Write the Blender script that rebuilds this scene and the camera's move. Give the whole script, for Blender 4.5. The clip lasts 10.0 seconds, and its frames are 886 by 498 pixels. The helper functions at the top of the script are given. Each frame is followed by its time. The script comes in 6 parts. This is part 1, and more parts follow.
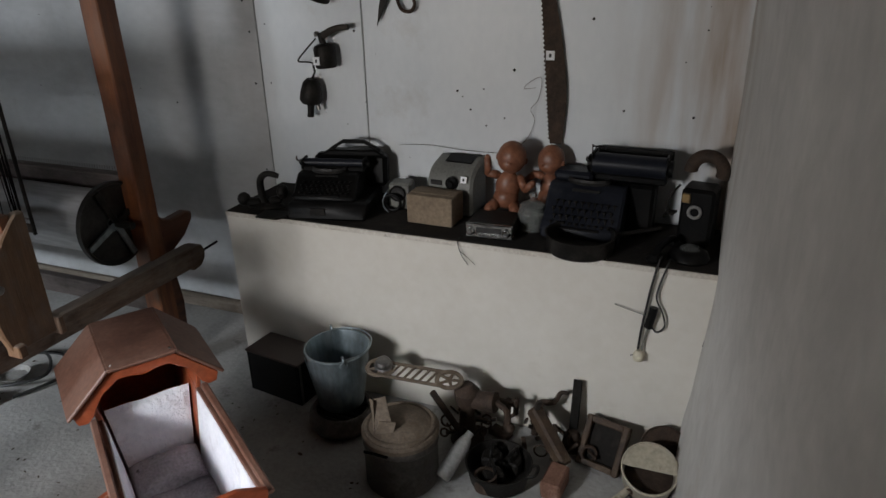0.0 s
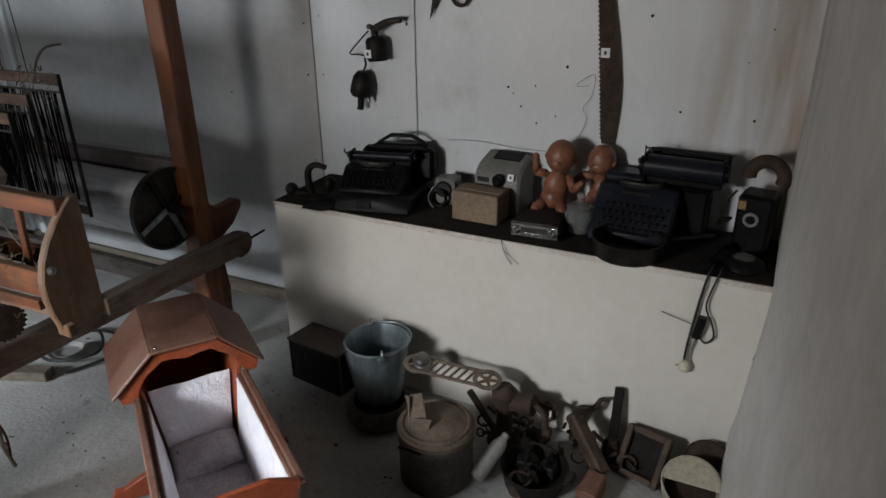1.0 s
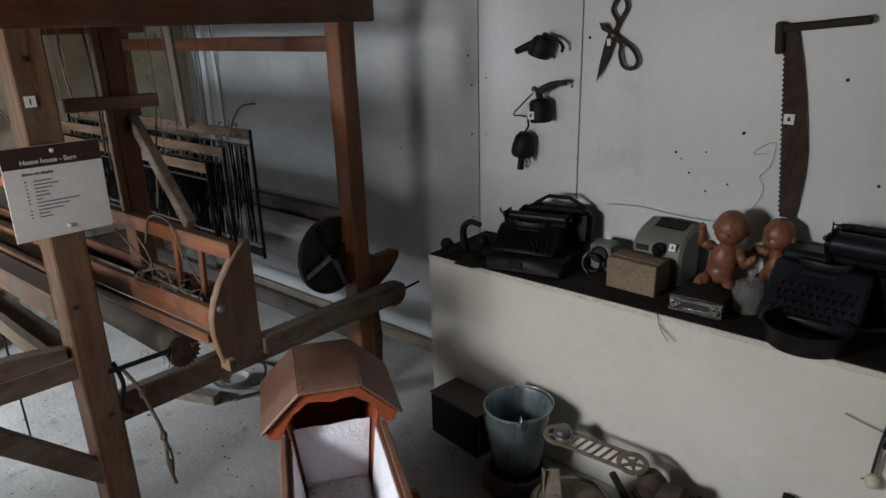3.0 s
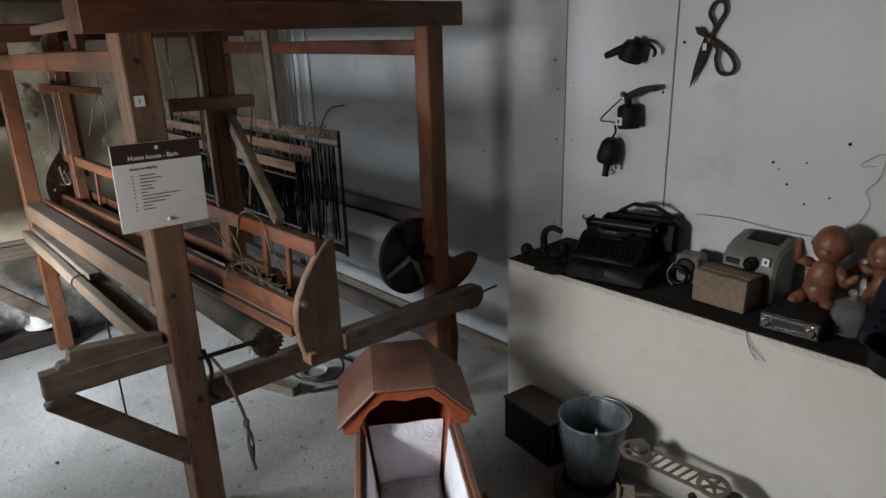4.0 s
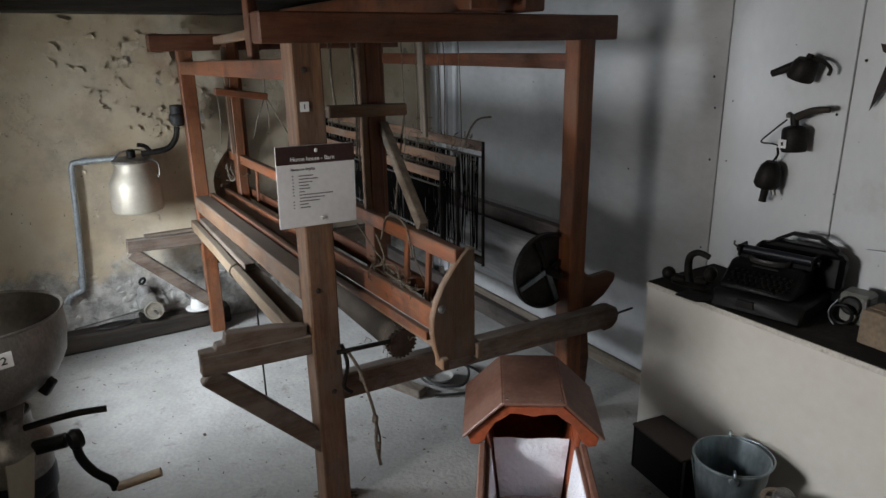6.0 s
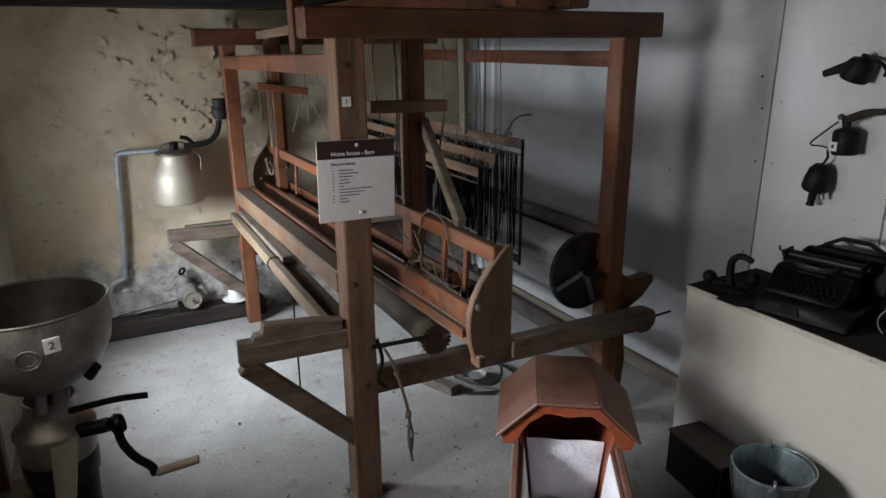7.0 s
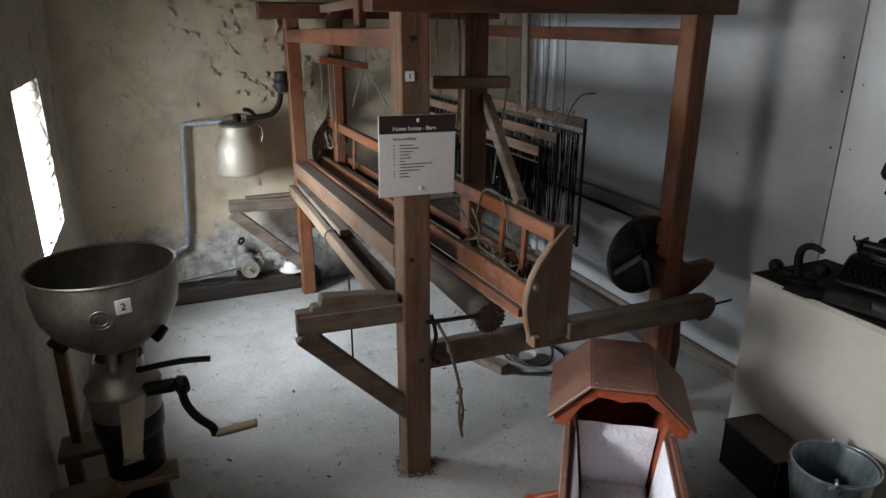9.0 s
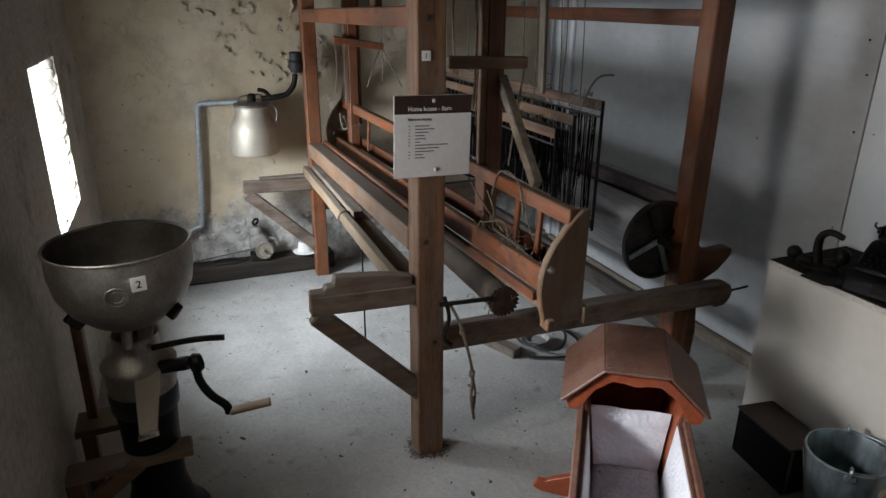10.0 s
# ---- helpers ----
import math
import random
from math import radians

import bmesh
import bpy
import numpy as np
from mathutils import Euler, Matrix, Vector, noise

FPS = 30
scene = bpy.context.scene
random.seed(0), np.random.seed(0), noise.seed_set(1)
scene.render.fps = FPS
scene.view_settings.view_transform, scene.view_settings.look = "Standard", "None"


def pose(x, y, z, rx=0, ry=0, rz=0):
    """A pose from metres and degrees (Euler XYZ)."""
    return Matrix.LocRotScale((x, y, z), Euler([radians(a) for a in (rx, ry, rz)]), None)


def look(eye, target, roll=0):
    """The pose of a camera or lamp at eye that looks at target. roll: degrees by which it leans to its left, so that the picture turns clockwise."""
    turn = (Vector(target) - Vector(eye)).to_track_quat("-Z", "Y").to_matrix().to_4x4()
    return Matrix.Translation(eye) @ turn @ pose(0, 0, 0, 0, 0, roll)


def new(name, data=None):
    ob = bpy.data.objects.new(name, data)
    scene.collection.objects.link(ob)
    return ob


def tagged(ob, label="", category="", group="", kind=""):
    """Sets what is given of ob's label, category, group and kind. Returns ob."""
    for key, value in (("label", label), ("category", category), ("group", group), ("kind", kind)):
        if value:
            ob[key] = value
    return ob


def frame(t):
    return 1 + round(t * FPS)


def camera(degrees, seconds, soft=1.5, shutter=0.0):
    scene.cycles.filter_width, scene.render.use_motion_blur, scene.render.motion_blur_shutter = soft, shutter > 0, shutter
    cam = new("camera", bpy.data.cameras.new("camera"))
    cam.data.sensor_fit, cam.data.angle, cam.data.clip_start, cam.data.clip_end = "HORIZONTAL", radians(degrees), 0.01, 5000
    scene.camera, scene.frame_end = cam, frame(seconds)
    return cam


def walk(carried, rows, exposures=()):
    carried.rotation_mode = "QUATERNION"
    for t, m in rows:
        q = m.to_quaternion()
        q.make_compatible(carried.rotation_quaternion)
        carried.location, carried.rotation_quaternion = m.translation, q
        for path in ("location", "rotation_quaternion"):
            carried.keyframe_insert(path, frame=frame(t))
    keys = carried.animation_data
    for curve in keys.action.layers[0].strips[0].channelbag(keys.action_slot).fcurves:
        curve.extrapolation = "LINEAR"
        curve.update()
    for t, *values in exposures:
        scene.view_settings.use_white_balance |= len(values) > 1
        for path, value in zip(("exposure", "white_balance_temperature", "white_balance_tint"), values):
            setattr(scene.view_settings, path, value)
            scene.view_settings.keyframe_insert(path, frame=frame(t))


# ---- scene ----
cam = camera(67.8, 10.0)
PATH = [
    (0, (0.635, 0.228, 1.532), (-0.038, 1.935, 0.738), -1.17),
    (0.5, (0.639, 0.238, 1.532), (-0.084, 1.916, 0.718), -1.10),
    (1, (0.639, 0.257, 1.528), (-0.165, 1.901, 0.723), -0.61),
    (1.5, (0.649, 0.271, 1.527), (-0.243, 1.881, 0.743), -0.85),
    (2, (0.652, 0.288, 1.532), (-0.362, 1.837, 0.776), -1.32),
    (2.5, (0.645, 0.305, 1.541), (-0.491, 1.786, 0.822), -1.47),
    (3, (0.649, 0.310, 1.543), (-0.589, 1.741, 0.895), -1.70),
    (4.5, (0.638, 0.301, 1.548), (-0.847, 1.480, 0.912), -1.45),
    (5, (0.634, 0.295, 1.547), (-0.924, 1.387, 0.931), -1.18),
    (5.5, (0.630, 0.286, 1.548), (-0.983, 1.306, 0.951), -1.17),
    (7, (0.611, 0.266, 1.545), (-1.081, 1.150, 0.948), -0.51),
    (7.5, (0.604, 0.258, 1.546), (-1.115, 1.085, 0.945), -0.46),
    (8, (0.602, 0.251, 1.543), (-1.132, 1.036, 0.931), -0.38),
    (8.5, (0.600, 0.247, 1.540), (-1.139, 1.009, 0.909), -0.03),
    (9, (0.597, 0.245, 1.539), (-1.141, 0.985, 0.882), 0.13),
    (9.5, (0.593, 0.244, 1.534), (-1.145, 0.962, 0.852), 0.30),
    (10, (0.588, 0.243, 1.529), (-1.149, 0.942, 0.827), 0.42),
]
walk(cam, [(t, look(eye, target, roll)) for t, eye, target, roll in PATH])

# ---- world, sun, large lights ----
world = bpy.data.worlds.new("sky")
scene.world = world
world.use_nodes = True
wn = world.node_tree
sky = wn.nodes.new("ShaderNodeTexSky")
sky.sky_type = "NISHITA"
sky.sun_disc = False
sky.sun_elevation = radians(48)
sky.sun_rotation = radians(280)
wn.nodes["Background"].inputs["Strength"].default_value = 0.12
wn.links.new(sky.outputs["Color"], wn.nodes["Background"].inputs["Color"])

sun = new("sun", bpy.data.lights.new("sun", "SUN"))
sun.data.energy = 3.0
sun.data.angle = radians(10)
sun.data.color = (1.0, 0.95, 0.88)
sun.matrix_basis = look((0, 0, 0), (0.7, -0.12, -0.7))


def opening_light(name, x, y, z, w, h, power, colour, drop, slant, spread=150):
    lamp = new(name, bpy.data.lights.new(name, "AREA"))
    lamp.data.shape = "RECTANGLE"
    lamp.data.size, lamp.data.size_y = w, h
    lamp.data.energy = power
    lamp.data.spread = radians(spread)
    lamp.data.color = colour
    lamp.matrix_basis = look((x, y, z), (x + slant, y + 1, z - drop))
    return lamp


opening_light("window_daylight", -2.32, -0.50, 1.0, 0.58, 0.60, 24.0, (0.86, 0.925, 1.0), 0.35, 0.0)
opening_light("window_sky", -2.32, -0.49, 1.0, 0.56, 0.58, 21.0, (0.84, 0.915, 1.0), 0.72, -0.20, 92)
opening_light("side_window_sky", -0.82, -0.49, 1.27, 0.46, 0.42, 12.0, (0.86, 0.92, 1.0), 0.90, 0.45, 74)
opening_light("side_window_daylight", -0.82, -0.50, 1.27, 0.46, 0.42, 18.0, (1.0, 0.955, 0.925), 0.10, 0.62, 140)


# ---- helpers of this scene ----
def V(*a):
    return Vector(a)


def thing(name, label, category, m=None, group="", kind=""):
    ob = new(name)
    ob.empty_display_size = 0.05
    ob.matrix_basis = m if m is not None else Matrix.Identity(4)
    return tagged(ob, label, category, group, kind)


def root_of(ob):
    while ob.parent:
        ob = ob.parent
    return ob


def part(name, bm, material, parent=None, label="", world=False, smooth=False):
    """Links a bmesh as one mesh object under a thing or part."""
    if world and parent is not None:
        bm.transform(root_of(parent).matrix_basis.inverted())
    me = bpy.data.meshes.new(name)
    bmesh.ops.recalc_face_normals(bm, faces=bm.faces[:])
    bm.to_mesh(me)
    bm.free()
    me.materials.append(material)
    if smooth:
        for p in me.polygons:
            p.use_smooth = True
        me.set_sharp_from_angle(angle=radians(38))
    ob = new(name, me)
    if parent is not None:
        ob.parent = parent
    if label:
        ob["label"] = label
    return ob


def bevel(bm, width=0.004, segs=1):
    if width > 0:
        es = [e for e in bm.edges if len(e.link_faces) == 2 and e.calc_face_angle(0) > 0.5]
        bmesh.ops.bevel(bm, geom=es, offset=width, segments=segs, affect="EDGES", profile=0.6, clamp_overlap=True)
    return bm


def box(c, s, b=0.004, m=None, bm=None):
    """A box with centre c, size s and softened edges."""
    t = bmesh.new()
    bmesh.ops.create_cube(t, size=1.0)
    bmesh.ops.scale(t, vec=s, verts=t.verts)
    bevel(t, min(b, min(s) * 0.3))
    t.transform(Matrix.Translation(c) @ (m if m is not None else Matrix.Identity(4)))
    return join(bm, t)


def join(bm, t):
    if bm is None:
        return t
    me = bpy.data.meshes.new("tmp")
    t.to_mesh(me)
    t.free()
    bm.from_mesh(me)
    bpy.data.meshes.remove(me)
    return bm


def beam(a, b, w, h, bev=0.004, wob=0.0, bm=None, segs=1):
    """A squared timber from a to b, w wide across and h high; wob bends it slightly."""
    a, b = Vector(a), Vector(b)
    d = b - a
    n = d.normalized()
    up = V(0, 0, 1) if abs(n.z) < 0.9 else V(0, 1, 0)
    side = n.cross(up).normalized()
    up = side.cross(n)
    t = bmesh.new()
    rings = []
    k = max(1, segs)
    for i in range(k + 1):
        p = a + d * (i / k)
        if 0 < i < k and wob:
            p = p + side * random.uniform(-wob, wob) + up * random.uniform(-wob, wob)
        rings.append([t.verts.new(p + side * (sx * w / 2) + up * (sz * h / 2)) for sx, sz in ((-1, -1), (1, -1), (1, 1), (-1, 1))])
    t.faces.new(rings[0][::-1])
    t.faces.new(rings[-1])
    for r0, r1 in zip(rings, rings[1:]):
        for j in range(4):
            t.faces.new((r0[j], r0[(j + 1) % 4], r1[(j + 1) % 4], r1[j]))
    bmesh.ops.recalc_face_normals(t, faces=t.faces[:])
    bevel(t, min(bev, w * 0.3, h * 0.3))
    return join(bm, t)


def tube(pts, r, seg=8, bm=None, caps=True, r_end=None):
    """A round bar along a line of points."""
    pts = [Vector(p) for p in pts]
    t = bmesh.new()
    rings = []
    ref = None
    for i, p in enumerate(pts):
        d = (pts[min(i + 1, len(pts) - 1)] - pts[max(i - 1, 0)]).normalized()
        if ref is None:
            ref = V(0, 0, 1) if abs(d.z) < 0.9 else V(1, 0, 0)
        s = d.cross(ref).normalized()
        u = s.cross(d).normalized()
        ref = u
        rr = r if r_end is None else r + (r_end - r) * i / (len(pts) - 1)
        rings.append([t.verts.new(p + (s * math.cos(a) + u * math.sin(a)) * rr) for a in (2 * math.pi * j / seg for j in range(seg))])
    for r0, r1 in zip(rings, rings[1:]):
        for j in range(seg):
            t.faces.new((r0[j], r0[(j + 1) % seg], r1[(j + 1) % seg], r1[j]))
    if caps:
        t.faces.new(rings[0][::-1])
        t.faces.new(rings[-1])
    return join(bm, t)


def bend(pts, n=6):
    """A smooth line through the points."""
    pts = [Vector(p) for p in pts]
    out = []
    for i in range(len(pts) - 1):
        p0, p1, p2, p3 = pts[max(i - 1, 0)], pts[i], pts[i + 1], pts[min(i + 2, len(pts) - 1)]
        for k in range(n):
            s = k / n
            out.append(0.5 * (2 * p1 + (p2 - p0) * s + (2 * p0 - 5 * p1 + 4 * p2 - p3) * s * s + (3 * p1 - p0 - 3 * p2 + p3) * s ** 3))
    return out + [pts[-1]]


def lathe(profile, seg=28, m=None, bm=None, sx=1.0, sy=1.0):
    """A turned form: profile of (radius, height), open or closed, round the z axis."""
    t = bmesh.new()
    rings = []
    for r, z in profile:
        if r < 1e-5:
            rings.append([t.verts.new((0, 0, z))])
        else:
            rings.append([t.verts.new((r * sx * math.cos(a), r * sy * math.sin(a), z)) for a in (2 * math.pi * j / seg for j in range(seg))])
    for r0, r1 in zip(rings, rings[1:]):
        for j in range(seg):
            a0, a1 = r0[j % len(r0)], r0[(j + 1) % len(r0)]
            b0, b1 = r1[j % len(r1)], r1[(j + 1) % len(r1)]
            vs = []
            for v in (a0, a1, b1, b0):
                if v not in vs:
                    vs.append(v)
            if len(vs) > 2:
                t.faces.new(vs)
    if m is not None:
        t.transform(m)
    return join(bm, t)


def plate(outline, thick, m=None, b=0.002, bm=None):
    """A flat piece: outline of (x, y) with thickness along z."""
    t = bmesh.new()
    lo = [t.verts.new((x, y, 0)) for x, y in outline]
    hi = [t.verts.new((x, y, thick)) for x, y in outline]
    t.faces.new(lo[::-1])
    t.faces.new(hi)
    for i in range(len(lo)):
        j = (i + 1) % len(lo)
        t.faces.new((lo[i], lo[j], hi[j], hi[i]))
    bmesh.ops.recalc_face_normals(t, faces=t.faces[:])
    if b:
        bevel(t, b)
    if m is not None:
        t.transform(m)
    return join(bm, t)


def torus(R, r, m=None, seg=24, sub=8, bm=None, arc=2 * math.pi):
    pts = [(R * math.cos(arc * i / seg), R * math.sin(arc * i / seg), 0) for i in range(seg + 1)]
    t = tube(pts, r, sub, caps=arc < 6)
    if arc > 6:
        bmesh.ops.remove_doubles(t, verts=t.verts, dist=1e-5)
    if m is not None:
        t.transform(m)
    return join(bm, t)


def ball(c, r, bm=None, s=(1, 1, 1), sub=2, m=None):
    t = bmesh.new()
    bmesh.ops.create_icosphere(t, subdivisions=sub, radius=1.0)
    bmesh.ops.scale(t, vec=(r * s[0], r * s[1], r * s[2]), verts=t.verts)
    t.transform(Matrix.Translation(c) @ (m if m is not None else Matrix.Identity(4)))
    return join(bm, t)


ALONG_X = Matrix.Rotation(radians(90), 4, "Y")
ALONG_Y = Matrix.Rotation(radians(-90), 4, "X")


def at(x, y, z, rz=0.0, rx=0.0, ry=0.0):
    return pose(x, y, z, rx, ry, rz)


# ---- materials ----
def material(name, a, b, rough=0.7, scale=(6, 6, 6), fine=60.0, metal=0.0, bump=0.25, stain=None, stain_scale=3.0,
             stain_at=(0.52, 0.66), rough_var=0.15, dist=0.004, spec=0.4, per_object=0.0, coords="Object", grain=0.45, dust=None, knots=0.0, streak=None):
    """Two-scale mottled surface with grain, optional stains of a second colour, and relief."""
    mt = bpy.data.materials.new(name)
    mt.use_nodes = True
    n, l = mt.node_tree.nodes, mt.node_tree.links
    bs = n["Principled BSDF"]
    tc = n.new("ShaderNodeTexCoord")
    mp = n.new("ShaderNodeMapping")
    mp.inputs["Scale"].default_value = scale
    l.new(tc.outputs[coords], mp.inputs["Vector"])
    big = n.new("ShaderNodeTexNoise")
    big.inputs["Scale"].default_value = 1.0
    big.inputs["Detail"].default_value = 7
    big.inputs["Roughness"].default_value = 0.62
    l.new(mp.outputs["Vector"], big.inputs["Vector"])
    fin = n.new("ShaderNodeTexNoise")
    fin.inputs["Scale"].default_value = fine / max(scale)
    fin.inputs["Detail"].default_value = 5
    l.new(mp.outputs["Vector"], fin.inputs["Vector"])
    ramp = n.new("ShaderNodeValToRGB")
    ramp.color_ramp.elements[0].position, ramp.color_ramp.elements[1].position = 0.34, 0.68
    ramp.color_ramp.elements[0].color = (*a, 1)
    ramp.color_ramp.elements[1].color = (*b, 1)
    l.new(big.outputs["Fac"], ramp.inputs["Fac"])
    col = ramp.outputs["Color"]
    mx = n.new("ShaderNodeMix")
    mx.data_type, mx.blend_type = "RGBA", "OVERLAY"
    mx.inputs["Factor"].default_value = grain
    l.new(col, mx.inputs["A"])
    l.new(fin.outputs["Fac"], mx.inputs["B"])
    col = mx.outputs["Result"]
    if stain:
        sn = n.new("ShaderNodeTexNoise")
        sn.inputs["Scale"].default_value = stain_scale
        sn.inputs["Detail"].default_value = 8
        sn.inputs["Roughness"].default_value = 0.7
        l.new(tc.outputs[coords], sn.inputs["Vector"])
        sr = n.new("ShaderNodeValToRGB")
        sr.color_ramp.elements[0].position, sr.color_ramp.elements[1].position = stain_at
        l.new(sn.outputs["Fac"], sr.inputs["Fac"])
        ms = n.new("ShaderNodeMix")
        ms.data_type = "RGBA"
        l.new(sr.outputs["Color"], ms.inputs["Factor"])
        l.new(col, ms.inputs["A"])
        ms.inputs["B"].default_value = (*stain, 1)
        col = ms.outputs["Result"]
    if knots:
        km = n.new("ShaderNodeMapping")
        km.inputs["Scale"].default_value = tuple(5.0 if q > 10 else 3.2 for q in scale)
        l.new(tc.outputs[coords], km.inputs["Vector"])
        vo = n.new("ShaderNodeTexVoronoi")
        vo.inputs["Scale"].default_value = 1.0
        l.new(km.outputs["Vector"], vo.inputs["Vector"])
        kr = n.new("ShaderNodeMapRange")
        kr.inputs["From Min"].default_value, kr.inputs["From Max"].default_value = 0.05, 0.15
        kr.inputs["To Min"].default_value, kr.inputs["To Max"].default_value = knots, 0.0
        l.new(vo.outputs["Distance"], kr.inputs["Value"])
        mk = n.new("ShaderNodeMix")
        mk.data_type = "RGBA"
        l.new(kr.outputs["Result"], mk.inputs["Factor"])
        l.new(col, mk.inputs["A"])
        mk.inputs["B"].default_value = (0.022, 0.011, 0.006, 1)
        col = mk.outputs["Result"]
    if dust:
        # grey dust in scuffed patches, thick on the tops where it settles
        ge = n.new("ShaderNodeNewGeometry")
        sp = n.new("ShaderNodeSeparateXYZ")
        l.new(ge.outputs["Normal"], sp.inputs["Vector"])
        dz = n.new("ShaderNodeMapRange")
        dz.inputs["From Min"].default_value, dz.inputs["From Max"].default_value = 0.3, 1.0
        dz.inputs["To Min"].default_value, dz.inputs["To Max"].default_value = 0.0, 0.30
        l.new(sp.outputs["Z"], dz.inputs["Value"])
        dn = n.new("ShaderNodeTexNoise")
        dn.inputs["Scale"].default_value = 7.0
        dn.inputs["Detail"].default_value = 9
        dn.inputs["Roughness"].default_value = 0.72
        dm = n.new("ShaderNodeMapping")
        dm.inputs["Scale"].default_value = tuple(1.6 if q > 10 else 0.7 for q in scale)
        l.new(tc.outputs[coords], dm.inputs["Vector"])
        l.new(dm.outputs["Vector"], dn.inputs["Vector"])
        da = n.new("ShaderNodeMath")
        da.operation = "ADD"
        l.new(dz.outputs["Result"], da.inputs[0])
        l.new(dn.outputs["Fac"], da.inputs[1])
        dr = n.new("ShaderNodeMapRange")
        dr.inputs["From Min"].default_value, dr.inputs["From Max"].default_value = 0.44, 0.76
        dr.inputs["To Min"].default_value, dr.inputs["To Max"].default_value = 0.0, 0.85
        l.new(da.outputs[0], dr.inputs["Value"])
        md = n.new("ShaderNodeMix")
        md.data_type = "RGBA"
        l.new(dr.outputs["Result"], md.inputs["Factor"])
        l.new(col, md.inputs["A"])
        md.inputs["B"].default_value = (*dust, 1)
        col = md.outputs["Result"]
    if streak:
        # brown water runs down the damp corner
        cx, cy, reach, tint = streak
        vm = n.new("ShaderNodeVectorMath")
        vm.operation = "MULTIPLY_ADD"
        vm.inputs[1].default_value = (1, 1, 0)
        vm.inputs[2].default_value = (-cx, -cy, 0)
        l.new(tc.outputs[coords], vm.inputs[0])
        vl = n.new("ShaderNodeVectorMath")
        vl.operation = "LENGTH"
        l.new(vm.outputs["Vector"], vl.inputs[0])
        vr = n.new("ShaderNodeMapRange")
        vr.inputs["From Min"].default_value, vr.inputs["From Max"].default_value = 0.04, reach
        vr.inputs["To Min"].default_value, vr.inputs["To Max"].default_value = 1.0, 0.0
        l.new(vl.outputs["Value"], vr.inputs["Value"])
        wm = n.new("ShaderNodeMapping")
        wm.inputs["Scale"].default_value = (11, 11, 1.3)
        l.new(tc.outputs[coords], wm.inputs["Vector"])
        wn = n.new("ShaderNodeTexNoise")
        wn.inputs["Scale"].default_value = 1.0
        wn.inputs["Detail"].default_value = 6
        l.new(wm.outputs["Vector"], wn.inputs["Vector"])
        wr = n.new("ShaderNodeMapRange")
        wr.inputs["From Min"].default_value, wr.inputs["From Max"].default_value = 0.42, 0.68
        wr.inputs["To Max"].default_value = 0.85
        l.new(wn.outputs["Fac"], wr.inputs["Value"])
        wx = n.new("ShaderNodeMath")
        wx.operation = "MULTIPLY"
        l.new(wr.outputs["Result"], wx.inputs[0])
        l.new(vr.outputs["Result"], wx.inputs[1])
        mw = n.new("ShaderNodeMix")
        mw.data_type = "RGBA"
        l.new(wx.outputs[0], mw.inputs["Factor"])
        l.new(col, mw.inputs["A"])
        mw.inputs["B"].default_value = (*tint, 1)
        col = mw.outputs["Result"]
    if per_object:
        oi = n.new("ShaderNodeObjectInfo")
        mr = n.new("ShaderNodeMapRange")
        mr.inputs["To Min"].default_value, mr.inputs["To Max"].default_value = 1 - per_object, 1 + per_object
        l.new(oi.outputs["Random"], mr.inputs["Value"])
        hv = n.new("ShaderNodeHueSaturation")
        l.new(mr.outputs["Result"], hv.inputs["Value"])
        l.new(col, hv.inputs["Color"])
        col = hv.outputs["Color"]
    l.new(col, bs.inputs["Base Color"])
    rr = n.new("ShaderNodeMapRange")
    rr.inputs["To Min"].default_value, rr.inputs["To Max"].default_value = max(0.03, rough - rough_var), min(1, rough + rough_var)
    l.new(big.outputs["Fac"], rr.inputs["Value"])
    l.new(rr.outputs["Result"], bs.inputs["Roughness"])
    bs.inputs["Metallic"].default_value = metal
    bs.inputs["Specular IOR Level"].default_value = spec
    if bump:
        add = n.new("ShaderNodeMath")
        add.operation = "ADD"
        l.new(big.outputs["Fac"], add.inputs[0])
        l.new(fin.outputs["Fac"], add.inputs[1])
        bp = n.new("ShaderNodeBump")
        bp.inputs["Strength"].default_value = bump
        bp.inputs["Distance"].default_value = dist
        l.new(add.outputs[0], bp.inputs["Height"])
        l.new(bp.outputs["Normal"], bs.inputs["Normal"])
    return mt


def woods(name, a, b, rough=0.6, stain=None, per=0.12, dust=None, knots=0.0):
    """The same wood with its grain along x, y and z."""
    return {ax: material(f"{name}_{ax}", a, b, rough, sc, 260.0, bump=0.35, stain=stain, stain_scale=5.0, stain_at=(0.5, 0.72), dist=0.002, per_object=per, dust=dust, knots=knots)
            for ax, sc in (("x", (2.2, 34, 34)), ("y", (34, 2.2, 34)), ("z", (34, 34, 2.2)))}


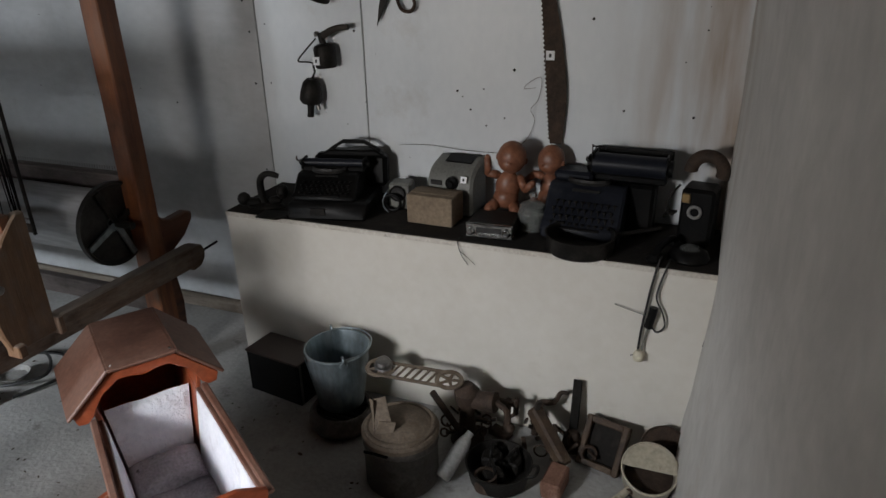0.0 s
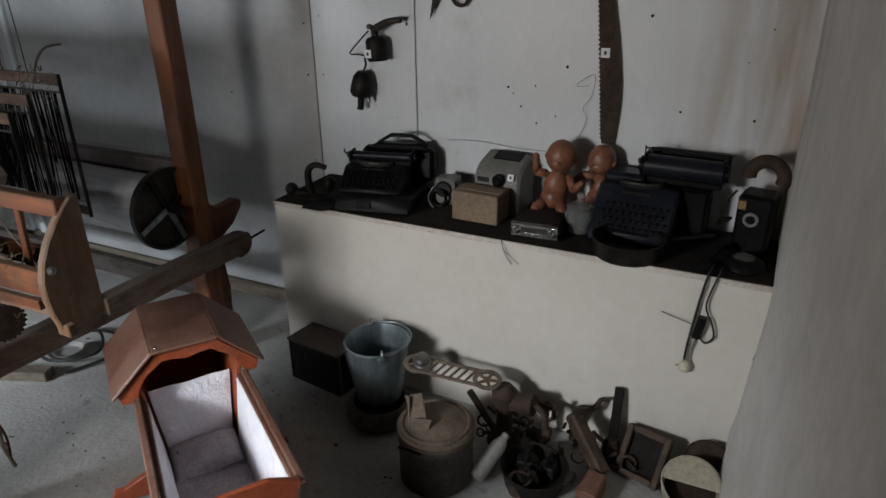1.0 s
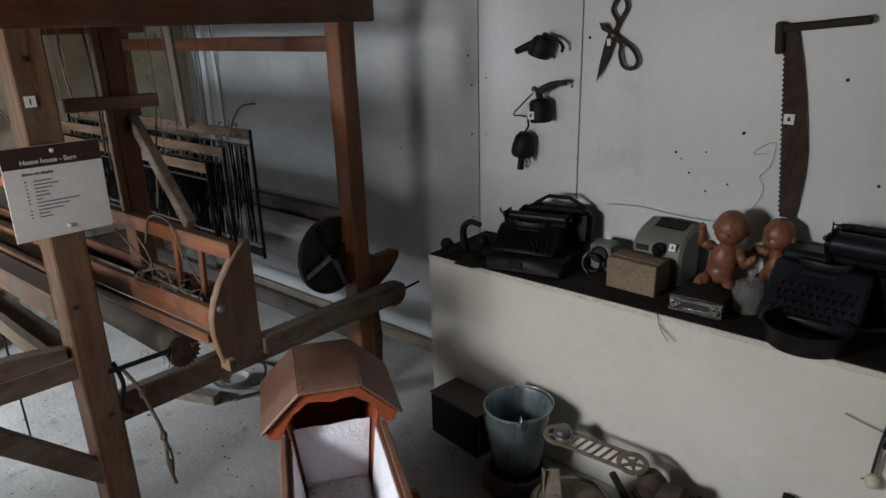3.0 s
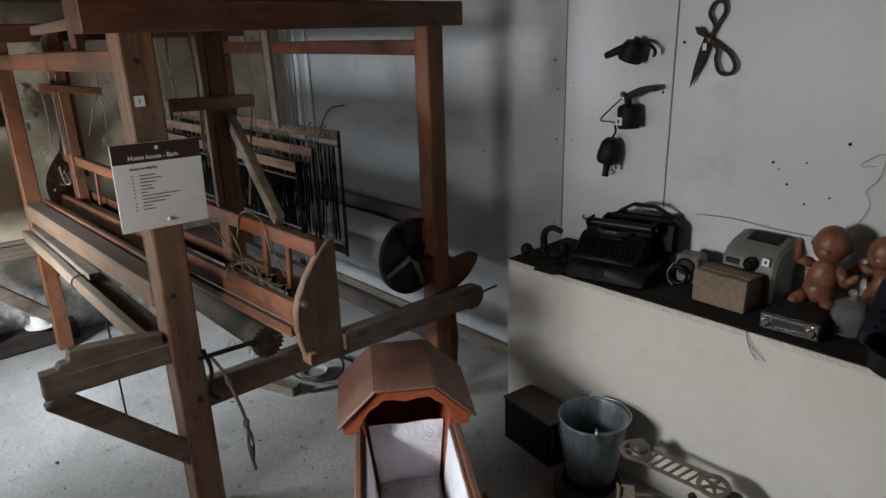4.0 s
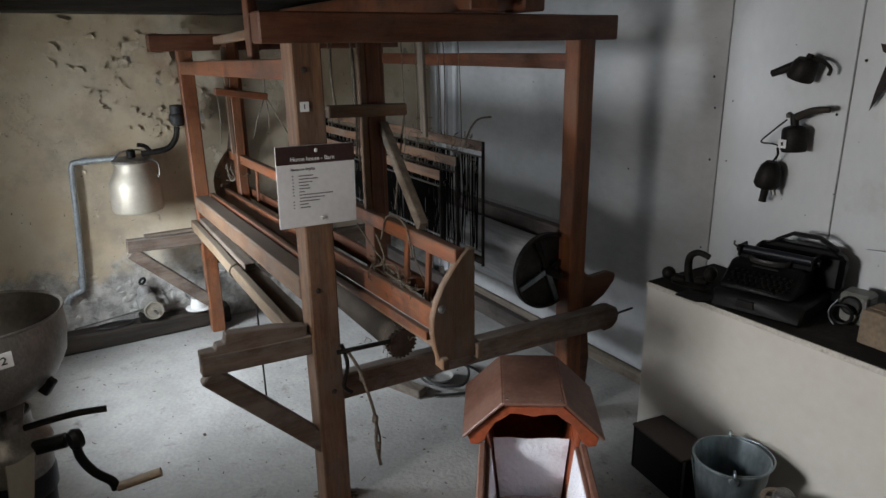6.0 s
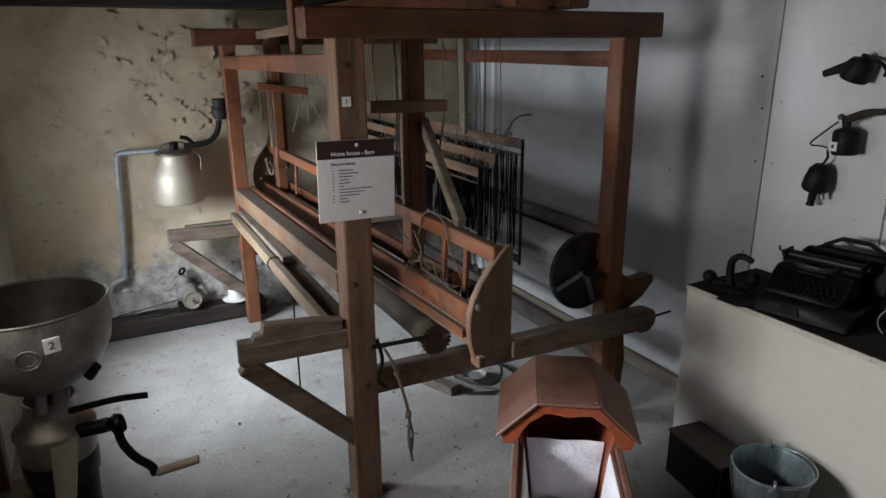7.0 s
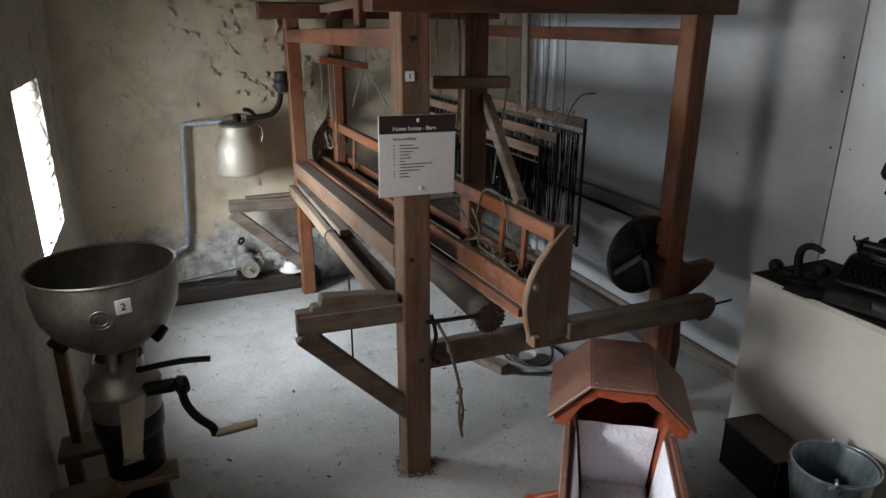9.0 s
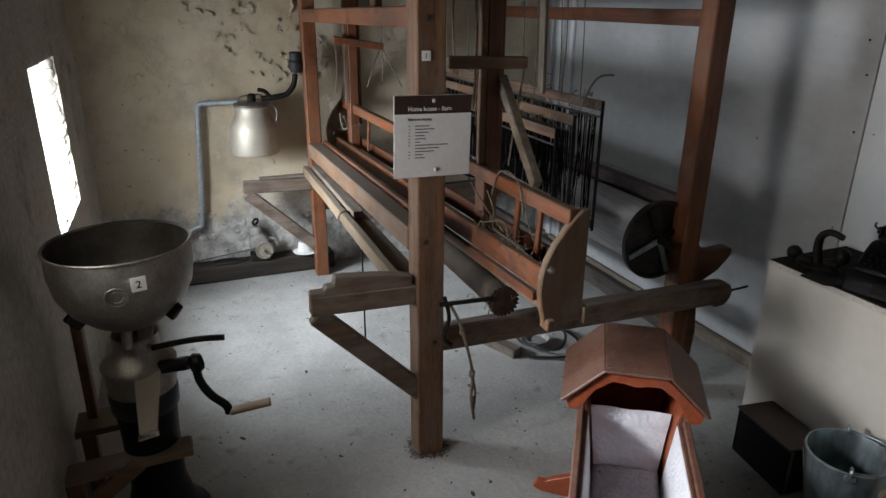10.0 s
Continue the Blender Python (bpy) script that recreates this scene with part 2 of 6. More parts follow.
M_white = material("white_painted_panel", (0.60, 0.63, 0.65), (0.74, 0.76, 0.77), 0.42, (1.3, 1.3, 0.8), 40, bump=0.06, stain=(0.40, 0.38, 0.34), stain_scale=2.2, stain_at=(0.60, 0.92), spec=0.45, grain=0.10, streak=(0.70, 2.49, 0.38, (0.34, 0.245, 0.17)))
# boards behind the loom: grime, plus the loom's shade put into the colour
M_white_shaded = material("grimy_shaded_white_panel", (0.40, 0.41, 0.415), (0.60, 0.61, 0.615), 0.45, (1.1, 1.1, 2.4), 40, bump=0.06, stain=(0.28, 0.275, 0.265), stain_scale=1.8, stain_at=(0.48, 0.85), spec=0.4, grain=0.10)
M_ledge = material("cream_painted_board", (0.60, 0.565, 0.50), (0.70, 0.665, 0.60), 0.5, (1.2, 1.2, 1.2), 30, bump=0.05, stain=(0.42, 0.37, 0.30), stain_scale=2.6, stain_at=(0.60, 0.95), grain=0.10)
M_lip = material("scuffed_cream_edge", (0.50, 0.46, 0.40), (0.62, 0.58, 0.52), 0.55, (8, 8, 8), 90, bump=0.2, stain=(0.12, 0.10, 0.08), stain_scale=14, stain_at=(0.56, 0.7))
M_cloth_dark = material("dark_grimy_board", (0.010, 0.009, 0.008), (0.024, 0.020, 0.017), 0.85, (5, 5, 5), 90, bump=0.3, stain=(0.036, 0.031, 0.026), stain_scale=6, spec=0.2)
M_plaster_e = material("lumpy_grey_plaster", (0.40, 0.385, 0.365), (0.56, 0.545, 0.52), 0.85, (1.6, 1.6, 1.1), 26, bump=0.22, dist=0.010, stain=(0.34, 0.27, 0.20), stain_scale=1.4, stain_at=(0.56, 0.86), grain=0.16, streak=(0.76, 2.45, 0.45, (0.27, 0.215, 0.15)))
M_plaster_s = material("dark_damp_plaster", (0.34, 0.32, 0.275), (0.48, 0.455, 0.40), 0.85, (2.2, 2.2, 2.2), 40, bump=0.6, dist=0.012, stain=(0.13, 0.12, 0.10), stain_scale=3.0, stain_at=(0.56, 0.75))
M_floor = material("dusty_concrete", (0.26, 0.255, 0.242), (0.41, 0.402, 0.385), 0.9, (2.2, 2.2, 2.2), 60, bump=0.5, dist=0.006, stain=(0.15, 0.142, 0.125), stain_scale=9, stain_at=(0.58, 0.74), grain=0.22)
M_dark_timber = woods("tarred_timber", (0.018, 0.014, 0.011), (0.05, 0.04, 0.032), 0.8)
M_beam = woods("stained_brown_timber", (0.055, 0.016, 0.007), (0.145, 0.047, 0.018), 0.5, stain=(0.03, 0.011, 0.005), dust=(0.13, 0.065, 0.040), knots=0.8)
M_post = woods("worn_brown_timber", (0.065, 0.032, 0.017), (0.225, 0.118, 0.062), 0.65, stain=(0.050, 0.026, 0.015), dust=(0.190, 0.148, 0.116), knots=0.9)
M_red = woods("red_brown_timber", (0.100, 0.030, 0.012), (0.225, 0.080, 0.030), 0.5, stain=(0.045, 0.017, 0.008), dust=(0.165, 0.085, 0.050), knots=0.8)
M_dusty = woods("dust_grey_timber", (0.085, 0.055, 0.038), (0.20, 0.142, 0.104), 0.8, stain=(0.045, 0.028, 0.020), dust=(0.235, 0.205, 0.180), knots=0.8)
M_dusty_dark = woods("dark_dusty_board", (0.050, 0.038, 0.034), (0.105, 0.085, 0.078), 0.8, stain=(0.035, 0.026, 0.022), dust=(0.150, 0.128, 0.118))
M_pale = woods("pale_brown_timber", (0.115, 0.060, 0.031), (0.225, 0.128, 0.070), 0.65, stain=(0.095, 0.050, 0.027), dust=(0.185, 0.155, 0.128), knots=0.7)
M_orange = woods("orange_varnished_wood", (0.125, 0.038, 0.014), (0.26, 0.088, 0.034), 0.5, stain=(0.030, 0.012, 0.007), dust=(0.125, 0.080, 0.056), knots=0.6)
M_grey_wood = woods("grey_dusty_wood", (0.105, 0.082, 0.062), (0.22, 0.185, 0.148), 0.8, stain=(0.07, 0.05, 0.036))
M_yellow_wood = woods("pale_pine_lath", (0.15, 0.098, 0.055), (0.27, 0.19, 0.115), 0.7, stain=(0.12, 0.075, 0.04), dust=(0.22, 0.185, 0.145))
M_cradle = material("orange_brown_gloss_paint", (0.27, 0.060, 0.024), (0.36, 0.086, 0.034), 0.38, (4, 4, 4), 60, bump=0.12, stain=(0.20, 0.085, 0.05), stain_scale=5, stain_at=(0.55, 0.85))
M_cradle_roof = material("dusty_brown_paint", (0.125, 0.056, 0.037), (0.20, 0.098, 0.068), 0.45, (4, 4, 4), 70, bump=0.15, stain=(0.27, 0.19, 0.155), stain_scale=4, stain_at=(0.48, 0.95))
M_linen = material("creased_white_cotton", (0.78, 0.78, 0.83), (0.86, 0.86, 0.90), 0.9, (9, 9, 9), 80, bump=0.7, dist=0.008, stain=(0.40, 0.36, 0.36), stain_scale=7, stain_at=(0.55, 0.85))
M_sheet = material("grey_mauve_sheet", (0.28, 0.245, 0.26), (0.40, 0.36, 0.37), 0.95, (9, 9, 9), 120, bump=0.6, dist=0.006, stain=(0.10, 0.085, 0.085), stain_scale=24, stain_at=(0.64, 0.70))
M_zinc = material("galvanised_zinc", (0.16, 0.20, 0.215), (0.30, 0.35, 0.37), 0.42, (14, 14, 5), 60, metal=0.75, bump=0.15, stain=(0.16, 0.17, 0.17), stain_scale=11, stain_at=(0.5, 0.75))
M_black = material("black_enamel", (0.003, 0.003, 0.0032), (0.008, 0.0075, 0.007), 0.42, (9, 9, 9), 90, bump=0.1, stain=(0.020, 0.016, 0.013), stain_scale=8, stain_at=(0.56, 0.95), spec=0.14)
M_rust = material("rusty_iron", (0.028, 0.019, 0.014), (0.075, 0.048, 0.033), 0.78, (22, 22, 22), 160, metal=0.25, bump=0.5, stain=(0.12, 0.10, 0.08), stain_scale=9, stain_at=(0.58, 0.88))
M_dark_iron = material("dark_iron", (0.008, 0.0075, 0.007), (0.026, 0.023, 0.020), 0.55, (16, 16, 16), 140, metal=0.35, bump=0.3, stain=(0.055, 0.042, 0.032), stain_scale=10, stain_at=(0.58, 0.88), spec=0.2)
M_steel = material("dull_steel", (0.13, 0.125, 0.118), (0.26, 0.25, 0.24), 0.42, (16, 16, 16), 120, metal=0.8, bump=0.15, stain=(0.09, 0.08, 0.07), stain_scale=10)
M_alu = material("cast_aluminium", (0.17, 0.158, 0.142), (0.28, 0.265, 0.245), 0.42, (9, 9, 5), 160, metal=0.5, bump=0.12, stain=(0.10, 0.09, 0.078), stain_scale=6, stain_at=(0.5, 0.85))
M_can = material("satin_aluminium_can", (0.38, 0.345, 0.285), (0.48, 0.445, 0.375), 0.58, (3, 3, 3), 60, metal=0.65, bump=0.03, grain=0.12, stain=(0.34, 0.30, 0.25), stain_scale=5, stain_at=(0.56, 0.9))
M_churn = material("dirty_tinned_iron", (0.050, 0.044, 0.039), (0.120, 0.108, 0.096), 0.6, (12, 12, 12), 100, metal=0.3, bump=0.3, stain=(0.045, 0.035, 0.027), stain_scale=8)
M_bowl_in = material("blackened_tin", (0.018, 0.017, 0.016), (0.050, 0.048, 0.046), 0.5, (8, 8, 8), 70, metal=0.5, bump=0.15)
M_bowl_tin = material("stained_tin_lining", (0.055, 0.050, 0.046), (0.125, 0.115, 0.105), 0.42, (5, 5, 5), 60, metal=0.6, bump=0.1, stain=(0.03, 0.025, 0.022), stain_scale=6, stain_at=(0.48, 0.75))
M_chrome = material("tarnished_chrome", (0.48, 0.48, 0.47), (0.66, 0.66, 0.65), 0.22, (20, 20, 20), 120, metal=1.0, bump=0.05)
M_card = material("brown_cardboard", (0.175, 0.13, 0.088), (0.25, 0.19, 0.13), 0.9, (9, 9, 9), 90, bump=0.2, stain=(0.16, 0.115, 0.075), stain_scale=7, stain_at=(0.55, 0.8))
M_grey_plastic = material("grey_enamel_case", (0.15, 0.15, 0.135), (0.20, 0.20, 0.18), 0.5, (8, 8, 8), 120, bump=0.08, stain=(0.13, 0.12, 0.10), stain_scale=7)
M_blue_grey = material("blue_grey_enamel", (0.008, 0.009, 0.013), (0.018, 0.020, 0.027), 0.4, (8, 8, 8), 120, bump=0.1, stain=(0.06, 0.054, 0.05), stain_scale=9, stain_at=(0.58, 0.9), spec=0.2)
M_skin = material("aged_pink_vinyl", (0.155, 0.060, 0.032), (0.27, 0.115, 0.066), 0.42, (14, 14, 14), 60, bump=0.12, stain=(0.12, 0.045, 0.026), stain_scale=16, stain_at=(0.50, 0.72))
M_enamel = material("chipped_cream_enamel", (0.40, 0.36, 0.27), (0.52, 0.47, 0.37), 0.38, (6, 6, 6), 60, bump=0.1, stain=(0.14, 0.07, 0.035), stain_scale=11, stain_at=(0.58, 0.66))
M_stone = material("grey_stoneware", (0.20, 0.195, 0.185), (0.30, 0.29, 0.275), 0.5, (9, 9, 9), 90, bump=0.12, stain=(0.22, 0.20, 0.17), stain_scale=8)
M_leather = material("cracked_leather", (0.034, 0.020, 0.012), (0.080, 0.050, 0.030), 0.65, (16, 16, 16), 160, bump=0.5, stain=(0.20, 0.155, 0.11), stain_scale=9, stain_at=(0.55, 0.8))
M_tan = material("dusty_tan_leather", (0.090, 0.068, 0.048), (0.175, 0.135, 0.10), 0.75, (14, 14, 14), 120, bump=0.4, stain=(0.10, 0.07, 0.045), stain_scale=11)
M_rope = material("frayed_hemp", (0.105, 0.085, 0.062), (0.22, 0.183, 0.14), 0.95, (60, 60, 60), 260, bump=0.6)
M_warp = material("grey_wound_cloth", (0.36, 0.37, 0.38), (0.47, 0.48, 0.49), 0.8, (1.5, 10, 10), 60, bump=0.12, stain=(0.27, 0.27, 0.265), stain_scale=4)
M_paper = material("white_card", (0.78, 0.79, 0.80), (0.83, 0.84, 0.85), 0.6, (5, 5, 5), 60, bump=0.02)
M_grey_ink = material("grey_print", (0.10, 0.10, 0.105), (0.13, 0.13, 0.135), 0.6, (5, 5, 5), 60, bump=0.0)
M_brown_print = material("brown_print", (0.035, 0.016, 0.014), (0.045, 0.021, 0.018), 0.55, (5, 5, 5), 60, bump=0.0)
M_ink = material("black_ink", (0.02, 0.02, 0.02), (0.03, 0.03, 0.03), 0.6, (5, 5, 5), 60, bump=0.0)
M_pipe = material("grey_painted_pipe", (0.25, 0.28, 0.30), (0.36, 0.39, 0.41), 0.45, (14, 14, 14), 90, metal=0.3, bump=0.15, stain=(0.16, 0.12, 0.09), stain_scale=12, stain_at=(0.58, 0.75))
M_cable = material("black_rubber_flex", (0.014, 0.014, 0.014), (0.028, 0.027, 0.026), 0.6, (40, 40, 40), 200, bump=0.1)
M_plug = material("yellowed_plastic", (0.50, 0.45, 0.34), (0.60, 0.55, 0.43), 0.45, (14, 14, 14), 90, bump=0.05)
M_gravel = material("pale_gravel", (0.55, 0.53, 0.48), (0.72, 0.70, 0.65), 0.95, (9, 9, 9), 60, bump=0.5, coords="Object")
M_brick = material("red_clay_brick", (0.15, 0.075, 0.050), (0.23, 0.12, 0.085), 0.9, (16, 16, 16), 140, bump=0.5, stain=(0.36, 0.27, 0.21), stain_scale=9, stain_at=(0.55, 0.8))
M_porcelain = material("white_porcelain", (0.74, 0.74, 0.72), (0.80, 0.80, 0.78), 0.2, (6, 6, 6), 60, bump=0.02)

M_glass = bpy.data.materials.new("dusty_glass")
M_glass.use_nodes = True
gb = M_glass.node_tree.nodes["Principled BSDF"]
gb.inputs["Transmission Weight"].default_value = 0.9
gb.inputs["Roughness"].default_value = 0.16
gb.inputs["Base Color"].default_value = (0.80, 0.83, 0.80, 1)
gb.inputs["IOR"].default_value = 1.45


def peeling(name):
    """Old limewash in three layers: pale wash, buff plaster and grey render, with ragged edges, damp bloom and pock marks."""
    mt = bpy.data.materials.new(name)
    mt.use_nodes = True
    n, l = mt.node_tree.nodes, mt.node_tree.links
    bs = n["Principled BSDF"]
    tc = n.new("ShaderNodeTexCoord")

    def noise_of(scale, detail=8, rough=0.6):
        t = n.new("ShaderNodeTexNoise")
        t.inputs["Scale"].default_value = scale
        t.inputs["Detail"].default_value = detail
        t.inputs["Roughness"].default_value = rough
        l.new(tc.outputs["Object"], t.inputs["Vector"])
        return t.outputs["Fac"]

    def ramp_of(src, p0, p1, c0=(0, 0, 0), c1=(1, 1, 1)):
        r = n.new("ShaderNodeValToRGB")
        r.color_ramp.elements[0].position, r.color_ramp.elements[1].position = p0, p1
        r.color_ramp.elements[0].color, r.color_ramp.elements[1].color = (*c0, 1), (*c1, 1)
        l.new(src, r.inputs["Fac"])
        return r.outputs["Color"]

    def mixed(f, a, b):
        m = n.new("ShaderNodeMix")
        m.data_type = "RGBA"
        l.new(f, m.inputs["Factor"])
        for k, v in (("A", a), ("B", b)):
            if isinstance(v, tuple):
                m.inputs[k].default_value = (*v, 1)
            else:
                l.new(v, m.inputs[k])
        return m.outputs["Result"]

    base = ramp_of(noise_of(2.4), 0.3, 0.7, (0.45, 0.375, 0.255), (0.60, 0.515, 0.375))
    warm = ramp_of(noise_of(1.1, 5), 0.46, 0.66)
    col = mixed(warm, base, (0.52, 0.395, 0.255))
    bloom = ramp_of(noise_of(1.7, 9, 0.62), 0.44, 0.70)
    col = mixed(bloom, col, (0.64, 0.585, 0.475))
    smoke = ramp_of(noise_of(2.9, 10, 0.66), 0.50, 0.70)
    col = mixed(smoke, col, (0.36, 0.305, 0.230))
    pale = ramp_of(noise_of(3.1, 10, 0.68), 0.585, 0.615)
    col = mixed(pale, col, (0.60, 0.535, 0.415))
    grey = ramp_of(noise_of(4.4, 9, 0.66), 0.655, 0.675)
    col = mixed(grey, col, (0.31, 0.285, 0.24))
    rust = ramp_of(noise_of(1.9, 7, 0.6), 0.60, 0.74)
    col = mixed(rust, col, (0.37, 0.265, 0.18))
    specks = ramp_of(noise_of(46, 3, 0.5), 0.70, 0.74)
    col = mixed(specks, col, (0.20, 0.17, 0.13))
    # rising damp: a ragged grey bloom of salts along the foot
    sep_z = n.new("ShaderNodeSeparateXYZ")
    l.new(tc.outputs["Object"], sep_z.inputs["Vector"])
    rise = n.new("ShaderNodeMath")
    rise.operation = "MULTIPLY_ADD"
    l.new(noise_of(3.6, 9, 0.68), rise.inputs[0])
    rise.inputs[1].default_value = -0.78
    l.new(sep_z.outputs["Z"], rise.inputs[2])
    damp = ramp_of(rise.outputs[0], 0.0, 0.12, (1, 1, 1), (0, 0, 0))
    salts = ramp_of(noise_of(11, 9, 0.7), 0.40, 0.62, (0.26, 0.25, 0.232), (0.58, 0.565, 0.53))
    col = mixed(damp, col, salts)
    l.new(col, bs.inputs["Base Color"])
    bs.inputs["Roughness"].default_value = 0.9
    add = n.new("ShaderNodeMath")
    add.operation = "MULTIPLY_ADD"
    l.new(noise_of(38, 6), add.inputs[0])
    add.inputs[1].default_value = 0.35
    l.new(pale, add.inputs[2])
    sub = n.new("ShaderNodeMath")
    sub.operation = "SUBTRACT"
    l.new(add.outputs[0], sub.inputs[0])
    l.new(grey, sub.inputs[1])
    bp = n.new("ShaderNodeBump")
    bp.inputs["Strength"].default_value = 0.55
    bp.inputs["Distance"].default_value = 0.006
    l.new(sub.outputs[0], bp.inputs["Height"])
    l.new(bp.outputs["Normal"], bs.inputs["Normal"])
    return mt


M_peel = peeling("peeling_limewash")

# ---- the room ----
WX, NY, SY, CZ = -3.25, 2.495, -0.20, 2.15


def lumpy(nx, ny, size_x, size_y, amp, seedv, freq=2.2):
    """A sheet in the xy plane with a hand-made unevenness along z."""
    t = bmesh.new()
    grid = [[t.verts.new((size_x * i / nx, size_y * j / ny, amp * noise.noise(V(freq * size_x * i / nx + seedv, freq * size_y * j / ny, seedv)) +
                          amp * 0.3 * noise.noise(V(9 * size_x * i / nx, 9 * size_y * j / ny + seedv, 0)))) for j in range(ny + 1)] for i in range(nx + 1)]
    for i in range(nx):
        for j in range(ny):
            t.faces.new((grid[i][j], grid[i + 1][j], grid[i + 1][j + 1], grid[i][j + 1]))
    return t


fl = lumpy(80, 60, 5.4, 3.6, 0.004, 3.0)
fl.transform(Matrix.Translation((-3.6, -0.6, 0)))
r = bmesh.ops.extrude_face_region(fl, geom=fl.faces[:])
bmesh.ops.translate(fl, vec=(0, 0, -0.12), verts=[g for g in r["geom"] if isinstance(g, bmesh.types.BMVert)])
floor = tagged(part("floor", fl, M_floor, smooth=True), "pale dusty concrete floor with dark stains and grit", "floor", kind="structure")

ground = tagged(part("ground", box((0, 0, -0.17), (240, 240, 0.06), 0), M_gravel), "pale gravel yard outside the barn", "ground", kind="structure")

# west wall: peeling limewash
ww = lumpy(110, 80, NY - SY + 0.3, CZ, 0.010, 8.0, 3.0)
ww.transform(Matrix(((0, 0, 1, WX), (1, 0, 0, SY - 0.3), (0, 1, 0, 0), (0, 0, 0, 1))))
wall_west = tagged(part("wall_west", ww, M_peel, smooth=True), "old rough wall with peeling, flaking limewash", "wall", kind="structure")
tagged(part("wall_west_backing", box((WX - 0.2, 1.15, CZ / 2), (0.36, 3.4, CZ), 0), M_plaster_s), "thick masonry behind the peeling limewash", "wall", kind="structure")

# east wall: lumpy plaster, running slightly outwards
ew = lumpy(90, 70, 3.1, CZ, 0.012, 21.0, 2.0)
for v in ew.verts:
    along, up, lump = v.co.x, v.co.y, v.co.z
    y = 2.52 - along
    v.co = V(0.752 + 0.075 * max(0.0, 2.15 - y) ** 2 + 0.075 * min(0.0, up - 0.69) - lump, y, up)
tagged(part("wall_east", ew, M_plaster_e, smooth=True), "uneven grey plastered wall with brown damp streaks", "wall", kind="structure")
bk = box((1.62, 1.0, CZ / 2), (0.3, 3.4, CZ), 0)
tagged(part("wall_east_backing", bk, M_plaster_s), "thick masonry behind the grey plaster", "wall", kind="structure")

# south wall with its two windows; the window's reveal is ragged
WIN = (-2.62, -2.02, 0.70, 1.31)
SIDE = (-1.06, -0.58, 1.04, 1.50)


def south_piece(x0, x1, z0, z1):
    return box(((x0 + x1) / 2, SY - 0.16, (z0 + z1) / 2), (x1 - x0, 0.32, z1 - z0), 0)


ws = south_piece(-3.6, WIN[0], 0, CZ)
for a in ((WIN[0], WIN[1], 0, WIN[2]), (WIN[0], WIN[1], WIN[3], CZ), (WIN[1], SIDE[0], 0, CZ), (SIDE[0], SIDE[1], 0, SIDE[2]), (SIDE[0], SIDE[1], SIDE[3], CZ), (SIDE[1], 1.9, 0, CZ)):
    ws = join(ws, south_piece(*a))
wall_south = tagged(part("wall_south", ws, M_plaster_s), "dark rough plastered wall with a small window", "wall", kind="structure")
rag = bmesh.new()
rr = random.Random(4)
for side in range(4):
    x0, x1, z0, z1 = WIN
    count = 13
    for i in range(count):
        s = (i + 0.5) / count
        w = 0.5 * (x1 - x0 if side < 2 else z1 - z0) / count * rr.uniform(0.6, 1.5)
        if side == 0:
            c = (x0 + s * (x1 - x0), SY - 0.03, z0 - 0.008)
        elif side == 1:
            c = (x0 + s * (x1 - x0), SY - 0.03, z1 + 0.008)
        elif side == 2:
            c = (x0 - 0.002, SY - 0.03, z0 + s * (z1 - z0))
        else:
            c = (x1 + 0.001, SY - 0.03, z0 + s * (z1 - z0))
        ball(c, w, rag, (1.0 if side < 2 else 0.55, 0.9, 0.55 if side < 2 else 1.15), 2)
for v in rag.verts:
    v.co += V(1, 1, 1) * 0.016 * noise.noise(v.co * 26)
part("window_reveal", rag, M_plaster_s, wall_south, "crumbling plaster edge of the window opening", smooth=True)

ceil = box((-1.05, 1.05, CZ + 0.06), (5.4, 3.9, 0.12), 0)
for i in range(7):
    beam((-3.5 + 0.7 * i, -0.5, CZ - 0.05), (-3.5 + 0.7 * i, 2.8, CZ - 0.05), 0.09, 0.12, 0.006, bm=ceil)
tagged(part("ceiling", ceil, M_dark_timber["y"]), "dark boarded ceiling on rough joists", "ceiling", kind="structure")
tagged(part("wall_plate", beam((WX + 0.07, SY, 1.80), (WX + 0.07, NY, 1.80), 0.14, 0.15, 0.008, 0.003, segs=6), M_dark_timber["y"]), "black timber wall plate over the peeling wall", "beam", kind="structure")
tagged(part("sill_beam", beam((WX + 0.055, SY, 0.05), (WX + 0.055, 1.03, 0.05), 0.115, 0.10, 0.010, 0.003, segs=6), M_dark_timber["y"]), "blackened timber beam along the foot of the peeling wall", "beam", kind="structure")

# north wall: white boards with open seams and nail heads
wall_north = tagged(part("wall_north", box((-1.2, NY + 0.11, CZ / 2), (5.0, 0.2, CZ), 0), M_plaster_s), "wall lined with white painted boards, dark seams and nails", "wall", kind="structure")
# the leftmost panel takes the white with painted-in shade
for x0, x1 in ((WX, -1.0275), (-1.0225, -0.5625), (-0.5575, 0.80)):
    part("panel", box(((x0 + x1) / 2, NY + 0.006, CZ / 2), (x1 - x0, 0.012, CZ), 0.002), M_white_shaded if x0 < -2 else M_white, wall_north)
heads = bmesh.new()
rn = random.Random(12)
spots = [(-1.482, 1.002), (-1.077, 1.416), (-1.06, 1.10), (-0.985, 1.105), (-0.564, 1.05), (-1.06, 0.74), (-0.012, 1.021), (-0.53, 1.48), (-0.595, 1.31), (-1.06, 1.30), (0.40, 1.07), (0.62, 1.06),
         (-0.985, 1.33), (-0.14, 1.045), (-0.09, 1.12), (0.02, 1.19), (0.63, 1.33), (0.28, 1.36), (-0.17, 1.09), (-0.19, 1.11), (-0.08, 0.99)]
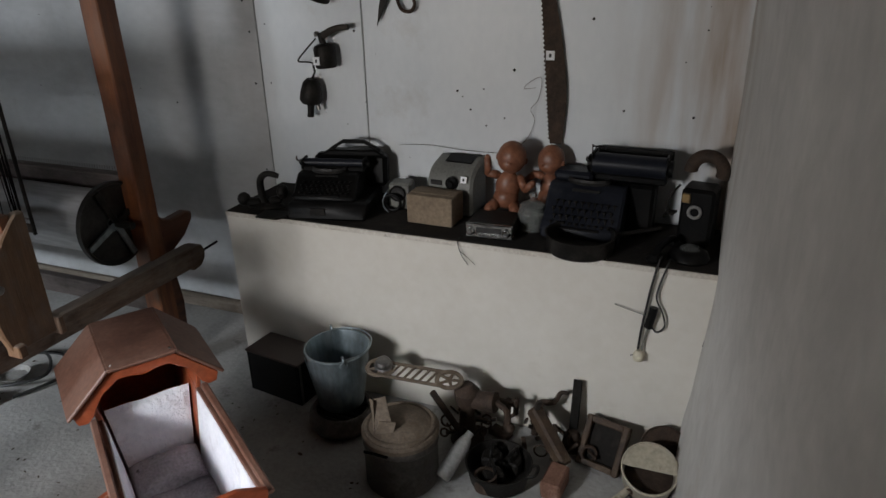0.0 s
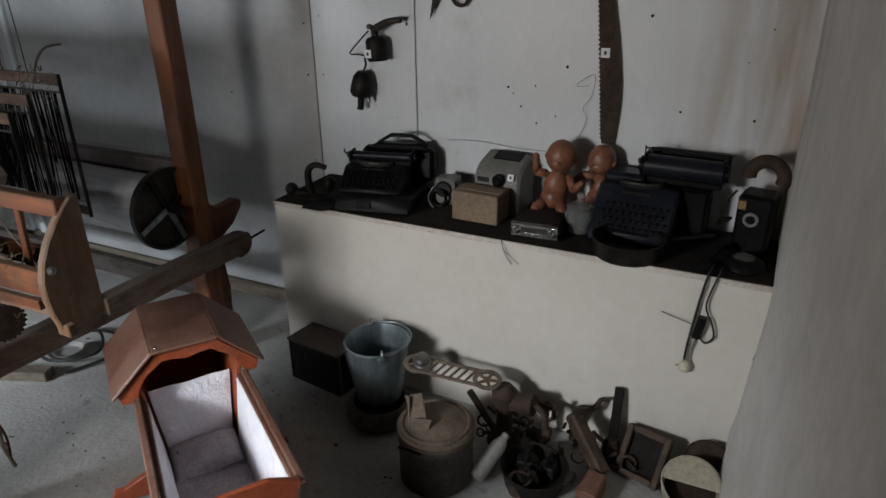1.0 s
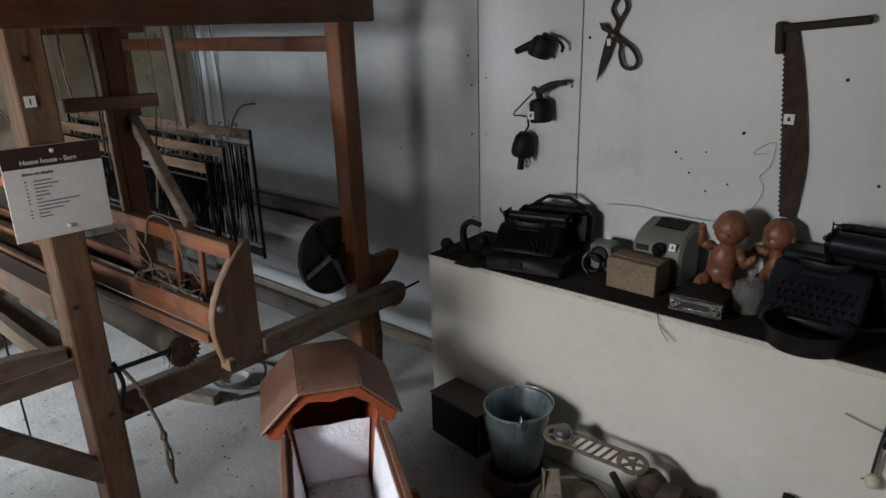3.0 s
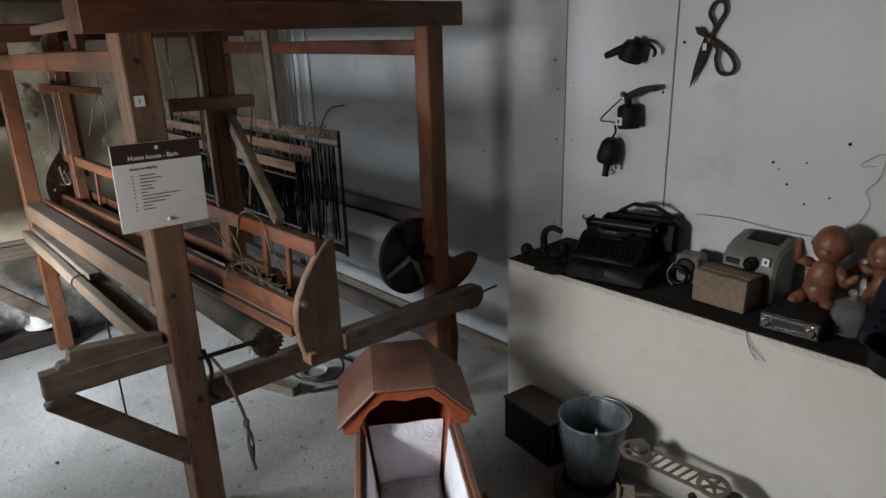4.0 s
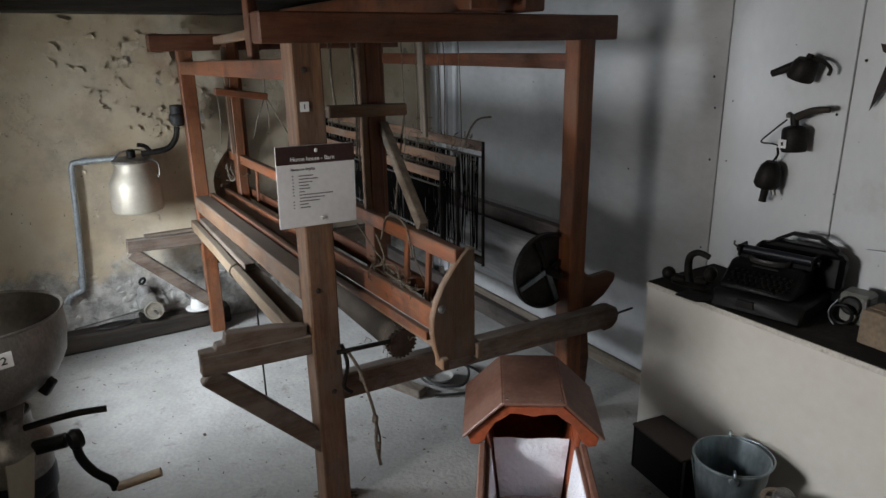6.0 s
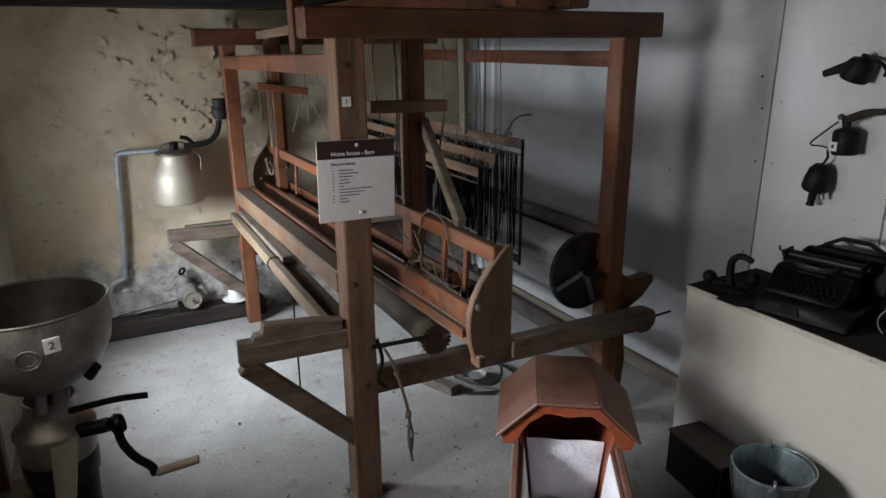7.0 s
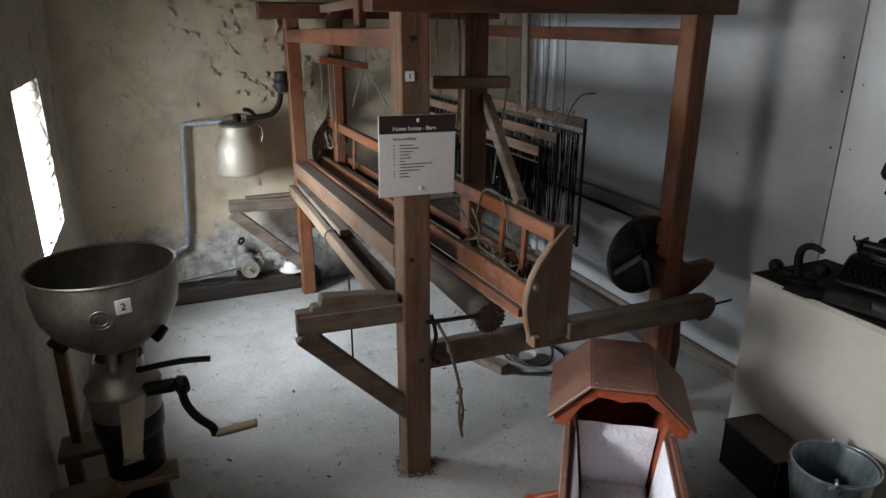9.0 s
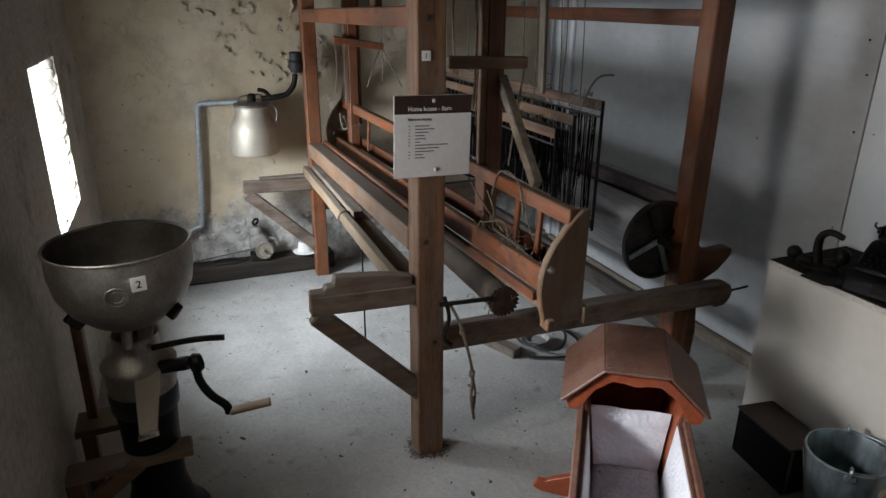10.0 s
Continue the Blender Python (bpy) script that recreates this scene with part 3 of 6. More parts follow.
for x, z in spots:
    s = rn.uniform(0.0028, 0.0062)
    ball((x, NY - 0.001, z), s, heads, (1, 0.6, 1), 1)
for k in range(26):
    x, z = rn.uniform(-2.3, 0.7), rn.uniform(0.8, 1.7)
    ball((x, NY, z), rn.uniform(0.0012, 0.0026), heads, (1, 0.5, 1), 1)
part("nail_heads", heads, M_dark_iron, wall_north, "dark nail heads and fly specks")["kind"] = "stuff"
# narrow upright battens near the far corner
for x, w, z1 in ((-3.20, 0.075, 2.1), (-3.07, 0.05, 2.1), (-2.94, 0.035, 2.1)):
    part("batten", beam((x, NY - 0.012, 0.02), (x, NY - 0.012, z1), w, 0.02, 0.003), M_white, wall_north)
tagged(part("baseboard", beam((WX, NY - 0.012, 0.035), (-1.0, NY - 0.012, 0.035), 0.02, 0.07, 0.004), M_grey_wood["x"]), "grey dirty baseboard under the white boards", "baseboard", kind="structure")

# ---- the loom ----
loom = thing("loom", "large old brown wooden hand loom with hanging heddle frames", "loom", at(-2.15, 1.45, 0))


def lp(name, bm, mt, label="", parent=None, smooth=False):
    return part(name, bm, mt, parent or loom, label, world=True, smooth=smooth)


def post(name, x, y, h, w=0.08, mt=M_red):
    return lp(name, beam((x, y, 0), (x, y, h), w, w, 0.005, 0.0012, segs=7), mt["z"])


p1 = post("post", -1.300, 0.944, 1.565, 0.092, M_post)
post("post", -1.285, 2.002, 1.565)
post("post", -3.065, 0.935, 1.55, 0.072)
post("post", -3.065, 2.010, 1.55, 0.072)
lp("top_beam", beam((-1.293, 0.815, 1.603), (-1.285, 2.145, 1.600), 0.085, 0.086, 0.005, 0.001, segs=5), M_beam["y"])
lp("top_beam", beam((-3.065, 0.77, 1.582), (-3.065, 2.145, 1.582), 0.080, 0.082, 0.005, 0.001, segs=5), M_beam["y"])
lp("side_rail", beam((-1.26, 0.922, 1.489), (-3.09, 0.922, 1.457), 0.035, 0.062, 0.004, 0.001, segs=5), M_orange["x"], "pale worn rail")
lp("side_rail", beam((-1.27, 2.005, 1.482), (-3.09, 2.005, 1.482), 0.035, 0.057, 0.004, 0.001, segs=5), M_beam["x"])
# low rails with rounded tails
for x0_, x, z0, z1, mt in ((-1.345, -1.215, 0.418, 0.468, M_dusty), (-3.06, -3.04, 0.45, 0.44, M_dusty)):
    lp("low_rail", beam((x0_, 0.955, z0), (x, 2.14, z1), 0.05, 0.095, 0.006, 0.001, segs=4), mt["y"])
    tail = [(0.0, -0.05), (0.05, -0.045), (0.075, -0.02), (0.082, 0.01), (0.07, 0.04), (0.04, 0.055), (0.0, 0.05)]
    lp("rail_tail", plate([(a, b) for a, b in tail], 0.05, Matrix.Translation((x + 0.025, 2.11, z1 - 0.01)) @ Matrix(((0, 0, -1, 0), (1, 0, 0, 0), (0, 1, 0, 0), (0, 0, 0, 1))), 0.006), mt["y"])
bracket = [(0.0, -0.07), (0.05, -0.075), (0.13, -0.035), (0.185, 0.02), (0.19, 0.05), (0.16, 0.065), (0.07, 0.06), (0.03, 0.075), (0.0, 0.11)]
lp("beam_bracket", plate(bracket, 0.04, Matrix.Translation((-1.265, 2.045, 0.565)) @ Matrix(((0, 0, -1, 0), (1, 0, 0, 0), (0, 1, 0, 0), (0, 0, 0, 1))), 0.006), M_beam["y"], "dark curved bracket carrying the warp beam")
lp("beam_bracket", plate([(0, -0.2), (0.05, -0.16), (0.06, -0.03), (0.045, 0.1), (0, 0.16)], 0.04, Matrix.Translation((-1.262, 2.045, 0.30)) @ Matrix(((0, 0, -1, 0), (1, 0, 0, 0), (0, 1, 0, 0), (0, 0, 0, 1))), 0.006), M_beam["y"])
lp("spindle", tube([(-1.25, 2.02, 0.43), (-1.23, 2.31, 0.455)], 0.005), M_dark_iron, "thin iron pin")
# breast beam, cloth beam, bench rail and plank
lp("breast_beam", beam((-1.335, 0.93, 0.80), (-3.03, 0.93, 0.757), 0.075, 0.078, 0.006, 0.001, segs=5), M_pale["x"])
lp("breast_lath", beam((-1.335, 0.985, 0.835), (-3.03, 0.985, 0.79), 0.022, 0.03, 0.003), M_orange["x"])
lp("bench_rail", beam((-1.30, 0.845, 0.668), (-3.08, 0.880, 0.632), 0.030, 0.052, 0.003, 0.0012, segs=6), M_yellow_wood["x"], "pale pine rail")
lp("bench_plank", beam((-1.34, 0.905, 0.655), (-2.42, 0.92, 0.638), 0.085, 0.020, 0.003), M_grey_wood["x"], "grey dusty plank")
lp("bench_lath", beam((-2.02, 0.905, 0.682), (-3.06, 0.925, 0.66), 0.045, 0.030, 0.003), M_grey_wood["x"])
lp("rail_tie", torus(0.030, 0.004, at(-2.08, 0.862, 0.655, 0, 90, 0) @ Matrix.Rotation(radians(90), 4, "Y"), 14, 6), M_rope, "cord tie")
lp("rod", tube([(-1.985, 0.905, 0.62), (-2.0, 0.91, 0.0)], 0.004, 6), M_dark_iron, "thin iron rod to the floor")
M_cloth_brown = material("brown_hessian", (0.060, 0.047, 0.035), (0.110, 0.088, 0.068), 0.9, (4, 6, 6), 260, bump=0.25, stain=(0.06, 0.048, 0.036), stain_scale=6, stain_at=(0.5, 0.75))
cb = tube([(-1.225, 1.19, 0.585), (-3.04, 1.19, 0.585)], 0.046, 22)
lp("cloth_beam", cb, M_cloth_brown, "brown cloth-covered roller", smooth=True)
rat = bmesh.new()
lathe([(0.0, -0.012), (0.046, -0.008), (0.050, -0.004), (0.050, 0.004), (0.046, 0.008), (0.0, 0.012)], 22, at(-1.212, 1.19, 0.585) @ ALONG_X, rat)
for i in range(22):
    a = 2 * math.pi * i / 22
    box((-1.212, 1.19 + 0.052 * math.cos(a), 0.585 + 0.052 * math.sin(a)), (0.012, 0.007, 0.007), 0.001, None, rat)
lp("ratchet_wheel", rat, M_rust, "rusty iron ratchet wheel")
lp("ratchet_bar", tube([(-1.235, 0.965, 0.598), (-1.205, 1.145, 0.605)], 0.008, 8), M_dark_iron)
lp("pawl", tube(bend([(-1.24, 0.985, 0.62), (-1.235, 1.0, 0.545), (-1.24, 0.985, 0.47), (-1.235, 1.01, 0.44)]), 0.007, 8), M_dark_iron)

# bench brackets on the front posts
for x, z, dy in ((-1.295, 0.640, 0.555), (-3.06, 0.572, 0.53)):
    arm = lp("bench_bracket", beam((x, dy, z), (x, 0.90, z - 0.012), 0.045, 0.068, 0.005), M_dusty["y"])
    lp("brace", beam((x, dy + 0.015, z - 0.035), (x, 0.925, z - 0.40), 0.043, 0.064, 0.005), M_dusty["y"])
    if x > -2:
        lp("packing_board", plate([(0.0, 0.0), (0.0, 0.022), (0.045, 0.022), (0.05, 0.036), (0.075, 0.038), (0.08, 0.068), (0.24, 0.052), (0.33, 0.035), (0.33, 0.0)], 0.04,
                                  Matrix.Translation((x + 0.02, dy, z + 0.022)) @ Matrix(((0, 0, -1, 0), (1, 0, 0, 0), (0, 1, 0, 0), (0, 0, 0, 1))), 0.003), M_dusty["y"])
    else:
        lp("packing_board", beam((x, dy + 0.09, z + 0.040), (x, 0.88, z + 0.04), 0.04, 0.014, 0.002), M_grey_wood["y"])

# beater with its shuttle boxes, swords and braces
BY = 1.17
lp("beater_top_rail", beam((-0.80, BY - 0.002, 1.005), (-3.17, BY - 0.035, 0.985), 0.028, 0.046, 0.003, 0.001, segs=4), M_orange["x"])
lp("race_board", beam((-0.845, BY - 0.055, 0.822), (-3.15, BY - 0.085, 0.765), 0.022, 0.070, 0.003, 0.001, segs=4), M_orange["x"])
lp("race_lath", beam((-0.86, BY - 0.068, 0.768), (-3.12, BY - 0.10, 0.715), 0.018, 0.026, 0.002), M_orange["x"])
lp("race_lath", beam((-0.84, BY - 0.03, 0.728), (-3.12, BY - 0.07, 0.680), 0.026, 0.022, 0.002), M_pale["x"])
lp("race_floor", beam((-0.82, BY + 0.01, 0.775), (-3.12, BY - 0.03, 0.725), 0.085, 0.016, 0.002), M_beam["x"])
lp("race_back", beam((-0.81, BY + 0.045, 0.83), (-3.12, BY + 0.005, 0.79), 0.016, 0.06, 0.002), M_beam["x"])
for i, (x, yy) in enumerate(((-0.995, 0), (-1.13, 0), (-2.7, -0.03), (-2.95, -0.03))):
    lp("shuttle_stay", beam((x, BY + 0.005 + yy, 0.80), (x + 0.01, BY + 0.01 + yy, 0.995), 0.022, 0.012, 0.002), M_orange["z"])
edge = [(-0.045, -0.155), (0.070, -0.155), (0.070, 0.165), (0.046, 0.165), (0.028, 0.148), (0.0, 0.116), (-0.030, 0.076), (-0.053, 0.032), (-0.066, -0.015), (-0.067, -0.060), (-0.059, -0.110)]
for x, dy in ((-0.805, 0.0), (-3.165, -0.05)):
    b = lp("end_board", plate(edge, 0.024, Matrix.Translation((x + 0.012, BY + dy - 0.026, 0.862)) @ Matrix(((0, 0, -1, 0), (1, 0, 0, 0), (0, 1, 0, 0), (0, 0, 0, 1))), 0.004), M_pale["z"], "worn curved end board")
    lp("bolt", lathe([(0, 0.012), (0.006, 0.011), (0.011, 0.006), (0.011, 0.0), (0.007, -0.004), (0, -0.004)], 12, at(x + 0.012, BY + dy - 0.066, 0.872) @ ALONG_X), M_steel, "steel bolt", b)
    lp("foot_block", box((x + 0.006, BY + dy - 0.062, 0.712), (0.045, 0.022, 0.034), 0.003), M_pale["z"])
    lp("foot_block", box((x + 0.006, BY + dy + 0.052, 0.722), (0.034, 0.018, 0.050), 0.003), M_pale["z"])
for x, y in ((-1.40, 1.200), (-2.95, 1.135)):
    lp("sword", beam((x, y, 0.74), (x, y, 1.62), 0.075, 0.050, 0.004, 0.001, segs=4), M_red["z"])
    lp("sword_face", beam((x + 0.028, y - 0.036, 1.02), (x + 0.028, y - 0.036, 1.56), 0.018, 0.022, 0.003), M_pale["z"])
    lp("sword_facing", beam((x + 0.005, y + 0.038, 0.9), (x + 0.005, y + 0.038, 1.62), 0.026, 0.016, 0.003), M_orange["z"])
lp("sword_brace", beam((-1.37, 1.230, 1.300), (-1.03, 1.185, 1.035), 0.030, 0.038, 0.004), M_grey_wood["x"])
lp("sword_brace", beam((-2.98, 1.155, 1.300), (-3.17, 1.14, 1.0), 0.030, 0.042, 0.004), M_grey_wood["x"])
lp("sword_arm", beam((-1.355, 1.035, 1.355), (-1.35, 1.305, 1.348), 0.035, 0.038, 0.004), M_pale["y"])
lp("sword_arm", beam((-2.90, 1.03, 1.345), (-2.895, 1.295, 1.305), 0.03, 0.036, 0.004), M_orange["y"])

# warp beam with its flanges
wb = tube([(-1.33, 1.897, 0.68), (-3.0, 1.897, 0.68)], 0.118, 36)
lp("warp_beam", wb, M_warp, "wide roller wound with grey cloth", smooth=True)
for x in (-1.322, -3.005):
    fg = lathe([(0.03, -0.010), (0.148, -0.010), (0.157, -0.004), (0.157, 0.016), (0.148, 0.016), (0.140, 0.004), (0.03, 0.004), (0.03, -0.010)], 40, at(x, 1.897, 0.68) @ ALONG_X)
    flange = lp("flange", fg, M_bowl_in, "dark iron flange disc", smooth=True)
    for k in range(4):
        a = radians(22 + 90 * k)
        # lower two spokes in paler metal: the light on them is painted in
        lp("spoke", beam((x + 0.014, 1.897, 0.68), (x + 0.014, 1.897 + 0.145 * math.cos(a), 0.68 + 0.145 * math.sin(a)), 0.012, 0.022, 0.002), M_zinc if k > 1 else M_dark_iron, "", flange)
lp("axle", tube([(-1.23, 1.897, 0.68), (-3.1, 1.897, 0.68)], 0.014, 12), M_dark_iron)
lp("raddle", beam((-1.33, 2.0, 0.800), (-3.03, 2.0, 0.800), 0.05, 0.075, 0.004), M_dusty_dark["x"])
pegs = bmesh.new()
for i in range(130):
    x = -1.36 - i * 0.0125
    tube([(x, 2.0, 0.835), (x + 0.001, 2.0, 0.862)], 0.0016, 4, pegs)
lp("raddle_pegs", pegs, M_steel, "row of small wire pegs")["kind"] = "stuff"
lp("back_roller", tube([(-1.33, 1.97, 0.655), (-3.03, 1.97, 0.665)], 0.036, 16), M_grey_wood["x"], smooth=True)
lp("back_rail", beam((-1.33, 2.01, 0.30), (-3.03, 2.01, 0.30), 0.04, 0.08, 0.004), M_dusty_dark["x"])

# heddle frames
rh = random.Random(9)
for y, z0, z1, x0 in ((1.462, 0.830, 1.118, -1.392), (1.532, 0.775, 1.160, -1.392), (1.640, 0.735, 1.207, -1.385)):
    x1 = -2.96
    hf = lp("heddle_frame", beam((x0, y, z1 - 0.018), (x1, y, z1 - 0.02), 0.010, 0.036, 0.002, 0.0015, segs=9), M_post["x"], "frame of two laths strung with dark heddles")
    lp("lath", beam((x0, y, z0 + 0.012), (x1, y, z0 + 0.012), 0.010, 0.030, 0.002), M_dark_timber["x"], "", hf)
    lp("heddle_bar", tube([(x0, y, z1 - 0.058), (x1, y, z1 - 0.06)], 0.0035, 6), M_steel, "", hf)
    lp("heddle_bar", tube([(x0, y, z0 + 0.045), (x1, y, z0 + 0.045)], 0.0035, 6), M_steel, "", hf)
    for x in (x0, x1):
        lp("end_bar", beam((x, y, z0 - 0.01), (x, y, z1), 0.006, 0.012, 0.001), M_dark_iron, "", hf)
    wires = bmesh.new()
    for i in range(210):
        clump = noise.noise(V(i * 0.13, y * 9, 2.0))
        if clump < -0.38 and rh.random() < 0.8:
            continue
        x = x0 - 0.03 - i * 0.0072 + 0.012 * clump + rh.uniform(-0.004, 0.004)
        xm = x + rh.uniform(-0.007, 0.007)
        low = z0 + 0.045 if rh.random() < 0.72 else z0 + rh.uniform(0.06, 0.5) * (z1 - z0)
        tube([(x, y, z1 - 0.058), (xm, y + rh.uniform(-0.006, 0.006), (low + z1) / 2), (x + rh.uniform(-0.012, 0.012), y, low)], rh.uniform(0.0012, 0.0026), 3, wires, caps=False)
    lp("heddle_wire", wires, M_black, "tangled black heddle strings", hf)["kind"] = "stuff"
    for x in (-1.70, -2.55):
        xx = x + rh.uniform(-0.05, 0.05)
        lp("cord", tube(bend([(xx, y, z1), (xx + 0.006, y + 0.003, z1 + 0.2), (xx - 0.004, y, 1.62)], 4), 0.0022, 5), M_rope, "", hf)
lp("lift_lath", beam((-1.68, 1.56, 1.20), (-1.70, 1.56, 1.66), 0.040, 0.016, 0.003), M_grey_wood["z"], "tall pale lath")
lp("lift_lath", beam((-2.15, 1.56, 1.20), (-2.16, 1.56, 1.66), 0.030, 0.014, 0.003), M_grey_wood["z"])
lp("hook", tube(bend([(-1.45, 1.6, 1.19), (-1.44, 1.62, 1.25), (-1.43, 1.65, 1.285), (-1.42, 1.70, 1.29)]), 0.004, 6), M_rope)
# upper gear standing over the frame
lp("crown_beam", beam((-1.20, 1.52, 1.70), (-3.15, 1.52, 1.70), 0.11, 0.10, 0.006), M_orange["x"])
lp("crown_beam", beam((-1.20, 1.72, 1.70), (-3.15, 1.72, 1.70), 0.09, 0.10, 0.006), M_beam["x"])
lp("crown_post", beam((-1.84, 0.955, 1.46), (-1.84, 0.955, 1.95), 0.06, 0.03, 0.004), M_orange["z"])
lp("crown_post", beam((-1.90, 0.975, 1.54), (-1.90, 0.975, 1.95), 0.03, 0.05, 0.004), M_beam["z"])
lp("crown_arm", beam((-1.84, 0.97, 1.60), (-2.6, 1.0, 1.585), 0.03, 0.034, 0.004), M_pale["x"])
# knotted cords
cords = bmesh.new()
for pts, r in (
    ([(-2.895, 1.285, 1.31), (-2.88, 1.24, 1.22), (-2.88, 1.20, 1.10)], 0.005), ([(-2.895, 1.285, 1.31), (-2.88, 1.29, 1.22), (-2.88, 1.285, 1.13)], 0.005), ([(-2.895, 1.285, 1.31), (-2.87, 1.33, 1.21), (-2.86, 1.385, 1.10)], 0.005),
    ([(-2.895, 1.285, 1.46), (-2.895, 1.288, 1.38), (-2.895, 1.285, 1.31)], 0.004), ([(-2.90, 1.04, 1.34), (-2.90, 1.045, 1.22), (-2.90, 1.035, 1.08)], 0.004),
    ([(-1.40, 1.145, 1.60), (-1.395, 1.15, 1.40), (-1.40, 1.145, 1.20)], 0.006), ([(-1.41, 1.165, 1.60), (-1.38, 1.16, 1.45), (-1.385, 1.15, 1.28), (-1.40, 1.155, 1.15)], 0.004),
    ([(-1.55, 1.14, 1.60), (-1.52, 1.12, 1.45), (-1.50, 1.13, 1.30)], 0.005), ([(-1.62, 1.58, 1.66), (-1.60, 1.585, 1.42), (-1.585, 1.58, 1.22)], 0.003), ([(-1.50, 1.60, 1.66), (-1.485, 1.605, 1.42), (-1.47, 1.60, 1.20)], 0.003),
    ([(-1.33, 1.29, 1.33), (-1.30, 1.25, 1.18), (-1.22, 1.19, 1.05)], 0.0050),
    ([(-1.18, 1.10, 0.99), (-1.15, 1.11, 0.93), (-1.19, 1.13, 0.86), (-1.05, 1.12, 0.865), (-0.98, 1.13, 0.845)], 0.005),
    ([(-1.2, 1.1, 0.88), (-1.12, 1.13, 0.90), (-1.08, 1.13, 0.86), (-1.0, 1.15, 0.85)], 0.0045), ([(-1.30, 1.09, 1.0), (-1.24, 1.12, 0.92), (-1.12, 1.13, 0.87)], 0.004),
    ([(-1.05, 1.16, 1.02), (-1.02, 1.15, 0.95), (-1.0, 1.17, 0.87)], 0.003), ([(-2.6, 1.0, 1.0), (-2.7, 1.04, 0.93), (-2.85, 1.05, 0.9), (-2.9, 1.05, 0.97)], 0.006)):
    tube(bend(pts, 5), r * 0.7, 6, cords)
rc = random.Random(9)
for cx, cy, cz, sx, sy, sz, count in ((-1.12, 1.12, 0.870, 0.14, 0.03, 0.018, 46), (-2.80, 1.05, 0.93, 0.12, 0.05, 0.06, 14), (-1.46, 1.60, 1.195, 0.06, 0.03, 0.03, 26), (-1.70, 1.56, 1.22, 0.05, 0.03, 0.05, 22), (-1.60, 1.50, 1.14, 0.12, 0.05, 0.02, 18), (-1.22, 1.17, 0.60, 0.03, 0.05, 0.03, 8)):
    for i in range(count):
        p = V(cx + sx * rc.gauss(0, 0.7), cy + sy * rc.gauss(0, 0.7), cz + sz * rc.gauss(0, 0.7))
        pts = [p]
        for k in range(3):
            p = p + V(rc.gauss(0, 0.018), rc.gauss(0, 0.010), rc.gauss(-0.006, 0.014))
            pts.append(p)
        tube(bend([tuple(q) for q in pts], 4), rc.uniform(0.0006, 0.0016), 5, cords)
lp("knotted_cord", cords, M_rope, "tangle of frayed knotted cords")["kind"] = "stuff"
lp("hoop", tube(bend([(-1.23, 1.14, 0.955), (-1.20, 1.145, 1.03), (-1.13, 1.145, 1.052), (-1.06, 1.145, 1.03), (-1.02, 1.14, 0.95)]), 0.003, 6), M_rope, "bent pale cane")
rope = tube(bend([(-1.235, 1.0, 0.60), (-1.215, 1.03, 0.53), (-1.20, 1.055, 0.43), (-1.20, 1.075, 0.33), (-1.195, 1.07, 0.24), (-1.20, 1.085, 0.15)], 6), 0.0058, 8)
tube(bend([(-1.20, 1.075, 0.33), (-1.205, 1.09, 0.25), (-1.195, 1.08, 0.19)], 5), 0.004, 6, rope)
ball((-1.2, 1.073, 0.335), 0.013, rope, (1, 1, 1.7), 1)
ball((-1.213, 1.04, 0.50), 0.011, rope, (1, 1, 2.2), 1)
ball((-1.197, 1.075, 0.235), 0.010, rope, (1, 1, 1.6), 1)
lp("rope", rope, M_rope, "knotted rope hanging from the frame", smooth=True)
# bolt heads and knots in the front post
for y, z in ((0.935, 1.487), (0.925, 0.815), (0.955, 0.45)):
    lp("peg", lathe([(0, 0.004), (0.007, 0.003), (0.009, 0), (0.009, -0.01), (0, -0.01)], 10, at(-1.254, y, z) @ ALONG_X), M_dark_timber["z"], "", p1)

# ---- sign and number cards ----
sign = thing("display_sign", "white printed card with a brown heading pinned to the loom", "sign", at(-1.246, 0.943, 1.03, 90, 0, 0) @ Matrix.Rotation(radians(90), 4, "X") @ Matrix.Rotation(radians(-1.2), 4, "Z"))


def lettering(body, size, loc, mt, parent, name="lettering"):
    cu = bpy.data.curves.new(name, "FONT")
    cu.body, cu.size, cu.extrude, cu.offset = body, size, 0.0003, size * 0.018
    cu.materials.append(mt)
    ob = new(name, cu)
    ob.parent = parent
    ob.matrix_basis = Matrix.Translation(loc)
    return ob


part("card", box((0, 0.122, 0), (0.245, 0.244, 0.004), 0.001), M_paper, sign)
part("heading", box((0, 0.2165, 0.0024), (0.243, 0.053, 0.001), 0), M_brown_print, sign, "dark brown heading band")
lettering("Home house - Barn", 0.0172, (-0.080, 0.199, 0.0032), M_paper, sign)
lettering("Items on display", 0.0115, (-0.080, 0.171, 0.0024), M_grey_ink, sign)
for i, w in enumerate((0.045, 0.060, 0.042, 0.030, 0.034, 0.016, 0.105, 0.078, 0.062, 0.026, 0.032)):
    z = 0.155 - i * 0.0095
    part("text_line", box((-0.057 + w / 2, z, 0.0024), (w, 0.0030, 0.0006), 0), M_grey_ink, sign)
    if i != 7:
        part("text_line", box((-0.075, z, 0.0024), (0.005, 0.0030, 0.0006), 0), M_grey_ink, sign)
for z in (0.228, 0.022):
    part("pin", lathe([(0, 0.006), (0.004, 0.005), (0.006, 0.002), (0.006, 0)], 14, at(0.0 + (0.01 if z < 0.1 else 0), z, 0.002)), M_porcelain, sign, "white domed pin")


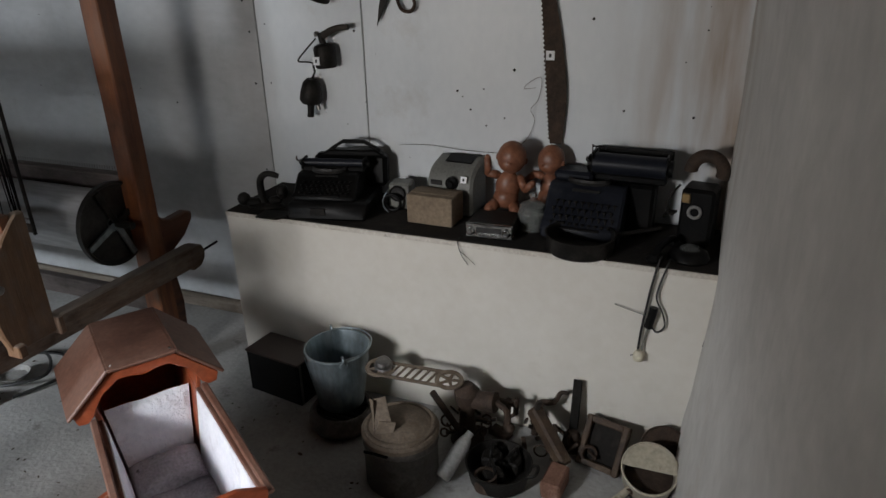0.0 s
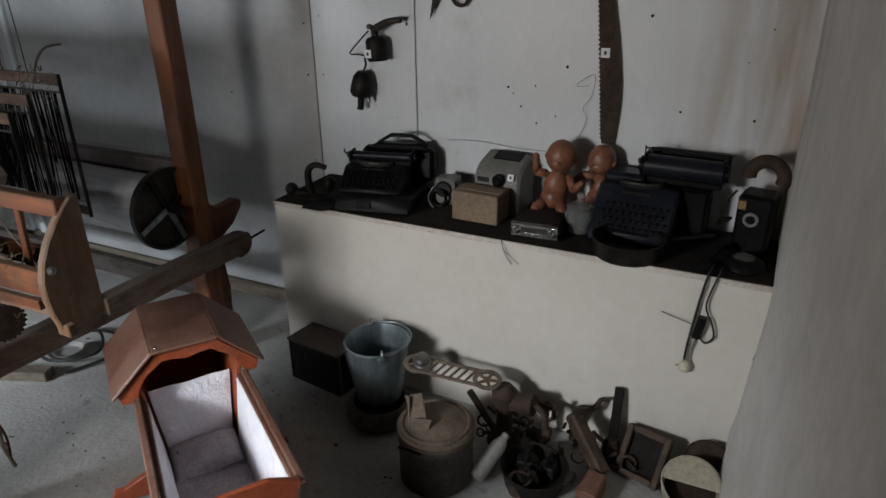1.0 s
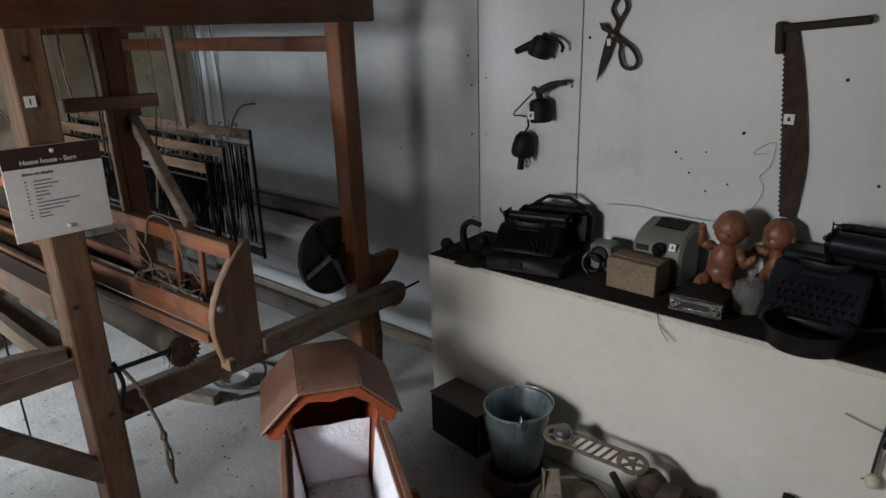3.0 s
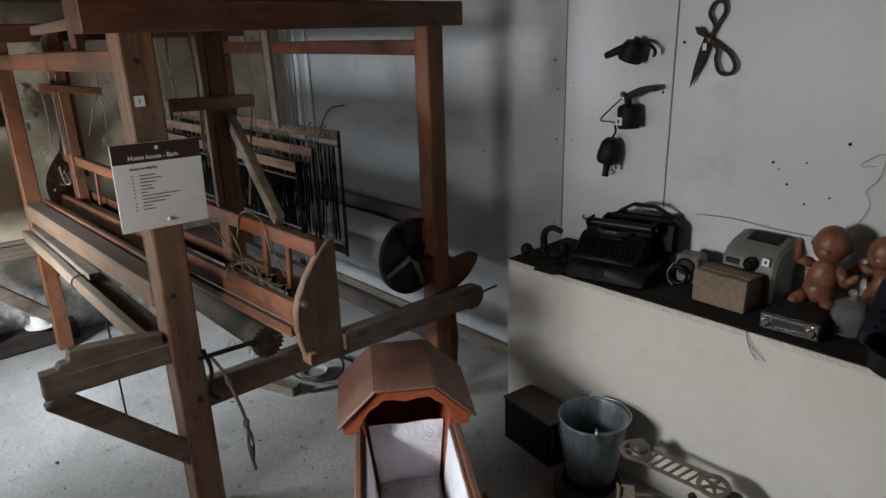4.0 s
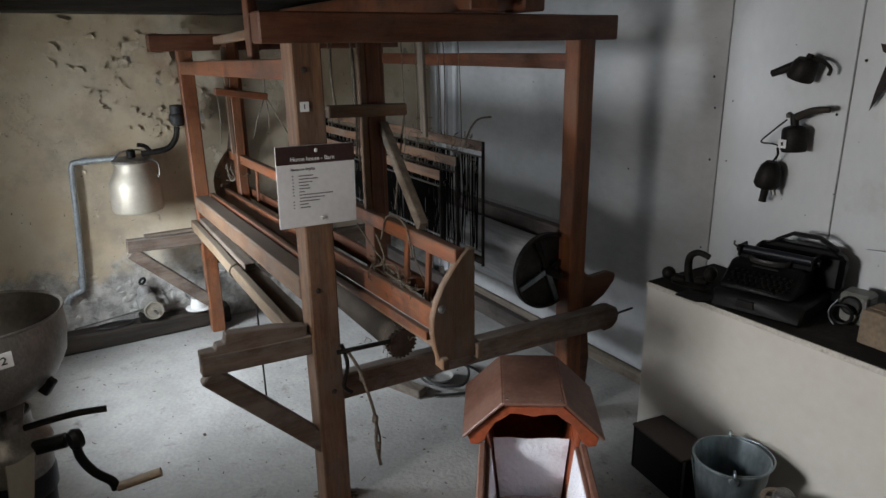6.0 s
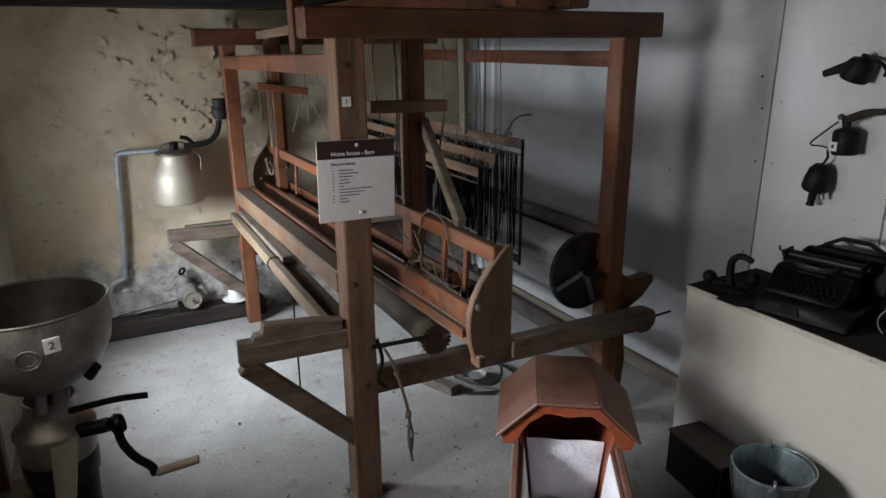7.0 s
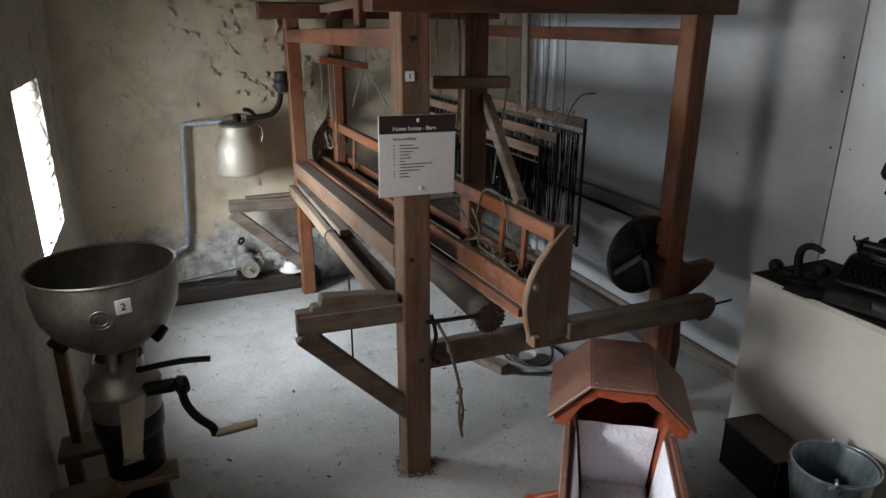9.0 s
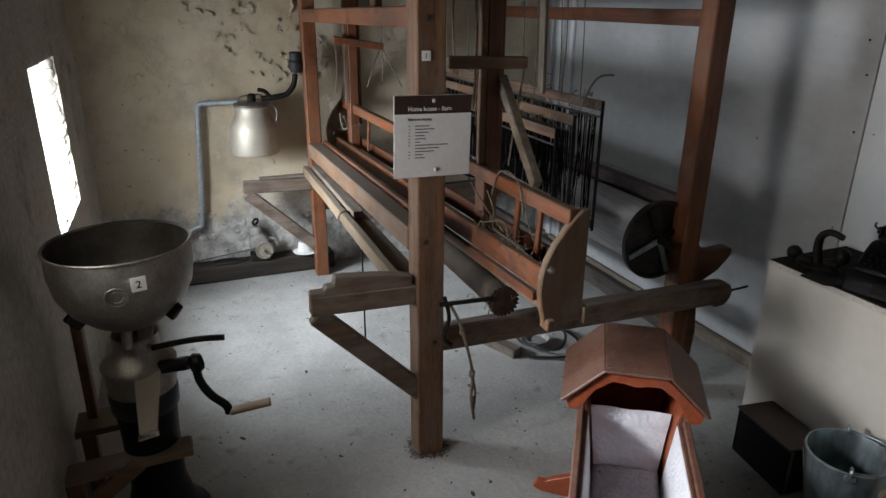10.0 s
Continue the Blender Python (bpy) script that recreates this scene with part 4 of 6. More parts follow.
def number_card(m, text=None, s=0.03):
    c = thing("number_card", "small white number card" + (f" with the figure {text}" if text else ""), "label", m, "number cards")
    part("card", box((0, 0, 0.001), (s, s * 1.05, 0.002), 0.0004), M_paper, c)
    if text:
        lettering(text, s * 0.75, (-s * 0.2, -s * 0.26, 0.0022), M_ink, c)
    else:
        part("mark", box((0, 0, 0.0023), (s * 0.28, s * 0.42, 0.0005), 0), M_ink, c)
    return c


FACE_X = Matrix(((0, 0, 1, 0), (1, 0, 0, 0), (0, 1, 0, 0), (0, 0, 0, 1)))      # card facing +x
FACE_S = Matrix(((1, 0, 0, 0), (0, 0, -1, 0), (0, 1, 0, 0), (0, 0, 0, 1)))     # card facing -y
number_card(Matrix.Translation((-1.2525, 0.927, 1.384)) @ FACE_X, "1", 0.027)

# ---- cradle ----
cr = thing("doll_cradle", "orange-brown painted wooden cradle with a gabled hood and white lining", "cradle",
           Matrix(((0.567, -0.82, 0, -0.700), (0.824, 0.573, 0, 1.352), (0, 0, 1, 0), (0, 0, 0, 1))))


def slab(corners, thick, b=0.003):
    """A board from four corners, thickened to one side."""
    t = bmesh.new()
    c = [Vector(p) for p in corners]
    nrm = (c[1] - c[0]).cross(c[3] - c[0]).normalized()
    lo = [t.verts.new(p) for p in c]
    hi = [t.verts.new(p + nrm * thick) for p in c]
    t.faces.new(lo[::-1])
    t.faces.new(hi)
    for i in range(4):
        t.faces.new((lo[i], lo[(i + 1) % 4], hi[(i + 1) % 4], hi[i]))
    bmesh.ops.recalc_face_normals(t, faces=t.faces[:])
    return bevel(t, b)


YF, YB = -0.52, 0.27
for s in (-1, 1):
    part("side_board", slab([(s * 0.150, YF, 0.40), (s * 0.138, 0.0, 0.415), (s * 0.105, 0.0, 0.10), (s * 0.115, YF, 0.10)], 0.014 * (1 if s > 0 else -1)), M_cradle_roof, cr)
    part("hood_side", slab([(s * 0.138, 0.0, 0.415), (s * 0.140, YB, 0.43), (s * 0.105, YB, 0.10), (s * 0.105, 0.0, 0.10)], 0.014 * (1 if s > 0 else -1)), M_cradle, cr)
    part("hood_side", slab([(s * 0.150, 0.0, 0.49), (s * 0.150, YB, 0.49), (s * 0.138, YB, 0.41), (s * 0.138, 0.0, 0.41)], 0.014 * (1 if s > 0 else -1)), M_cradle, cr)
    part("roof_board", slab([(s * 0.083, -0.030, 0.566), (s * 0.083, 0.275, 0.566), (s * 0.200, 0.275, 0.452), (s * 0.200, -0.030, 0.452)], 0.010 * (1 if s < 0 else -1)), M_cradle_roof, cr, "dusty brown roof board")
    part("rim", beam((s * 0.155, YF, 0.407), (s * 0.146, -0.005, 0.422), 0.020, 0.014, 0.004), M_cradle_roof, cr)
    part("lining", slab([(s * 0.131, YF + 0.02, 0.395), (s * 0.121, -0.012, 0.412), (s * 0.096, -0.012, 0.17), (s * 0.104, YF + 0.02, 0.17)], 0.006 * (1 if s < 0 else -1), 0.002), M_linen, cr, "creased white cotton lining")
part("roof_board", slab([(-0.088, -0.032, 0.562), (0.088, -0.032, 0.562), (0.088, 0.278, 0.562), (-0.088, 0.278, 0.562)], 0.010), M_cradle_roof, cr, "dusty brown roof board")
part("back_board", plate([(-0.105, 0.10), (0.105, 0.10), (0.150, 0.47), (0.083, 0.556), (-0.083, 0.556), (-0.150, 0.47)], 0.014, Matrix.Translation((0, YB, 0)) @ FACE_S), M_cradle, cr)
part("foot_board", plate([(-0.115, 0.10), (0.115, 0.10), (0.150, 0.42), (0.08, 0.45), (-0.08, 0.45), (-0.150, 0.42)], 0.014, Matrix.Translation((0, YF + 0.014, 0)) @ FACE_S), M_cradle, cr)
front = [(-0.190, 0.455), (-0.083, 0.557), (0.083, 0.557), (0.190, 0.455), (0.182, 0.428), (0.160, 0.425), (0.142, 0.440), (0.128, 0.470), (0.108, 0.500), (0.088, 0.512), (0.066, 0.530),
         (0.030, 0.528), (0.0, 0.520), (-0.030, 0.528), (-0.066, 0.530), (-0.088, 0.512), (-0.108, 0.500), (-0.128, 0.470), (-0.142, 0.440), (-0.160, 0.425), (-0.182, 0.428)]
part("scalloped_front", plate(front, 0.012, Matrix.Translation((0, -0.006, 0)) @ FACE_S, 0.002), M_cradle, cr, "scalloped orange front of the hood")
part("base_board", box((0, (YF + YB) / 2, 0.108), (0.225, YB - YF - 0.02, 0.016), 0.003), M_cradle, cr)
mat_bm = lumpy(20, 60, 0.20, YB - YF - 0.05, 0.016, 2.0, 14)
mat_bm.transform(Matrix.Translation((-0.10, YF + 0.025, 0.185)))
part("sheet", mat_bm, M_sheet, cr, "crumpled grey-mauve sheet with dirt specks", smooth=True)
back = lumpy(24, 18, 0.232, 0.21, 0.010, 6.0, 14)
for v in back.verts:
    v.co.x += (0.5 - v.co.x / 0.232) * 0.05 * (1 - v.co.y / 0.21)
back.transform(Matrix.Translation((-0.116, 0.020, 0.195)) @ Matrix.Rotation(radians(79), 4, "X"))
part("back_lining", back, M_linen, cr, "creased white cotton across the head end", smooth=True)
pil = lumpy(24, 14, 0.19, 0.13, 0.010, 3.0, 16)
for v in pil.verts:
    u, w = v.co.x / 0.19 * 2 - 1, v.co.y / 0.13 * 2 - 1
    v.co.z += 0.034 * (max(0, 1 - u ** 4) * max(0, 1 - w ** 4)) ** 0.5
pil.transform(Matrix.Translation((-0.095, -0.115, 0.195)) @ Matrix.Rotation(radians(12), 4, "X"))
part("pillow", pil, M_sheet, cr, "flat grey-mauve pillow", smooth=True)
for y in (0.13, -0.40):
    rk = [(-0.275, 0.025), (-0.262, 0.052), (-0.235, 0.050), (-0.215, 0.062), (-0.12, 0.10), (0.12, 0.10), (0.215, 0.062), (0.235, 0.050), (0.262, 0.052), (0.275, 0.025), (0.25, 0.010), (0.15, 0.001), (0.0, 0.0), (-0.15, 0.001), (-0.25, 0.010)]
    part("rocker", plate(rk, 0.022, Matrix.Translation((0, y, 0)) @ FACE_S), M_cradle, cr, "curved rocker")
for s in (-1, 1):
    part("pin", lathe([(0, 0.003), (0.003, 0.002), (0.004, 0)], 8, at(s * 0.075, -0.01, 0.5725)), M_chrome, cr)

# ---- plinth along the white wall ----
LZ = 0.69
plinth = thing("display_plinth", "long cream painted plinth with a dark grimy top", "plinth", at(-0.12, 2.30, 0))
part("front_panel", box((-0.117, 2.126, 0.335), (1.744, 0.016, 0.67), 0.002), M_ledge, plinth, world=True)
part("end_panel", box((-0.981, 2.312, 0.335), (0.016, 0.352, 0.67), 0.002), M_ledge, plinth, world=True)
part("top_board", box((-0.117, 2.306, 0.681), (1.748, 0.374, 0.018), 0.003), M_cloth_dark, plinth, "dark grimy top board", world=True)
part("edge_strip", box((-0.117, 2.1155, 0.680), (1.746, 0.006, 0.016), 0.001), M_lip, plinth, "scuffed cream edge", world=True)
part("crack", tube([(0.752, 2.112, 0.66), (0.748, 2.110, 0.52), (0.735, 2.110, 0.45)], 0.003, 5), M_black, plinth, "dark open joint", world=True)



def on_ledge(name, label, category, x, y, rz=0.0, z=LZ, group=""):
    return thing(name, label, category, at(x, y, z, rz), group)


# cobbler's last on a flat plate
pl_ = on_ledge("iron_plate", "flat dark iron plate jutting over the plinth's edge", "plate", -0.785, 2.135, 6)
part("plate_body", plate([(-0.055, -0.045), (0.03, -0.05), (0.06, -0.02), (0.06, 0.035), (-0.055, 0.04)], 0.006), M_dark_iron, pl_)
la = on_ledge("shoe_last", "black cast iron cobbler's shoe last", "shoe last", -0.868, 2.205, 10)
b = tube(bend([(-0.004, 0, 0.015), (-0.014, 0, 0.065), (-0.010, 0, 0.110), (0.020, 0, 0.132), (0.062, 0, 0.124)]), 0.016, 10, r_end=0.010)
beam((-0.012, 0, 0.022), (-0.075, -0.01, 0.02), 0.035, 0.03, 0.009, bm=b)
ball((-0.082, -0.012, 0.032), 0.024, b, (1.1, 1, 1.1))
beam((0.012, 0, 0.022), (0.06, 0.02, 0.03), 0.03, 0.03, 0.009, bm=b)
ball((0.062, 0.022, 0.055), 0.026, b, (0.9, 1, 1.15))
lathe([(0, 0), (0.05, 0), (0.052, 0.008), (0.03, 0.018), (0, 0.02)], 16, None, b, 1.5, 0.7)
part("iron_body", b, M_dark_iron, la, smooth=True)


def typewriter(th, w, d, h, body_mt, car_w, car_x, car_z, roll_r):
    """Front towards -y, standing at z = 0."""
    hull = bmesh.new()
    prof = [(-d / 2, 0.0), (d / 2, 0.0), (d / 2, h * 0.80), (d * 0.20, h * 0.98), (-d * 0.02, h), (-d * 0.16, h * 0.80), (-d * 0.40, h * 0.36), (-d / 2, h * 0.26)]
    plate(prof, w, Matrix.Translation((-w / 2, 0, 0)) @ FACE_X, 0.008, hull)
    body = part("body", hull, body_mt, th, smooth=True)
    part("type_basket", lathe([(0.0, 0.004), (w * 0.20, 0.010), (w * 0.27, 0.018), (w * 0.29, 0.010), (w * 0.28, 0.0)], 20, at(0, d * 0.10, h * 0.985), None, 1, 0.62), M_bowl_in, body)
    for row in range(4):
        for k in range(10):
            x = (k - 4.5) * w * 0.082 + (row % 2) * w * 0.03
            y = -d * 0.455 + row * d * 0.068
            z = h * (0.33 + 0.12 * row)
            part("key", lathe([(0, 0.006), (0.0050, 0.006), (0.0060, 0.004), (0.0060, 0.001), (0.002, 0.0), (0.002, -0.012)], 8, at(x, y, z)), M_black if body_mt is M_black else M_dark_iron, body)
    part("space_bar", beam((-w * 0.26, -d * 0.485, h * 0.27), (w * 0.26, -d * 0.485, h * 0.27), 0.012, 0.008, 0.002), M_black, body)
    part("nameplate", box((0, -d * 0.115, h * 0.895), (w * 0.36, 0.004, h * 0.065), 0.001, Matrix.Rotation(radians(-38), 4, "X")), M_bowl_in, body)
    car = part("carriage", box((car_x, d * 0.26, car_z - roll_r * 1.1), (car_w * 0.94, 0.05, 0.022), 0.004), M_black, th)
    part("platen", tube([(car_x - car_w * 0.46, d * 0.26, car_z), (car_x + car_w * 0.46, d * 0.26, car_z)], roll_r, 22), M_blue_grey, car, smooth=True)
    for s in (-1, 1):
        part("platen_knob", tube([(car_x + s * car_w * 0.47, d * 0.26, car_z), (car_x + s * car_w * 0.53, d * 0.26, car_z)], roll_r * 0.75, 16), M_black, car, smooth=True)
        part("carriage_end", box((car_x + s * car_w * 0.465, d * 0.26, car_z), (0.008, 0.062, roll_r * 2.5), 0.006), M_black, car)
    part("return_lever", tube(bend([(car_x - car_w * 0.48, d * 0.22, car_z), (car_x - car_w * 0.52, d * 0.05, car_z + 0.02), (car_x - car_w * 0.50, -d * 0.02, car_z + 0.035)]), 0.0035, 6), M_steel, car)
    return body, car


tray = on_ledge("typewriter_case", "black leatherette typewriter case with its lid stood behind", "case", -0.598, 2.275, 13)
tray_bm = plate([(-0.142, 0.0), (0.138, 0.0), (0.138, 0.055), (-0.060, 0.060), (-0.118, 0.066), (-0.136, 0.050)], 0.290, Matrix.Translation((-0.145, 0, 0)) @ FACE_X, 0.010)
part("tray", tray_bm, M_black, tray, smooth=True)
part("latch", plate([(-0.03, 0), (0.03, 0), (0.026, 0.026), (-0.026, 0.026)], 0.006, at(-0.030, -0.1375, 0.022) @ FACE_S, 0.002), M_dark_iron, tray, "small steel latch")
lid = part("lid", box((0.035, 0.118, 0.122), (0.285, 0.062, 0.125), 0.016, Matrix.Rotation(radians(-6), 4, "X")), M_black, tray, "upright black lid")
part("handle_bridge", plate([(-0.125, 0), (0.135, 0), (0.100, 0.024), (-0.080, 0.024)], 0.045, at(0.035, 0.142, 0.176) @ FACE_S, 0.006), M_black, lid)
grip = beam((-0.048, 0.120, 0.196), (0.005, 0.120, 0.228), 0.020, 0.012, 0.004)
beam((0.000, 0.120, 0.228), (0.092, 0.120, 0.228), 0.022, 0.013, 0.005, bm=grip)
beam((0.087, 0.120, 0.228), (0.150, 0.120, 0.194), 0.020, 0.012, 0.004, bm=grip)
part("handle", grip, M_black, lid)
tw1 = on_ledge("typewriter", "small black portable typewriter sitting in its case", "typewriter", -0.615, 2.262, 13, LZ + 0.058)
typewriter(tw1, 0.235, 0.185, 0.086, M_black, 0.250, 0.010, 0.108, 0.016)
tw2 = on_ledge("typewriter", "dusty blue-grey office typewriter with a long carriage", "typewriter", 0.322, 2.345, -3)
typewriter(tw2, 0.255, 0.235, 0.165, M_blue_grey, 0.255, 0.120, 0.222, 0.036)
rods = tube([(0.0, 0.03, 0.285), (0.25, 0.03, 0.280)], 0.0025, 6)
for x in (0.0, 0.245):
    tube([(x, 0.045, 0.20), (x, 0.03, 0.292)], 0.0022, 6, rods)
for x in (0.035, 0.215):
    lathe([(0, -0.008), (0.006, -0.008), (0.006, 0.008), (0, 0.008)], 10, at(x, 0.03, 0.283) @ ALONG_X, rods)
part("paper_bail", rods, M_dark_iron, tw2)
# added black block, standing in for the shade below the carriage's overhang
part("carriage_shade", box((0.168, 0.075, 0.085), (0.085, 0.11, 0.168), 0.010), M_black, tw2, "black block for the shade under the carriage")
part("paper_shelf", slab([(0.0, 0.10, 0.20), (0.25, 0.10, 0.20), (0.25, 0.125, 0.265), (0.0, 0.125, 0.265)], 0.003, 0.001), M_black, tw2)
part("ribbon_cover", box((-0.055, 0.055, 0.180), (0.13, 0.09, 0.034), 0.012), M_blue_grey, tw2, "dusty ribbon cover")

# small instrument, carton, adding machine
ins = on_ledge("light_meter", "small grey electrical instrument with a round dial", "instrument", -0.372, 2.375, 8)
part("housing", box((0, 0, 0.050), (0.085, 0.075, 0.10), 0.008), M_grey_plastic, ins)
part("dial", lathe([(0, 0.006), (0.024, 0.006), (0.028, 0.010), (0.031, 0.006), (0.031, 0.0)], 24, at(-0.006, -0.037, 0.062) @ FACE_S), M_bowl_in, ins, "dark round dial")
part("strut", box((0.034, -0.040, 0.05), (0.010, 0.008, 0.09), 0.002), M_steel, ins)
part("flywheel", torus(0.030, 0.006, at(-0.02, -0.062, 0.034) @ FACE_S, 22, 8), M_black, ins)
part("flex", tube(bend([(-0.04, -0.05, 0.075), (-0.055, -0.065, 0.045), (-0.05, -0.075, 0.02), (-0.030, -0.085, 0.004)]), 0.0022, 6), M_pipe, ins)
ctn = on_ledge("carton", "closed brown cardboard carton, dented and stained", "carton", -0.198, 2.275, -3)
cb_ = box((0, 0, 0.052), (0.172, 0.105, 0.104), 0.003)
for v in cb_.verts:
    v.co += V(1, 1, 1) * 0.0025 * noise.noise(v.co * 30)
part("carton_body", cb_, M_card, ctn)
part("flap", box((0.0, 0.0, 0.1055), (0.168, 0.05, 0.003), 0.001, Matrix.Rotation(radians(1.5), 4, "X")), M_card, ctn)
add_m = on_ledge("adding_machine", "grey enamelled adding machine with a dark window", "adding machine", -0.165, 2.415, -4)
hull = plate([(-0.075, 0.0), (0.07, 0.0), (0.072, 0.178), (0.058, 0.196), (-0.018, 0.176), (-0.048, 0.158), (-0.070, 0.128), (-0.075, 0.09)], 0.178, Matrix.Translation((-0.089, 0, 0)) @ FACE_X, 0.010)
am = part("housing", hull, M_grey_plastic, add_m, smooth=True)
part("window", box((0.008, 0.020, 0.187), (0.105, 0.058, 0.006), 0.002, Matrix.Rotation(radians(14.7), 4, "X")), M_black, am, "black paper window")
part("slot", box((-0.050, -0.0745, 0.118), (0.045, 0.006, 0.018), 0.002), M_bowl_in, am)
part("dial_knob", lathe([(0, 0.022), (0.010, 0.022), (0.014, 0.016), (0.022, 0.012), (0.024, 0.0)], 16, at(0.012, -0.073, 0.122) @ FACE_S), M_black, am)
number_card(Matrix.Translation((-0.113, 2.337, LZ + 0.138)) @ Matrix.Rotation(radians(-4), 4, "Z") @ FACE_S @ Matrix.Rotation(radians(-20), 4, "X"), None, 0.023)


def limb(bm, a, b, r0, r1):
    tube([a, Vector(a).lerp(Vector(b), 0.5), b], r0, 10, bm, r_end=r1)
    ball(a, r0, bm, (1, 1, 1), 1)
    ball(b, r1 * 1.05, bm, (1, 1, 1), 1)


def doll(th, s, arm_up):
    b = bmesh.new()
    ball((0, 0, 0.215 * s), 0.052 * s, b, (0.92, 0.96, 1.04), 3)
    ball((0, -0.020 * s, 0.200 * s), 0.036 * s, b, (1.05, 0.9, 0.8), 2)
    ball((0, -0.048 * s, 0.208 * s), 0.008 * s, b, (1, 1, 0.9), 1)
    for k in (-1, 1):
        ball((k * 0.047 * s, 0.004 * s, 0.208 * s), 0.012 * s, b, (0.5, 0.8, 1.1), 1)
    ball((0, 0.0, 0.110 * s), 0.043 * s, b, (0.95, 0.78, 1.35), 3)
    ball((0, -0.008 * s, 0.075 * s), 0.045 * s, b, (0.98, 0.85, 0.9), 2)
    ball((0, 0, 0.162 * s), 0.020 * s, b, (1, 1, 1), 1)
    up, dn = (-0.078, -0.010, 0.205), (0.082, -0.030, 0.150)
    elbow_u = (-0.070, -0.006, 0.150)
    limb(b, (-0.038 * s, 0, 0.147 * s), Vector(elbow_u) * s, 0.015 * s, 0.013 * s)
    limb(b, Vector(elbow_u) * s, Vector(up if arm_up else (-0.085, -0.04, 0.13)) * s, 0.013 * s, 0.011 * s)
    limb(b, (0.038 * s, 0, 0.147 * s), (0.060 * s, -0.018 * s, 0.118 * s), 0.015 * s, 0.013 * s)
    limb(b, (0.060 * s, -0.018 * s, 0.118 * s), Vector(dn) * s, 0.013 * s, 0.010 * s)
    for k in (-1, 1):
        limb(b, (k * 0.026 * s, -0.01 * s, 0.055 * s), (k * 0.044 * s, -0.072 * s, 0.052 * s), 0.022 * s, 0.017 * s)
        limb(b, (k * 0.044 * s, -0.072 * s, 0.052 * s), (k * 0.038 * s, -0.088 * s, 0.012 * s), 0.017 * s, 0.012 * s)
        ball((k * 0.040 * s, -0.098 * s, 0.011 * s), 0.012 * s, b, (0.9, 1.5, 0.8), 1)
    for dent, reach, depth in (((-0.019, -0.046, 0.222), 0.013, 0.007), ((0.019, -0.046, 0.222), 0.013, 0.007), ((0.0, -0.050, 0.190), 0.010, 0.005)):
        for v in b.verts:
            near = 1 - (v.co - Vector(dent) * s).length / (reach * s)
            if near > 0:
                v.co.y += depth * s * min(1.0, near * 1.6)
    for v in b.verts:
        v.co.z = max(v.co.z, 0.001)
    me = bpy.data.meshes.new("doll")
    bmesh.ops.recalc_face_normals(b, faces=b.faces[:])
    b.to_mesh(me)
    b.free()
    for p in me.polygons:
        p.use_smooth = True
    me.materials.append(M_skin)
    ob = new("doll", me)
    ob.matrix_basis = th
    return ob


tagged(doll(at(0.022, 2.385, LZ, 8, 4, 7), 1.06, True), "bare pink vinyl baby doll sitting with a raised arm", "doll", "baby dolls")
tagged(doll(at(0.180, 2.440, LZ, -24, 2), 0.98, False), "bare pink vinyl baby doll leaning on the typewriter", "doll", "baby dolls")

rad = on_ledge("car_radio", "old car radio with a chrome front", "radio", 0.034, 2.225, 3)
part("case", box((0, 0.006, 0.029), (0.150, 0.130, 0.052), 0.004), M_dark_iron, rad)
fp = part("faceplate", box((0, -0.066, 0.030), (0.158, 0.010, 0.050), 0.004), M_chrome, rad, "chrome faceplate")
part("tuning_window", box((0, -0.0715, 0.034), (0.085, 0.004, 0.018), 0.001), M_bowl_in, fp)
for x in (-0.060, 0.060):
    part("knob", lathe([(0, 0.016), (0.008, 0.016), (0.012, 0.012), (0.013, 0.002), (0.016, 0.0)], 16, at(x, -0.071, 0.030) @ FACE_S), M_chrome, fp)
for x in (-0.028, -0.014, 0.0, 0.014, 0.028):
    part("push_button", box((x, -0.073, 0.017), (0.011, 0.006, 0.008), 0.001), M_steel, fp)

jar = on_ledge("glass_jar", "dusty faceted glass jar with a knobbed glass lid", "jar", 0.150, 2.290)
part("jar_body", lathe([(0, 0.004), (0.034, 0.0), (0.043, 0.006), (0.048, 0.03), (0.050, 0.062), (0.042, 0.080), (0.035, 0.086), (0.031, 0.082), (0.040, 0.062), (0.040, 0.03), (0.034, 0.010), (0, 0.010)], 16), M_glass, jar)
part("lid", lathe([(0.042, 0.084), (0.044, 0.090), (0.034, 0.098), (0.014, 0.106), (0.008, 0.114), (0.014, 0.124), (0.010, 0.134), (0, 0.136)], 16), M_glass, jar)

pn = on_ledge("iron_pan", "black round iron pan overhanging the plinth's edge", "pan", 0.335, 2.170)
part("pan_body", lathe([(0, 0.004), (0.098, 0.0), (0.104, 0.006), (0.109, 0.056), (0.112, 0.060), (0.106, 0.060), (0.100, 0.010), (0, 0.010)], 40), M_dark_iron, pn, smooth=True)
part("handle", beam((0.098, 0.045, 0.046), (0.235, 0.105, 0.065), 0.018, 0.008, 0.003), M_dark_iron, pn)

